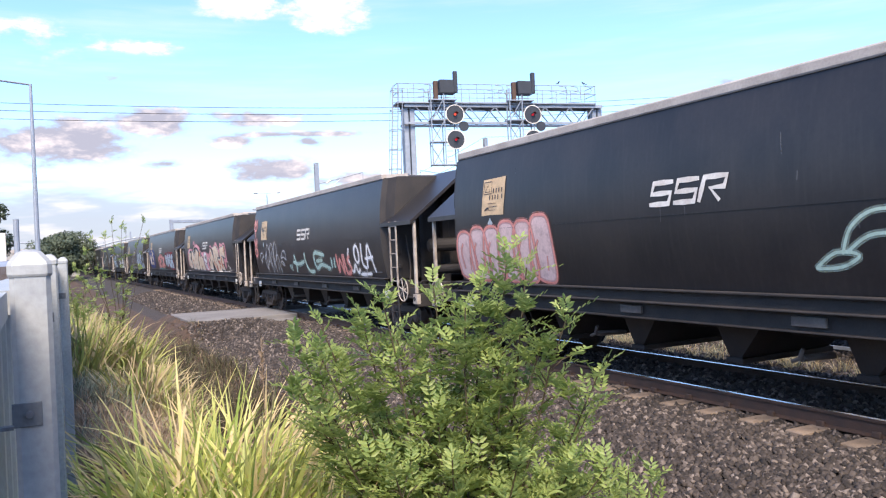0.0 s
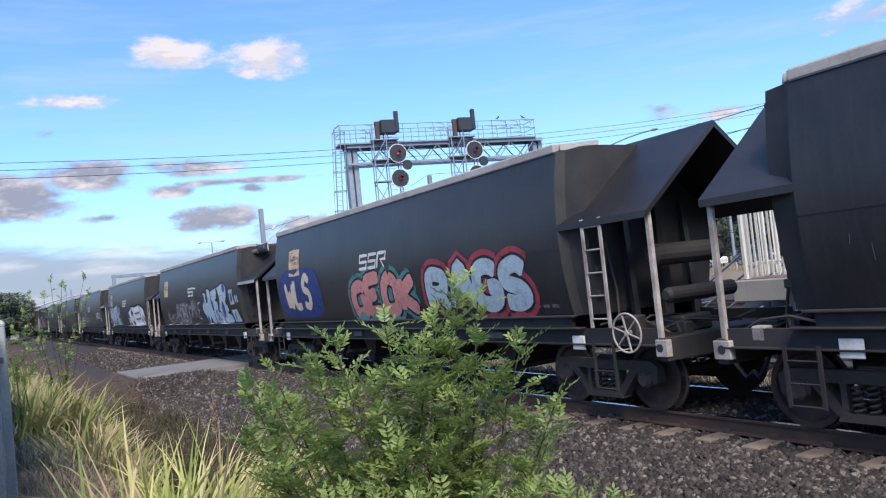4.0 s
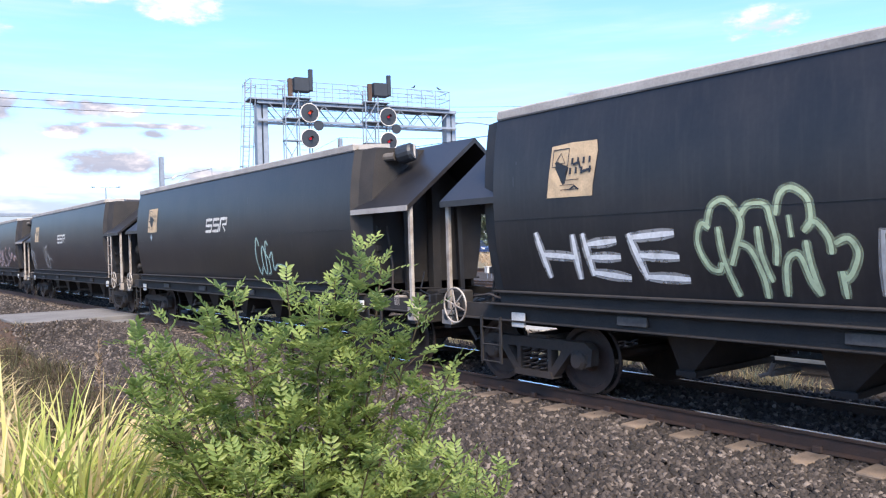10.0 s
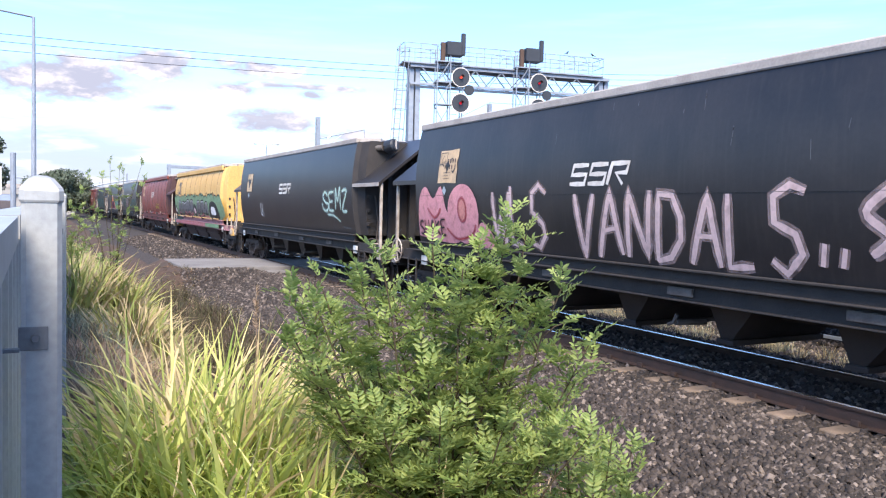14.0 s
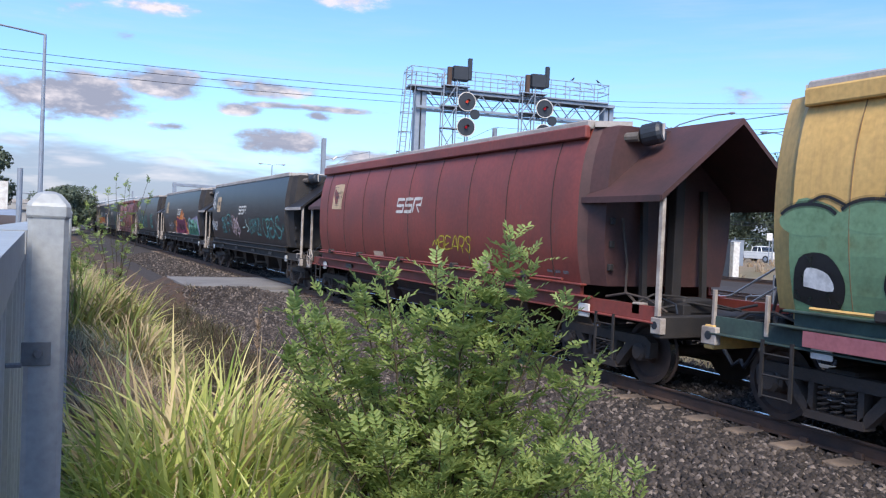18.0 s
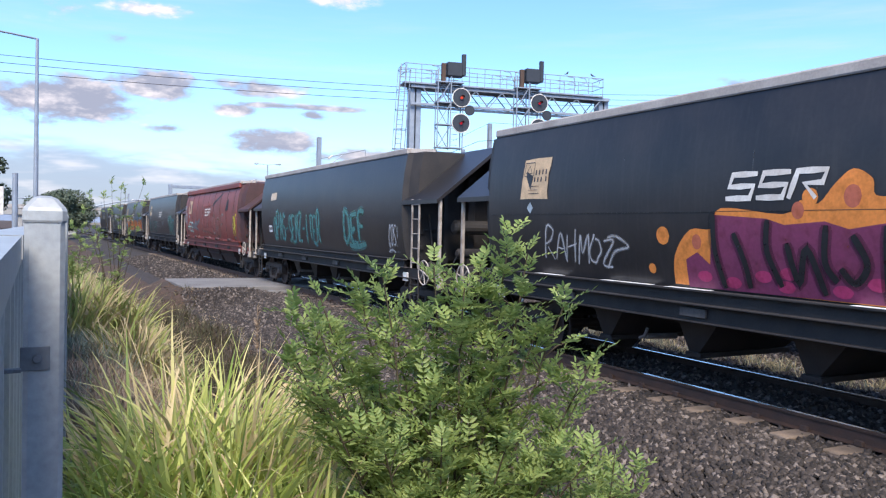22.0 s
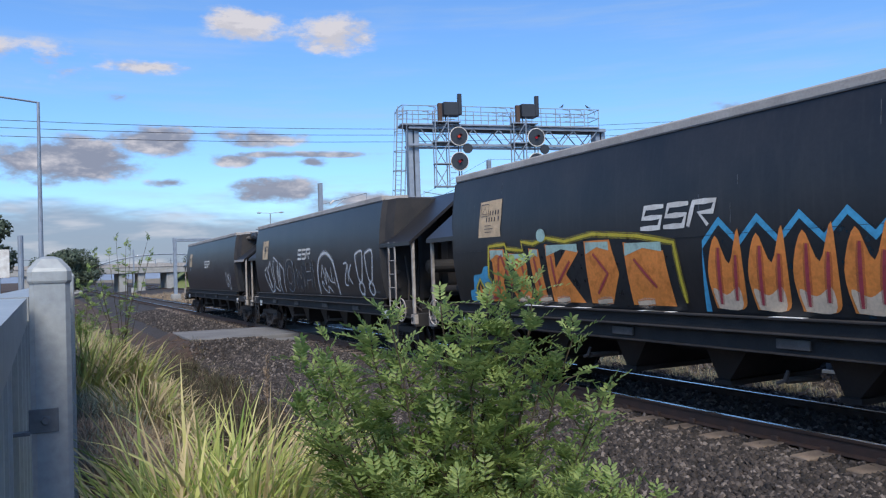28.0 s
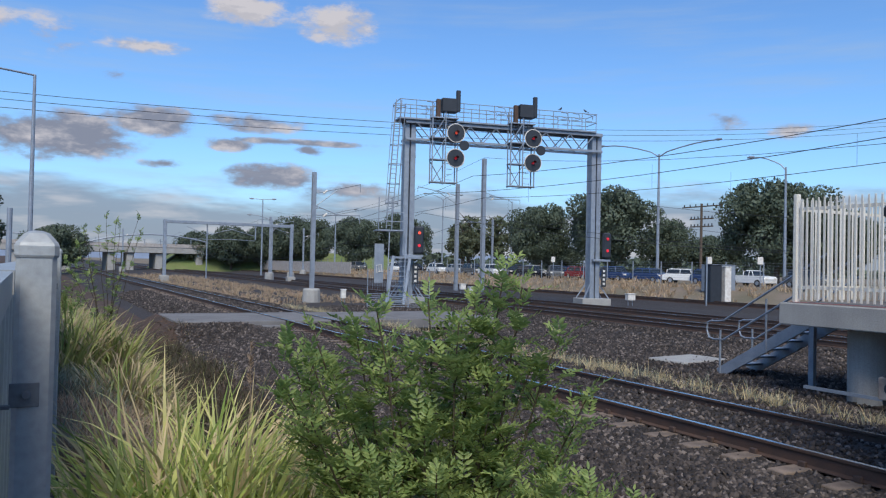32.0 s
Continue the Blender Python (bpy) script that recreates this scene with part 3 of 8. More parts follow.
        # gabled canopy over the end platform
        if not (kind == "yellow"):
            m = Mesh()
            prof = [(-1.46, 2.62), (-1.46, 2.70), (0, 3.88), (1.46, 2.70), (1.46, 2.62), (0, 3.88 - .09)]
            ring = [[(x, e * (edge[e] - .02), z) for x, z in prof], [(x, e * 7.78, z) for x, z in prof]]
            m.loft(ring)
            # red canopy and fascia take the red with shade in its colour
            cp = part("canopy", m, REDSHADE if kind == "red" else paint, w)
            for s in (-1, 1):
                f = Mesh().box(s * 1.465 - .006, min(e * edge[e], e * 7.76), 2.61, s * 1.465 + .006, max(e * edge[e], e * 7.76), 2.70)
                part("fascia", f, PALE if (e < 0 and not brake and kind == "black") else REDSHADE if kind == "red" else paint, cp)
        # braces and fittings against the hopper end under the canopy
        for x in (-.62, .62):
            part("end_brace", Mesh().bar((x, e * (edge[e] + .48), 2.9), (x, e * (edge[e] + .56), 1.03), .07, .10), UNDER if kind == "red" else paint, w)
        part("end_stiffener", Mesh().box(-.09, min(e * (edge[e] + .45), e * (edge[e] + .62)), 1.05, .09, max(e * (edge[e] + .45), e * (edge[e] + .62)), 3.3, .01), UNDER, w)
        q = Vector((-1.08, e * (edge[e] + .27), 1.72))
        part("small_box", Mesh().box(q.x - .05, q.y - .05, q.z, q.x + .05, q.y + .05, q.z + .16, .01), UNDER, w)
        cab = Mesh().tube([(-.3, e * (edge[e] + .6), 1.55), (-.75, e * 7.1, 1.25), (-.9, e * 7.55, 1.2), (-1.0, e * 7.7, 1.08)], .014, 5)
        part("brake_cable", cab, DARKBOX, w)
        for y in (6.48, 6.88):
            part("step_stile", Mesh().bar((-1.44, e * y, .34), (-1.44, e * y, 1.0), .045, .02), UNDER, w)
        for z in (.36, .60, .84):
            part("step_rung", Mesh().tube([(-1.44, e * 6.48, z), (-1.44, e * 6.88, z)], .012, 6), UNDER, w)
        part("card_holder", Mesh().box(-1.42, e * 6.14 - .13, .88, -1.39, e * 6.14 + .13, 1.08, .008), WHITE, w, "white card holder")
        if brake:
            wy = 7.2 if e < 0 else 7.45
            if e < 0 and kind == "black":
                for y in (6.52, 6.88):
                    part("ladder_stile", Mesh().bar((-1.45, e * y, 1.20), (-1.45, e * y, 2.72), .05, .025), POSTWHITE, w, "worn white ladder stile")
                for j in range(5):
                    part("ladder_rung", Mesh().tube([(-1.45, e * 6.52, 1.32 + j * .32), (-1.45, e * 6.88, 1.32 + j * .32)], .014, 6), POSTWHITE, w)
            if kind != "yellow":
                hw = part("handwheel", Mesh().torus((-1.47, e * wy, 1.13), .26, .014, 0, 28, 6), POSTWHITE, w, "worn white hand brake wheel")
                for j in range(6):
                    a = j * math.pi / 3 + .3
                    part("spoke", Mesh().bar((-1.47, e * wy, 1.13), (-1.47, e * wy + .26 * math.cos(a), 1.13 + .26 * math.sin(a)), .022, .014), POSTWHITE, hw)
                part("hub", Mesh().tube([(-1.49, e * wy, 1.13), (-1.33, e * wy, 1.13)], .035, 8), POSTWHITE, hw)
                part("wheel_bracket", Mesh().box(-1.40, e * wy - .12, 1.02, -1.2, e * wy + .12, 1.35, .02), UNDER, w)
            for (yy, zz, rr) in ((7.0, 2.12, .16), (7.2, 1.55, .11)):
                part("air_reservoir", Mesh().tube([(-.68, e * yy, zz), (-.63, e * yy, zz), (.68, e * yy, zz), (.73, e * yy, zz)], [rr * .6, rr, rr, rr * .6], 14), UNDER, w)
            if e < 0 and brake:
                part("brake_cylinder", Mesh().tube([(-1.24, e * (edge[e] + .28), 2.05), (-1.2, e * (edge[e] + .28), 2.05), (-.8, e * (edge[e] + .3), 2.05)], [.08, .12, .12], 14), UNDER, w)
        else:
            part("valve_box", Mesh().box(-1.36, e * 7.25 - .09, 1.03, -1.2, e * 7.25 + .09, 1.20, .015), POSTWHITE, w, "small dull white valve box")
            if e > 0 and kind == "black":
                v = Mesh().tube([(-1.12, 6.84, 2.9), (-1.12, 6.84, 3.62)], .035, 8)
                v.tube([(-1.12, 6.70, 3.63), (-1.12, 6.74, 3.66), (-1.12, 6.94, 3.66), (-1.12, 6.98, 3.63)], .03, 8)
                part("vent_pipe", v, UNDER, w)
            elif kind != "yellow":
                v = Mesh().tube([(-1.12, e * (edge[e] + .12), 3.62), (-.85, e * (edge[e] + .56), 3.64)], .075, 10)
                part("roof_pipe", v, DULLPLATE, w)
                dr = Mesh().tube([(-.74, e * (edge[e] + .50), 3.66), (-.72, e * (edge[e] + .54), 3.67), (-.62, e * (edge[e] + .76), 3.71), (-.60, e * (edge[e] + .80), 3.72)], [.12, .17, .17, .14], 16)
                d_ = part("roof_drum", dr, DARKBOX, w)
                part("drum_rim", Mesh().tube([(-.60, e * (edge[e] + .805), 3.60), (-.60, e * (edge[e] + .815), 3.84)], .025, 6), PALE, d_, "pale rim")
        for (bx, by, bs, bm_) in ((-1.22, 6.62, .07, UNDER), (-1.05, 6.95, .055, DULLPLATE), (-.85, 7.1, .09, UNDER), (-1.18, 7.05, .045, BOGIE), (-.7, 7.5, .08, UNDER)):
            part("brake_valve", Mesh().box(bx - bs, e * by - bs, 1.02, bx + bs, e * by + bs, 1.02 + bs * 2.2, .012), bm_, w)
        hp = Mesh().tube([(-1.28, e * 6.5, 1.22), (-1.25, e * 6.9, 1.3), (-1.2, e * 7.3, 1.26), (-1.15, e * 7.66, 1.1)], .018, 6)
        hp.tube([(-1.0, e * (edge[e] + .46), 2.4), (-.95, e * (edge[e] + .55), 1.7), (-1.0, e * (edge[e] + .6), 1.3), (-1.1, e * 7.0, 1.14)], .02, 6)
        part("air_pipe", hp, BOGIE, w)
        for z in (1.6, 1.95, 2.3):
            part("step_bracket", Mesh().box(-1.2, e * (edge[e] + .40) - .05, z, -1.12, e * (edge[e] + .40) + .05, z + .10, .01), UNDER, w)
        g = Mesh()
        g.tube([(-1.1, e * 7.4, 1.12), (-.4, e * 7.3, 1.2), (.3, e * 7.45, 1.1), (1.0, e * 7.3, 1.16)], .022, 6)
        g.tube([(-1.25, e * 6.9, 1.08), (-.9, e * 7.1, 1.3), (-.2, e * 7.0, 1.25), (.4, e * 7.55, 1.1)], .018, 6)
        g.box(-.5, min(e * 6.9, e * 7.3), 1.02, .1, max(e * 6.9, e * 7.3), 1.25, .03)
        part("brake_rigging", g, UNDER, w)
        c = Mesh().box(-.12, min(e * 7.7, e * 8.22), .72, .12, max(e * 7.7, e * 8.22), .98, .03)
        part("coupler", c, BOGIE, w)
        h = Mesh().tube([(-.35, e * 7.8, .92), (-.36, e * 7.95, .62), (-.34, e * 8.1, .42), (-.3, e * 8.2, .5)], .03, 8)
        part("air_hose", h, DARKBOX, w)
        # bogie
        bog = new("bogie")
        bog.parent = w
        bog.location = (0, e * 6.2, 0)
        for s in (-1, 1):
            f = Mesh()
            x0, x1 = (s * 1.0 - .07, s * 1.0 + .07)
            f.prism([(-1.05, .40), (-1.08, .62), (-.95, .70), (.95, .70), (1.08, .62), (1.05, .40), (.88, .36), (.88, .54), (.62, .56), (-.62, .56), (-.88, .54), (-.88, .36)], 0, x0, x1)
            f.prism([(-.72, .57), (-.55, .57), (-.28, .24), (-.36, .17)], 0, x0, x1)
            f.prism([(.55, .57), (.72, .57), (.36, .17), (.28, .24)], 0, x0, x1)
            f.prism([(-.38, .16), (.38, .16), (.34, .25), (-.34, .25)], 0, x0 - .03, x1 + .03)
            f.box(x0, -.34, .25, x1, -.27, .57)
            f.box(x0, .27, .25, x1, .34, .57)
            part("side_frame", f, BOGIE, bog)
            for yy in (-.85, .85):
                a = Mesh().tube([(s * .9, yy, .46), (s * 1.1, yy, .46), (s * 1.14, yy, .46)], [.13, .13, .09], 12)
                a.box(s * 1.0 - .09, yy - .16, .40, s * 1.0 + .09, yy + .16, .58, .03)
                part("axle_box", a, BOGIE, bog)
            sp = Mesh()
            for yy in (-.17, 0, .17):
                pts = [(s * 1.03 + .055 * math.cos(q * .9), yy + .055 * math.sin(q * .9), .25 + .3 * q / 34) for q in range(35)]
                sp.tube(pts, .015, 4)
            part("spring_nest", sp, BOGIE, bog)
        part("bolster", Mesh().box(-1.0, -.2, .5, 1.0, .2, .74, .03), BOGIE, bog)
        for yy in (-.85, .85):
            ws = Mesh()
            for s in (-1, 1):
                pr = [(.775, .1), (.775, .49), (.80, .492), (.81, .464), (.905, .456), (.905, .385), (.86, .36), (.85, .16), (.90, .13), (.90, 0.02)]
                n = 40
                ws.loft([[(s * px, pr_ * math.cos(2 * math.pi * q / n), pr_ * math.sin(2 * math.pi * q / n)) for q in range(n)] for px, pr_ in pr], 0)
                ws.loft([[(s * px, pr_ * math.cos(2 * math.pi * q / n), pr_ * math.sin(2 * math.pi * q / n)) for q in range(n)] for px, pr_ in ((.812, .467), (.9, .459))], 1, caps=False)
            ws.tube([(-.8, 0, 0), (.8, 0, 0)], .085, 12)
            o = part("wheelset", ws, [WHEEL, TREAD], bog)
            o.location = (0, yy, .457)
    return w


C_T = ((0, 14.4), (3, 15.1), (6, 15.8), (9.5, 16.5), (14, 17.0), (18, 17.0), (22, 16.7), (26, 16.5), (28.5, 16.2), (31.5, 15.5), (32, 15.4))


def rear_edge(k, t):
    """Place along the line of the trailing panel edge of wagon k at t seconds."""
    return PITCH * k - 10.6 * t + float(np.interp(t, [a for a, b in C_T], [b for a, b in C_T]))


KINDS = {11: "yellow", 12: "red", 16: "red"}
#        0  1  2  3  4  5  6  7  8  9 10 11 12 13 14 15 16 17 18 19 20
BRAKE = (0, 1, 1, 1, 0, 1, 0, 0, 1, 0, 0, 0, 0, 0, 0, 1, 1, 1, 0, 1, 0)   # 1: hand brake at the leading end
protos, wagons = {}, []
for k in range(-2, 21):
    key = (KINDS.get(k, "black"), BRAKE[k] if k >= 0 else k % 2)
    if key not in protos:
        w = protos[key] = wagon(key[0], not key[1])
    else:
        w = copy_thing(protos[key], Matrix())
    w.matrix_basis = pose(TRACK, rear_edge(k, 0) - CENTRE, 0)
    wagons.append((k, w))

# ---------------------------------------------------------------- signal gantry
def gantry():
    g = thing("signal_gantry", "grey galvanised steel signal bridge with caged ladder and four red signals", "signal gantry", pose(19.9, 43.25, 0, 0, 0, -11.36))
    for x, top in ((0, 10.45), (12.3, 10.45)):
        leg = Mesh()
        for dx in (-.30, .08):
            leg.box(x + dx, -.35, 0, x + dx + .30, -.25, top, .02)
            leg.box(x + dx, .25, 0, x + dx + .30, .35, top, .02)
            leg.box(x + dx + .02, -.25, 0, x + dx + .08, .25, top)
        for i in range(10):
            leg.bar((x + .38, -.3, i * 1.04 + .1), (x + .38, .3, i * 1.04 + 1.1), .05)
        part("leg", leg, STEEL, g)
        base = Mesh().box(x - .95, -.7, -.35, x + 1.05, .7, .10, .03)
        part("plinth", base, CONCRETE, g, "pale concrete plinth")
        br = Mesh()
        for s in (-1, 1):
            br.bar((x - .2, s * .32, 1.1), (x - .8, s * .55, .1), .07)
            br.bar((x + .3, s * .32, 1.1), (x + .95, s * .55, .1), .07)
        part("brace", br, STEEL, g)
    part("cap", Mesh().tube([(12.3, -.0, 10.4), (12.3, 0, 10.62), (12.3, 0, 10.68)], [.46, .42, .2], 14), STEEL, g)
    # lattice beam
    for y in (-.55, .55):
        for z, h in ((10.42, .2), (9.4, .14)):
            part("chord", Mesh().box(-.3, y - .07, z, 12.6, y + .07, z + h, .01), STEEL, g)
        n = 14
        for i in range(n):
            x0, x1 = .4 + 11.6 * i / n, .4 + 11.6 * (i + 1) / n
            a, b = (9.5, 10.45) if i % 2 else (10.45, 9.5)
            part("lattice_bar", Mesh().bar((x0, y, a), (x1, y, b), .07, .05), STEEL, g)
    part("walkway", Mesh().box(-.75, -.75, 10.62, 12.1, .75, 10.72, .01), STEEL, g)
    for y in (-.74, .74):
        for x in np.linspace(-.7, 12.05, 14):
            part("rail_post", Mesh().tube([(x, y, 10.7), (x, y, 11.8)], .022, 6), STEEL, g)
        for z in (11.25, 11.78):
            part("hand_rail", Mesh().tube([(-.72, y, z), (12.1, y, z)], .024, 6), STEEL, g)
        for x in (.9, 5.4, 6.1, 9.6, 10.4, 11.3):
            part("rail_loop", Mesh().tube([(x, y - .02, 11.3), (x + .42, y - .02, 11.32), (x + .5, y - .02, 11.5), (x + .42, y - .02, 11.7), (x, y - .02, 11.74)], .022, 6), STEEL, g)
    for x in (-.72, 12.1):
        for z in (11.25, 11.78):
            part("end_rail", Mesh().tube([(x, -.74, z), (x, .74, z)], .024, 6), STEEL, g)
    # signal cages with paired heads
    for x, y0 in ((2.0, -1.1), (6.95, -1.1)):
        cage = Mesh()
        for dx in (-.8, 0.0, .75):
            for dy in (0, .5):
                cage.box(x + dx - .03, y0 + dy - .03, 6.85, x + dx + .03, y0 + dy + .03, 11.5 if dx < .5 else 10.6)
        for z in (6.9, 8.25, 9.55, 10.75):
            cage.box(x - .85, y0 - .04, z, x + .8, y0 + .55, z + .06)
        for z in (6.9, 8.25, 9.55):
            cage.bar((x - .8, y0, z), (x, y0, z + 1.3), .045)
            cage.bar((x, y0 + .5, z), (x - .8, y0 + .5, z + 1.3), .045)
        for i in range(14):
            cage.bar((x + .1, y0 + .1, 7.1 + i * .32), (x + .45, y0 + .1, 7.1 + i * .32), .03)
        cg = part("signal_cage", cage, STEEL, g)
        for z in (9.88, 8.38):
            d = Mesh().tube([(x + .6, y0 - .18, z), (x + .6, y0 - .12, z)], .54, 32)
            d.tube([(x + .6, y0 - .12, z), (x + .6, y0 + .3, z)], [.3, .22], 16)
            head = part("signal_head", d, DARKBOX, g)
            part("white_rim", Mesh().torus((x + .6, y0 - .17, z), .545, .03, 1, 36, 6), WHITE, head, "white rim")
            part("signal_lens", Mesh().tube([(x + .6, y0 - .19, z), (x + .6, y0 - .21, z)], .085, 16), SIGORANGE if (z > 9 and x < 3) else SIGRED, head, "glowing red lens")
            hood = Mesh()
            n = 14
            ring = lambda yy, r: [(x + .6 + r * math.cos(math.pi * q / n), yy, z + r * math.sin(math.pi * q / n)) for q in range(n + 1)]
            hood.loft([ring(y0 - .19, .12), ring(y0 - .5, .12)], caps=False, closed=False)
            part("lens_hood", hood, DARKBOX, head)
        s = Mesh().tube([(x + 1.15, y0 - .12, 9.18), (x + 1.15, y0 - .06, 9.18)], .30, 24)
        part("marker_disc", s, DARKBOX, g, "small dark disc")
        bx = Mesh().box(x - .25, y0 - .1, 11.15, x + .75, y0 + .6, 11.95, .03)
        bx.box(x + .62, y0 - .14, 11.2, x + .86, y0 + .1, 12.45, .03)
        part("relay_case", bx, DARKBOX, g, "dark relay case")
        part("brown_post", Mesh().box(x - .55, y0 + .1, 10.7, x - .3, y0 + .35, 11.9, .02), RAIL, g)
    # caged ladder and stair at the left leg
    lad = Mesh()
    for dx in (-.95, -.62):
        lad.bar((dx - .35, -.3, 4.1), (dx + .1, -.3, 11.8), .05)
    for i in range(26):
        z = 4.3 + i * .28
        o = -.35 + .45 * (z - 4.1) / 7.7
        lad.bar((o - .95, -.3, z), (o - .62, -.3, z), .03)
    part("ladder", lad, STEEL, g)
    for i in range(6):
        z = 5.6 + i * 1.15
        o = -.78 - .35 + .45 * (z - 4.1) / 7.7
        part("cage_hoop", Mesh().torus((o, -.55, z), .38, .022, 2, 18, 5), STEEL, g)
    for a in range(5):
        q = math.pi * (.9 + .3 * a)
        part("cage_strip", Mesh().bar((-.78 - .26 + .38 * math.cos(q), -.55 + .38 * math.sin(q), 5.5), (-.78 + .08 + .38 * math.cos(q), -.55 + .38 * math.sin(q), 11.5), .03), STEEL, g)
    part("landing", Mesh().box(-1.9, -.9, 3.95, -.35, .5, 4.03), STEEL, g)
    for x in (-1.88, -1.1, -.4):
        part("landing_post", Mesh().tube([(x, -.88, 4.0), (x, -.88, 5.9 if x < -1 else 5.1)], .03, 6), STEEL, g)
    for z in (4.5, 5.05):
        part("landing_rail", Mesh().tube([(-1.9, -.88, z), (-.4, -.88, z)], .025, 6), STEEL, g)
    part("lower_platform", Mesh().box(-1.0, -.9, 2.35, .75, -.2, 2.47), STEEL, g)
    part("platform_brace", Mesh().bar((.1, -.5, 1.2), (-.8, -.5, 2.35), .07), STEEL, g)
    for i in range(9):
        part("stair_tread", Mesh().box(-1.35 + .05 * i, -1.35 + .05 * i, -.15 + i * .29, -.45 + .05 * i, -1.08 + .05 * i, -.11 + i * .29), STEEL, g)
    for x in (-1.4, -.4):
        part("stringer", Mesh().bar((x, -1.3, -.3), (x + .45, -.85, 2.5), .05, .18), STEEL, g)
        part("stair_rail", Mesh().bar((x, -1.35, .5), (x + .2, -.8, 4.0), .045), STEEL, g)
    part("stair_door", Mesh().box(-2.0, -.5, .9, -1.45, -.45, 3.2), STEEL, g)
    tag = Mesh().box(-1.75, -.54, 1.55, -1.5, -.51, 1.6)
    for a, b in (((-1.9, 1.9), (-1.6, 2.0)), ((-1.6, 2.0), (-1.55, 1.6)), ((-1.9, 1.9), (-1.85, 1.5)), ((-1.85, 1.5), (-1.55, 1.6)), ((-1.75, 1.95), (-1.7, 1.55))):
        tag.bar((a[0], -.53, a[1]), (b[0], -.53, b[1]), .05, .02)
    part("sprayed_tag", tag, WHITE, g, "white sprayed tag")
    for x in (.62, 13.0):
        b = Mesh().box(x - .3, -.75, 2.65, x + .3, -.5, 4.3, .1)
        sg = part("low_signal", b, DARKBOX, g, "dark two-lamp signal")
        for z, mm in ((3.9, SIGORANGE if x < 1 else SIGRED), (3.15, SIGRED)):
            part("signal_lens", Mesh().tube([(x, -.76, z), (x, -.78, z)], .09, 16), mm, sg, "glowing red lens")
        pl = part("number_plate", Mesh().box(x - .32, -.6, .85, x + .02, -.55, 2.1, .02), DARKBOX, g)
        for i in range(4):
            part("plate_mark", Mesh().box(x - .22, -.62, .98 + i * .27, x - .08, -.605, 1.12 + i * .27), WHITE, pl)
        part("signal_bracket", Mesh().box(x - .9, -.62, 2.45, x + .3, -.3, 2.6, .02), STEEL, g)
    return g


gantry()
for lx, tw in ((9.56, 20), (11.3, 160)):
    bird = thing("small_bird", "small dark bird perched on the gantry hand rail", "bird", pose(19.9, 43.25, 0, 0, 0, -11.36) @ pose(lx, -.74, 11.83, 0, 0, tw), "birds on the gantry")
    part("body", Mesh().tube([(-.10, 0, .07), (-.05, 0, .085), (.02, 0, .12), (.07, 0, .16), (.09, 0, .18)], [.012, .04, .055, .045, .02], 8), DARKBOX, bird)
    part("head", Mesh().tube([(.06, 0, .17), (.08, 0, .20), (.11, 0, .215), (.15, 0, .20)], [.02, .035, .03, .004], 8), DARKBOX, bird)
    part("tail", Mesh().box(-.2, -.015, .03, -.08, .015, .06), DARKBOX, bird)
    part("leg", Mesh().tube([(.01, -.02, 0), (.01, -.02, .09)], .005, 5), DARKBOX, bird)
    part("leg", Mesh().tube([(.01, .02, 0), (.01, .02, .09)], .005, 5), DARKBOX, bird)

# mesh screens around the stair foot
scr = thing("mesh_screen", "low grey mesh screen fence round a stair foot", "fence", pose(16.4, 40.6, -.4, 0, 0, -38))
for i in range(4):
    part("post", Mesh().tube([(i * 1.15, 0, 0), (i * 1.15, 0, 2.1)], .03, 6), STEEL, scr)
for i in range(3):
    pm = Mesh()
    for k in range(7):
        pm.bar((i * 1.15, 0, .12 + k * .11), (i * 1.15 + 1.15, 0, .12 + k * .11), .03)
    part("lower_panel", pm, STEEL, scr)
    pm = Mesh()
    for k in range(8):
        pm.bar((i * 1.15 + k * .14, 0, 1.0), (i * 1.15 + k * .14, 0, 2.0), .008)
    part("mesh_panel", pm, STEEL, scr)


# ---------------------------------------------------------------- overhead line
def mast(x, y, h, arms, block=True, w=.24):
    m = thing("overhead_mast", "grey steel overhead line mast with insulated bracket arms", "mast", pose(x, y, float(ground_z(x, y))), group="overhead line masts")
    a, t = w / 2, .03
    c = Mesh().prism([(-a, -a), (a, -a), (a, -a + t), (.02, -a + t), (.02, a - t), (a, a - t), (a, a), (-a, a), (-a, a - t), (-.02, a - t), (-.02, -a + t), (-a, -a + t)], 2, 0, h)
    part("column", c, STEEL, m)
    if block:
        part("footing", Mesh().tube([(0, 0, -.1), (0, 0, .75), (0, 0, .85)], [.55, .52, .45], 14), CONCRETE, m, "round concrete footing")
    for z, r, tilt in arms:
        a = part("bracket_arm", Mesh().tube([(0, 0, z), (r, 0, z + tilt)], .035, 6), STEEL, m)
        part("stay", Mesh().tube([(0, 0, z + (-.85 if tilt > .2 else .6)), (r * .55, 0, z + tilt * .55)], .025, 6), STEEL, a)
        part("insulator", Mesh().tube([(r * .2, 0, z + tilt * .2 - .1), (r * .2 + math.copysign(.25, r), 0, z + tilt * .2 + .1)], .06, 8), WHITE, a, "pale insulator")
        part("dropper", Mesh().tube([(r, 0, z + tilt), (r, 0, z + tilt - .5)], .02, 5), STEEL, a)
    return m


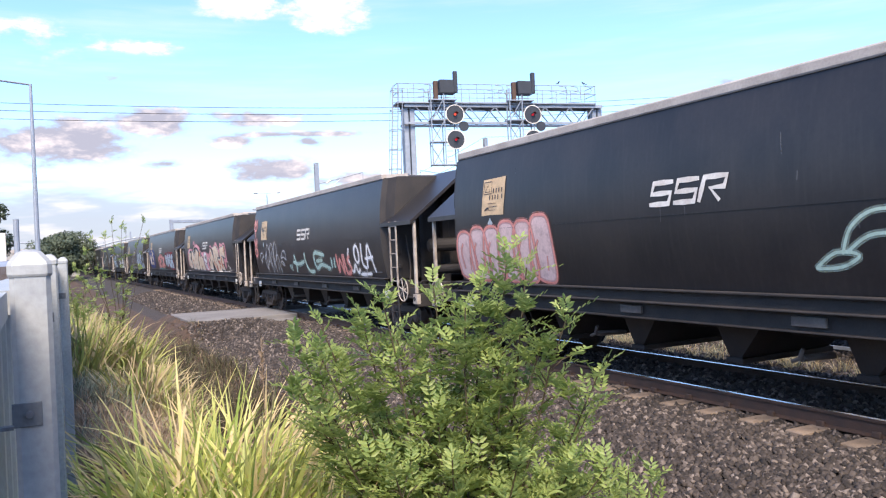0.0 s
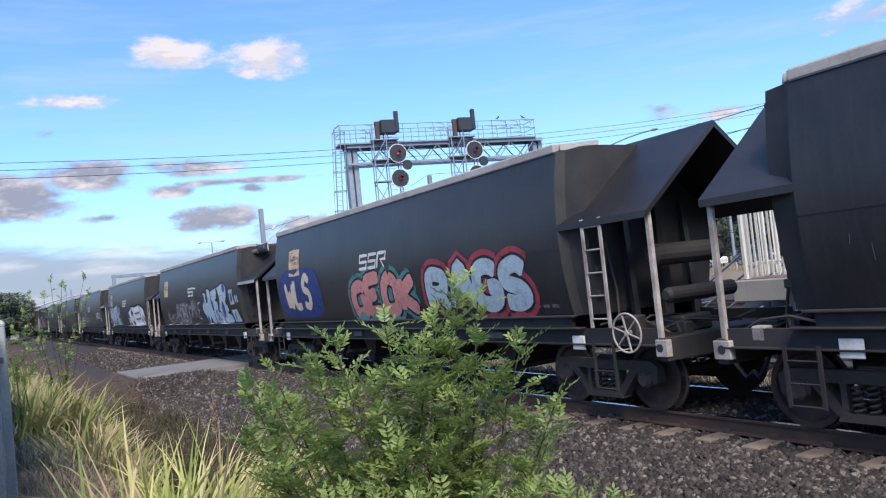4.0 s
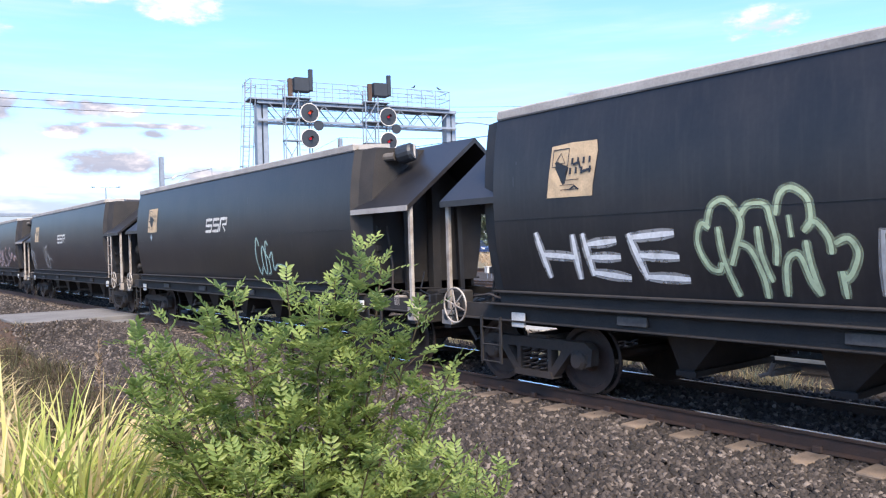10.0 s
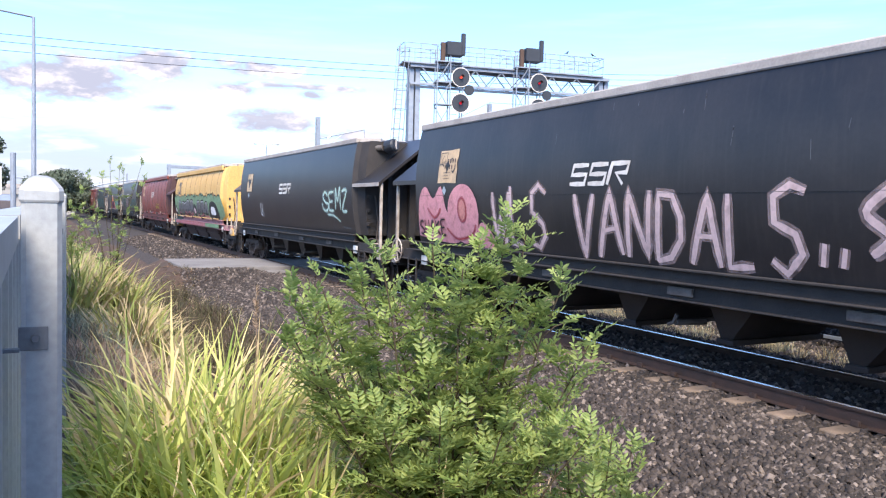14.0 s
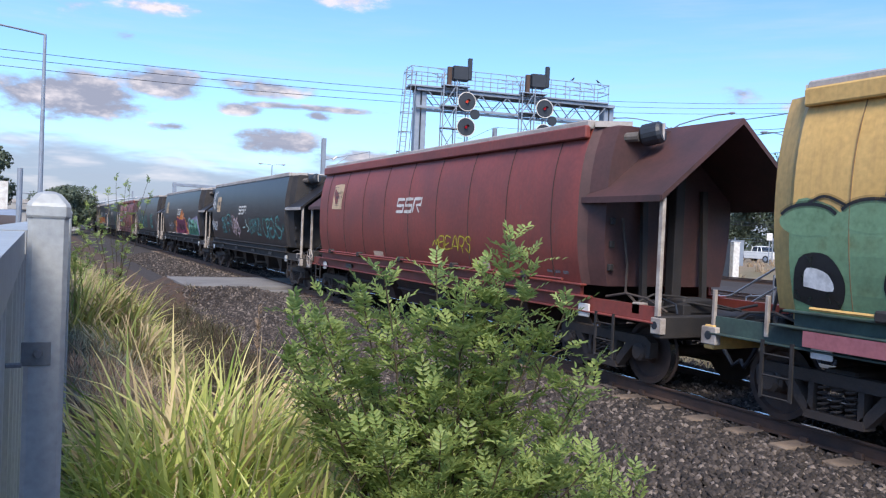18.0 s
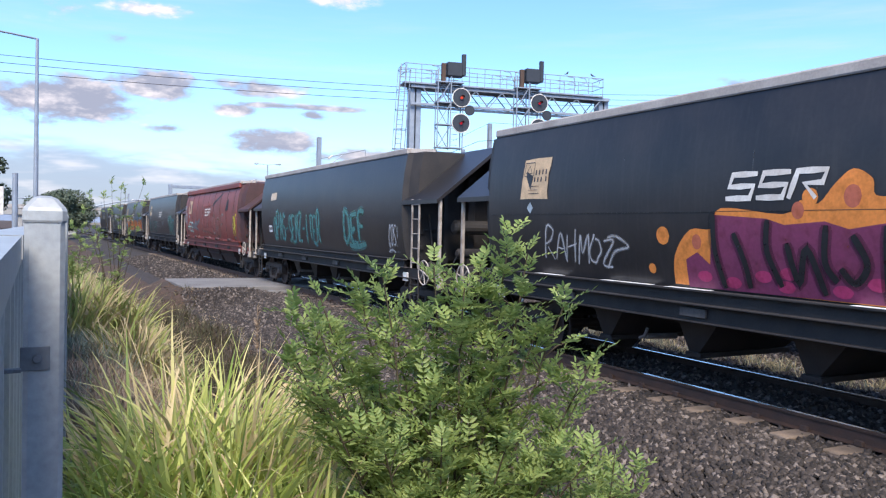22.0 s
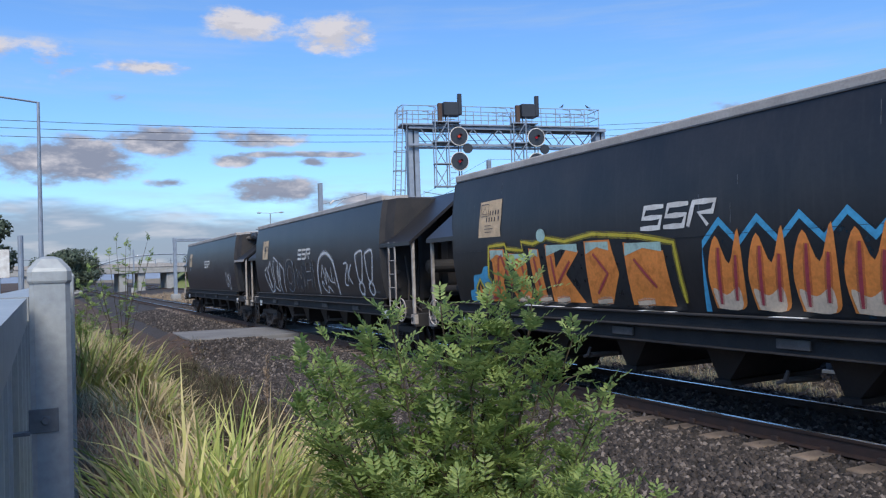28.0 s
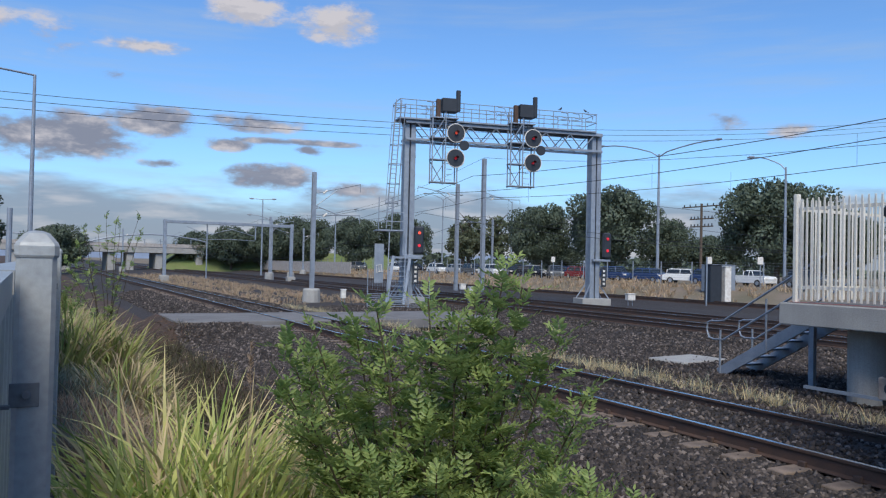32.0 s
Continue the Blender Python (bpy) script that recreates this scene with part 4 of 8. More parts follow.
mast(15.14, 46.4, 7.9, ((6.6, 3.0, .75), (5.3, 3.0, .1)))
mast(35.8, 66, 10.1, ((9.0, -4.2, .6), (6.5, 3.4, .1)), False, .3)
mast(36.9, 63, 12.3, ((8.6, 4.0, .1),), False, .34)
mast(25.0, 92, 7.4, ((6.4, 2.8, .6),))
mast(33.0, 110, 7.6, ((6.4, -2.6, .6),))
mast(40.5, 128, 7.8, ((6.4, 2.6, .6),))
mast(14.5, 150, 7.6, ((6.4, 2.6, .6),))
mast(58.0, 96, 8.0, ((6.0, -3.0, .6),), False)

por = thing("overhead_portal", "grey steel portal frame spanning the electric tracks", "portal frame", pose(12.46, 87, -.3))
for x in (0, 13.6):
    part("post", Mesh().box(x - .17, -.17, 0, x + .17, .17, 6.5, .02), STEEL, por)
    part("footing", Mesh().box(x - .45, -.45, -.2, x + .45, .45, .6, .05), CONCRETE, por, "concrete footing")
part("beam", Mesh().box(-.2, -.16, 6.1, 13.8, .16, 6.42, .02), STEEL, por)
for x in (4.3, 9.5):
    part("drop_tube", Mesh().tube([(x, 0, 6.1), (x, 0, .3 if x < 5 else 4.6)], .07, 6), STEEL, por)
for x0, x1 in ((4.3, 7.4), (9.5, 6.4), (4.3, 2.2)):
    part("cantilever", Mesh().tube([(x0, 0, 5.0), (x1, 0, 5.8)], .03, 5), STEEL, por)
    part("registration_arm", Mesh().tube([(x0, 0, 4.5), (x1, 0, 4.6)], .025, 5), STEEL, por)


def wire(pts, r=.012, label="thin dark overhead wire", cat="wire", group="overhead wires"):
    """A wire that hangs a little between its supports."""
    path = []
    for a, b in zip(pts[:-1], pts[1:]):
        a, b = Vector(a), Vector(b)
        L = (b - a).length
        for i in range(13):
            t = i / 12
            p = a.lerp(b, t)
            p.z -= 4 * t * (1 - t) * L * L / 2600
            path.append(p)
    return solid("overhead_wire", Mesh().tube(path, r, 4), WIRE, label, cat, group)


for c in (22.4, 26.9):
    wire([(c, -45, 6.6), (c, 5, 6.6), (c, 46, 6.6), (c, 87, 6.6), (c, 140, 6.6), (c, 200, 6.6)], .013, "upper catenary wire over an electric track")
    wire([(c + .1, -45, 5.35), (c - .1, 46, 5.35), (c + .1, 140, 5.35), (c, 200, 5.35)], .010, "contact wire over an electric track")
    for y in range(-20, 130, 9):
        solid("wire_dropper", Mesh().tube([(c, y, 6.35), (c, y, 5.35)], .006, 4), WIRE, "thin dropper between two overhead wires", "wire", "wire droppers")
wire([(40, -45, 6.9), (40, 46, 6.9), (40, 130, 6.9)], .013)
wire([(40, -45, 5.6), (40, 46, 5.6), (40, 130, 5.6)], .010)
wire([(26, -45, 8.0), (26, 5, 7.95), (26, 46, 8.0), (26, 130, 8.0)], .016, "long dark feeder wire beside the masts")
wire([(36.9, -30, 11.2), (36.9, 63, 12.0), (40, 150, 12)], .014)
for drop in (0, .5, 1.06):
    sag = [(x, 60, 12.86 - drop + .0307 * (x + 2) + .000776 * (x + 2) * (x - 26)) for x in range(-70, 112, 6)]
    solid("overhead_wire", Mesh().tube(sag, .019, 4), WIRE, "long sagging power line across the sky", "wire", "power lines")


# ---------------------------------------------------------------- street lamps and poles
def lamp_post(x, y, h, arms, label, r=.07):
    m = thing("street_lamp", label, "street lamp", pose(x, y, float(ground_z(x, y))), group="street lamps")
    part("pole", Mesh().tube([(0, 0, 0), (0, 0, h * .5), (0, 0, h)], [r * 1.5, r * 1.2, r * .8], 10), STEEL, m)
    for ax, ay, lift in arms:
        pts = [(ax * t, ay * t, h - .02 + lift * math.sin(t * math.pi / 2)) for t in (0, .15, .35, .6, .8, 1)]
        if lift > .5:
            pts[0] = (0, 0, h - .3)
        part("arm", Mesh().tube(pts, r * .55, 6), STEEL, m)
        d = Vector((ax, ay, 0)).normalized()
        e = Vector((ax, ay, h + lift))
        part("lantern", Mesh().tube([e - d * .1, e + d * .25, e + d * .6], [.09, .16, .08], 8), STEEL, m, "grey lantern head")
    return m


lamp_post(-.04, 34, 8.5, ((-2.6, -.6, .1),), "tall slim grey street lamp with one short arm")
lamp_post(62, 67.1, 14.3, ((-2.0, 7.2, 1.6), (2.0, -6.4, 1.0)), "tall grey lamp with two curved arms", .13)
lamp_post(64, 52, 11.5, ((-1.0, 3.0, 1.2),), "grey lamp with one curved arm beside a tree", .11)
lamp_post(34, 130, 12.6, ((-1.5, .5, .1), (1.5, -.5, .1)), "distant twin-arm lamp post", .1)
lamp_post(36, 131, 9.2, ((-3.4, 1, .9), (3.4, -1, .9)), "distant lamp with two curved arms", .1)
lamp_post(46.8, 130, 10.4, ((-3.0, 1, .9), (3.0, -1, .9)), "distant lamp with two curved arms", .1)
lamp_post(67.8, 130, 13.6, ((-3.0, 1, .9), (3.0, -1, .9)), "distant lamp with two curved arms", .1)
lamp_post(83, 130, 14.0, ((-4.0, 1, .9),), "distant lamp with one curved arm", .1)
solid("steel_post", Mesh().tube([(0, 0, 0), (0, 0, 3.3)], .09, 10), STEEL, "short grey steel post beside the fence", "post", m=pose(-.64, 30, .3))

tp = thing("power_pole", "old timber power pole with two crossarms", "power pole", pose(62, 60.7, .4))
part("pole", Mesh().tube([(0, 0, 0), (0, 0, 8.6)], [.17, .12], 10), BARK, tp)
for z, a in ((8.3, 2.7), (7.0, 1.6), (6.2, 1.6)):
    ca = part("crossarm", Mesh().bar((0, a, z), (0, -a, z), .1, .12), BARK, tp)
    for q in (-.9, -.6, -.3, .3, .6, .9):
        part("insulator", Mesh().tube([(0, a * q, z + .05), (0, a * q, z + .28)], .06, 8), DARKBOX, ca)

# ---------------------------------------------------------------- station platform end
DECK = 1.45
plat = thing("platform", "raised concrete station platform end on round columns", "platform", kind="structure")
part("deck", Mesh().box(13.2, -40, 1.02, 20.2, 11.3, DECK, .02), CONCRETE, plat)
part("deck_surface", Mesh().box(13.3, -40, DECK, 20.1, 11.2, DECK + .012), ASPHALT, plat)
for y in (10.0, 3.5, -3, -9.5):
    part("column", Mesh().tube([(14.2, y, -.6), (14.2, y, 1.02)], .42, 24), CONCRETE, plat, smooth=False)
    part("column", Mesh().tube([(19.0, y, -.6), (19.0, y, 1.02)], .42, 24), CONCRETE, plat)
skirt = Mesh()
for k in range(60):
    skirt.bar((15.4, 11.0 - k * .25, -.4), (15.4, 11.0 - k * .25, 1.0), .02)
skirt.bar((13.6, 11.0, -.2), (13.6, -6, -.2), .06)
part("mesh_skirt", skirt, STEEL, plat)
part("edge_line", Mesh().box(13.32, -40, DECK + .012, 13.5, 11.15, DECK + .018), material("dull_red_edge_paint", (0.3, 0.1, 0.09), 0.7), plat)


def palisade(p, q, z, label):
    """A palisade fence: posts, two rails and pointed pales."""
    p, q = Vector((*p, z)), Vector((*q, z))
    L = (q - p).length
    f = thing("palisade_fence", label, "fence", Matrix.Translation(p) @ Matrix.Rotation(math.atan2(q.y - p.y, q.x - p.x), 4, "Z"), group="palisade fences")
    n = max(1, round(L / 2.6))
    post = Mesh().box(-.06, -.04, 0, .06, .04, 2.15, .01).make("post", FENCEWHITE)
    for i in range(n + 1):
        part("post", post, FENCEWHITE, f).location = (L * i / n, 0, 0)
    for h in (.28, 1.82):
        part("rail", Mesh().box(0, -.03, h, L, .01, h + .06), FENCEWHITE, f)
    w = .021
    pale = Mesh().prism([(-w, .06), (w, .06), (w, 1.95), (.012, 2.06), (0, 2.0), (-.012, 2.06), (-w, 1.95)], 1, -.045, -.032).make("pale", FENCEWHITE)
    k = int(L / .128)
    for i in range(1, k):
        if min(abs(i * .128 - L * j / n) for j in range(n + 1)) > .05:
            part("pale", pale, FENCEWHITE, f).location = (i * .128, 0, 0)
    return f


palisade((13.45, 11.1), (13.45, -8), DECK, "cream painted steel palisade fence on the platform edge")
palisade((13.45, 11.1), (16.4, 11.1), DECK, "cream painted steel palisade fence across the platform end")
palisade((16.4, 11.1), (16.4, 3.4), DECK, "cream painted steel palisade fence on the platform")
sg = thing("platform_sign", "white sign board with dark markings behind a fence", "sign", pose(15.2, 9.6, DECK, 0, 0, -50))
part("board", Mesh().box(-.3, -.015, .9, .3, .015, 2.0, .008), WHITE, sg)
for i in range(3):
    part("marking", Mesh().box(-.15 + .03 * i, -.022, 1.15 + i * .24, .12, -.016, 1.28 + i * .24), DARKBOX, sg)
part("post", Mesh().tube([(0, .03, 0), (0, .03, 2.0)], .03, 8), STEEL, sg)
part("cabinet", Mesh().box(-.5, .3, 0, .5, .8, 1.3, .03), WHITE, sg, "pale cabinet")

st = thing("metal_stairs", "grey steel stairs from the platform end to the track bed", "stairs", pose(14.6, 11.3, 0))
for x in (-.05, .95):
    part("stringer", Mesh().bar((x, 0, 1.2), (x, 2.75, -.38), .06, .24), STEEL, st)
for i in range(7):
    part("tread", Mesh().box(-.05, .15 + i * .36, 1.12 - i * .215, .95, .42 + i * .36, 1.16 - i * .215), STEEL, st)
part("support", Mesh().box(-.08, .2, -.5, 0.02, .32, 1.2), STEEL, st)
for x in (-.08, 1.0):
    for h in (.55, 1.0):
        part("hand_rail", Mesh().tube([(x, -.1, DECK + h), (x, 2.6, -.12 + h), (x, 2.95, -.14 + h - (.02 if h > .6 else 0))], .024, 6), STEEL, st)
    part("rail_end", Mesh().tube([(x, 2.95, .86), (x, 3.1, .8), (x, 3.12, .6), (x, 3.05, .45), (x, 2.9, .41)], .024, 6), STEEL, st)
    for y, a in ((.1, 1.3), (1.4, .45), (2.7, -.35)):
        part("rail_post", Mesh().tube([(x, y, a - .2), (x, y, a + 1.0)], .024, 6), STEEL, st)
solid("concrete_slab", Mesh().box(-.9, -.6, -.2, .9, .6, .06, .03), CONCRETE, "flat concrete pit cover in the ballast", "slab", m=pose(15.6, 16.1, -.36, 0, 0, 8))

# ---------------------------------------------------------------- trackside boxes
def trackside_box(x, y, sx, sy, h, mat, label, legs=0.0):
    z = float(ground_z(x, y))
    o = thing("trackside_cabinet", label, "cabinet", pose(x, y, z, 0, 0, -10))
    part("case", Mesh().box(-sx / 2, -sy / 2, legs, sx / 2, sy / 2, legs + h, .03), mat, o)
    part("lid", Mesh().box(-sx / 2 - .03, -sy / 2 - .03, legs + h, sx / 2 + .03, sy / 2 + .03, legs + h + .05, .015), mat, o)
    if legs:
        for s in (-1, 1):
            part("leg", Mesh().tube([(s * sx * .3, 0, 0), (s * sx * .3, 0, legs)], .025, 6), STEEL, o)
    return o


trackside_box(35.0, 40.6, .55, .4, .4, WHITE, "small white trackside box on two legs", .35)
trackside_box(41.0, 39.2, .9, .7, 2.6, DARKBOX, "tall dark grey equipment cabinet by the track")
trackside_box(42.0, 39.0, .5, .5, 2.5, WHITE, "tall narrow pale equipment cabinet")
trackside_box(49.0, 46.2, 2.2, 1.4, 2.1, STEEL, "squat grey equipment cabinet on the verge")
trackside_box(16.5, 44.6, .3, .25, .5, WHITE, "small white box beside a mast", .3)
trackside_box(33.2, 60, .5, .4, .45, WHITE, "small white trackside box on two legs", .3)
trackside_box(29.5, 52, .45, .4, .45, WHITE, "small white trackside box on two legs", .3)
solid("steel_post", Mesh().tube([(0, 0, -.3), (0, 0, 2.9)], .05, 8), STEEL, "thin pale steel post beside the tracks", "post", m=pose(38.2, 37.1, 0))
for x, y in ((53.5, 75), (52.5, 50.5), (53.0, 45.5)):
    o = thing("marker_sign", "small white sign on a thin post", "sign", pose(x, y, float(ground_z(x, y)), 0, 0, -45))
    part("post", Mesh().tube([(0, 0, 0), (0, 0, 2.6)], .04, 6), STEEL, o)
    part("plate", Mesh().box(-.22, -.05, 2.0, .22, -.03, 2.6, .01), WHITE, o)

# chain link fence of the car park
fz = lambda x, y: float(ground_z(x, y))
cf = thing("chain_link_fence", "long grey chain link fence between tracks and car park", "fence")
for i in range(34):
    y = 30 + i * 4
    part("post", Mesh().tube([(54, y, fz(54, y) - .1), (54, y, fz(54, y) + 2.2)], .05, 6), STEEL, cf)
net = Mesh()
for k in range(9):
    z = .5 + k * .24
    net.bar((54, 30, fz(54, 60) + z - .3), (54, 162, fz(54, 60) + z - .3), .012)
part("netting", net, STEEL, cf)
low = thing("noise_wall", "low pale panel fence far along the line", "fence", pose(46, 120, .2, 0, 0, 3))
for i in range(24):
    part("panel", Mesh().box(-.06, i * 2.5, 0, .06, i * 2.5 + 2.46, 1.9, .01), PALE, low)

# ---------------------------------------------------------------- fence beside the viewer
fence = thing("sheet_metal_fence", "grey coated steel fence with ribbed panels and capped posts", "fence")
FENCE = [(-.041, -.3, 0), (-.041, 2.1, 0), (.012, 4.5, .017), (.122, 6.9, .020), (.185, 9.3, .02), (.25, 11.7, .02), (.32, 14.1, .02)]   # left face, y, lift
for px, y, dz in FENCE:
    x0, x1 = px, px + .064
    m = Mesh()
    ring = lambda e, z: [(x0 + .008 + e, y - .032 + e, z), (x1 - .008 - e, y - .032 + e, z), (x1 - e, y - .024 + e, z), (x1 - e, y + .024 - e, z),
                         (x1 - .008 - e, y + .032 - e, z), (x0 + .008 + e, y + .032 - e, z), (x0 + e, y + .024 - e, z), (x0 + e, y - .024 + e, z)]
    m.loft([ring(0, -.1), ring(0, 2.062 + dz)])
    p = part("post", m, POSTGREY, fence)
    c = Mesh().loft([ring(-.0015, 2.052 + dz), ring(-.003, 2.056 + dz), ring(-.003, 2.072 + dz), ring(-.001, 2.078 + dz), ring(.012, 2.094 + dz), ring(.024, 2.099 + dz)])
    part("post_cap", c, POSTGREY, p, "moulded grey cap")
    if y > 0:
        b = Mesh().box(x0 - .004, y - .036, 1.797 + dz, x0 + .042, y - .0325, 1.838 + dz, .001)
        b.box(x0 - .03, y - .05, 1.797 + dz, x0 - .002, y - .034, 1.803 + dz)
        part("bracket", b, BRACKET, p, "bolted rail bracket")
        part("bolt", Mesh().tube([(x0 + .022, y - .045, 1.818 + dz), (x0 + .022, y - .036, 1.818 + dz)], [.006, .008], 8), BRACKET, p)
for k in range(6):
    (pa, a_, da), (pb, b_, db) = FENCE[k], FENCE[k + 1]
    ya, yb = a_ + .045, b_ - .045
    off = lambda y, q: pa + (pb - pa) * (y - a_) / (b_ - a_) + q
    slab = lambda q0, q1, z0, z1: Mesh().loft([[(off(y, q0), y, z0), (off(y, q1), y, z0), (off(y, q1), y, z1), (off(y, q0), y, z1)] for y in (ya, yb)])
    part("capping", slab(-.088, -.003, 1.985 + da, 2.028 + da), POSTGREY, fence)
    m = Mesh()
    n = 60
    line_ = [(off(ya + (yb - ya) * i / n, -.038) + (.012 if (i // 2) % 2 else 0), ya + (yb - ya) * i / n) for i in range(n + 1)]
    m.loft([[(x, y, .1) for x, y in line_], [(x, y, 1.99) for x, y in line_]], caps=False, closed=False)
    m.loft([[(x - .004, y, .1) for x, y in line_], [(x - .004, y, 1.99) for x, y in line_]], caps=False, closed=False)
    part("ribbed_panel", m, POSTGREY, fence)
    part("rail", slab(-.083, -.048, 1.77 + da, 1.83 + da), POSTGREY, fence)

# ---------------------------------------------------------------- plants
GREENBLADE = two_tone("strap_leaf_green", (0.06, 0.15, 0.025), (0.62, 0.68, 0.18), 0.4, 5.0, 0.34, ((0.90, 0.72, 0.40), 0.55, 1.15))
BANKBLADE = two_tone("dull_bank_blade", (0.12, 0.20, 0.05), (0.46, 0.44, 0.16), 0.6, 1.0, 0.25)
STRAW2 = two_tone("bank_straw", (0.55, 0.45, 0.27), (0.33, 0.26, 0.15), 0.7, 2.0, 0.25)
DEADWEED = two_tone("dead_brown_weed", (0.42, 0.31, 0.22), (0.22, 0.16, 0.115), 0.8, 2.0, 0.15)
DRYBLADE = two_tone("dry_straw_blade", (0.80, 0.66, 0.40), (0.48, 0.37, 0.20), 0.7, 2.0, 0.35)
LEAF = two_tone("fresh_green_leaf", (0.11, 0.20, 0.055), (0.42, 0.49, 0.17), 0.42, 2.5, 0.46)
GREYWEED = two_tone("grey_green_weed", (0.16, 0.20, 0.15), (0.25, 0.27, 0.20), 0.8, 2.0, 0.1)
DULLSTRAW = two_tone("dull_straw", (0.48, 0.37, 0.24), (0.32, 0.25, 0.16), 0.8, 2.0, 0.1)
DARKWEED = two_tone("dark_low_weed", (0.045, 0.060, 0.030), (0.10, 0.085, 0.045), 0.8, 2.0, 0.1)
DARKSCRUB = two_tone("dark_brown_scrub", (0.10, 0.07, 0.05), (0.05, 0.038, 0.03), 0.8, 2.0, 0.1)
PINKWEED = two_tone("pinkish_dry_weed", (0.46, 0.33, 0.23), (0.32, 0.23, 0.15), 0.8, 2.0, 0.1)
STEM = two_tone("red_brown_stem", (0.075, 0.045, 0.03), (0.05, 0.05, 0.025), 0.7, 4.0)
# dark leaf green, paled to carry distance haze in the colour
TREELEAF = two_tone("haze_paled_tree_leaf", (0.055, 0.075, 0.055), (0.10, 0.125, 0.08), 0.6, 0.4, 0.1)
GUMLEAF = two_tone("grey_gum_leaf", (0.07, 0.09, 0.05), (0.13, 0.14, 0.08), 0.6, 0.4, 0.1)
rng = np.random.default_rng(7)


def blades(clumps, seg=7):
    """Arching strap leaves, some of them bent over. clumps: x, y, z, count, length, spread, width, share of dry blades."""
    V, F, M = [], [], []
    o = 0
    for x, y, z, n, L, spread, w, dry in clumps:
        n = int(n)
        az = rng.uniform(0, 2 * np.pi, n)
        rim = np.sqrt(rng.uniform(0, 1, n))
        rad = spread * 0.42 * rim
        ln = L * rng.uniform(0.55, 1.12, n)
        ww = w * rng.uniform(0.6, 1.4, n)
        bx, by = x + rad * np.cos(az), y + rad * np.sin(az)
        az2 = az + rng.normal(0, 1.0, n)
        t = (np.arange(seg) + .5) / seg
        tilt = (0.04 + 0.62 * rim * rng.uniform(.2, 1.3, n))[:, None]
        bend = (rng.uniform(.1, 1.3, n) + 1.2 * (rng.uniform(0, 1, n) < .35) * rng.uniform(.4, 1, n))[:, None]
        kink = ((rng.uniform(0, 1, n) < .10) * rng.uniform(.6, 1.5, n))[:, None] * (t > rng.uniform(.45, .8, n)[:, None])
        th = tilt + bend * t ** 1.6 + kink
        turn = az2[:, None] + rng.normal(0, .35, n)[:, None] * t
        d = ln[:, None] / seg
        zero = np.zeros((n, 1))
        px = bx[:, None] + np.hstack([zero, np.cumsum(d * np.sin(th) * np.cos(turn), 1)])
        py = by[:, None] + np.hstack([zero, np.cumsum(d * np.sin(th) * np.sin(turn), 1)])
        pz = z + np.hstack([zero, np.cumsum(d * np.cos(th), 1)])
        s = np.linspace(0, 1, seg + 1)
        face = az2 + np.pi / 2 + rng.normal(0, .7, n)
        taper = np.minimum(1, 1.1 - s ** 2.2 * 1.06)
        dx, dy = (ww[:, None] / 2 * taper) * np.cos(face)[:, None], (ww[:, None] / 2 * taper) * np.sin(face)[:, None]
        P = np.stack([np.stack([px - dx, py - dy, pz], -1), np.stack([px + dx, py + dy, pz], -1)], 2).reshape(n, -1, 3)
        base = o + np.arange(n)[:, None] * (2 * (seg + 1)) + np.arange(seg)[None] * 2
        F.append(np.stack([base, base + 1, base + 3, base + 2], -1).reshape(-1, 4))
        M.append(np.repeat((rng.uniform(0, 1, n) < dry).astype(int), seg))
        V.append(P.reshape(-1, 3))
        o += n * 2 * (seg + 1)
    return np.concatenate(V), np.concatenate(F), np.concatenate(M)


def gz(x, y):
    return float(ground_z(x, y))


def grass_thing(name, label, clumps, mats=(GREENBLADE, DRYBLADE), kind="", category="grass", group=""):
    V, F, M = blades(clumps, 7 if kind != "stuff" else 4)
    if kind != "stuff":
        x, y = clumps[0][:2]
        o = thing(name, label, category, pose(x, y, gz(x, y)), group)
        V = V - np.array([x, y, gz(x, y)])
        for q, nm in ((0, "green_foliage"), (1, "straw_foliage")):
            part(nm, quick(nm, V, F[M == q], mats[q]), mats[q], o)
        return o
    return tagged(new(name, quick(name, V, F, list(mats), M)), label, category, group, kind)


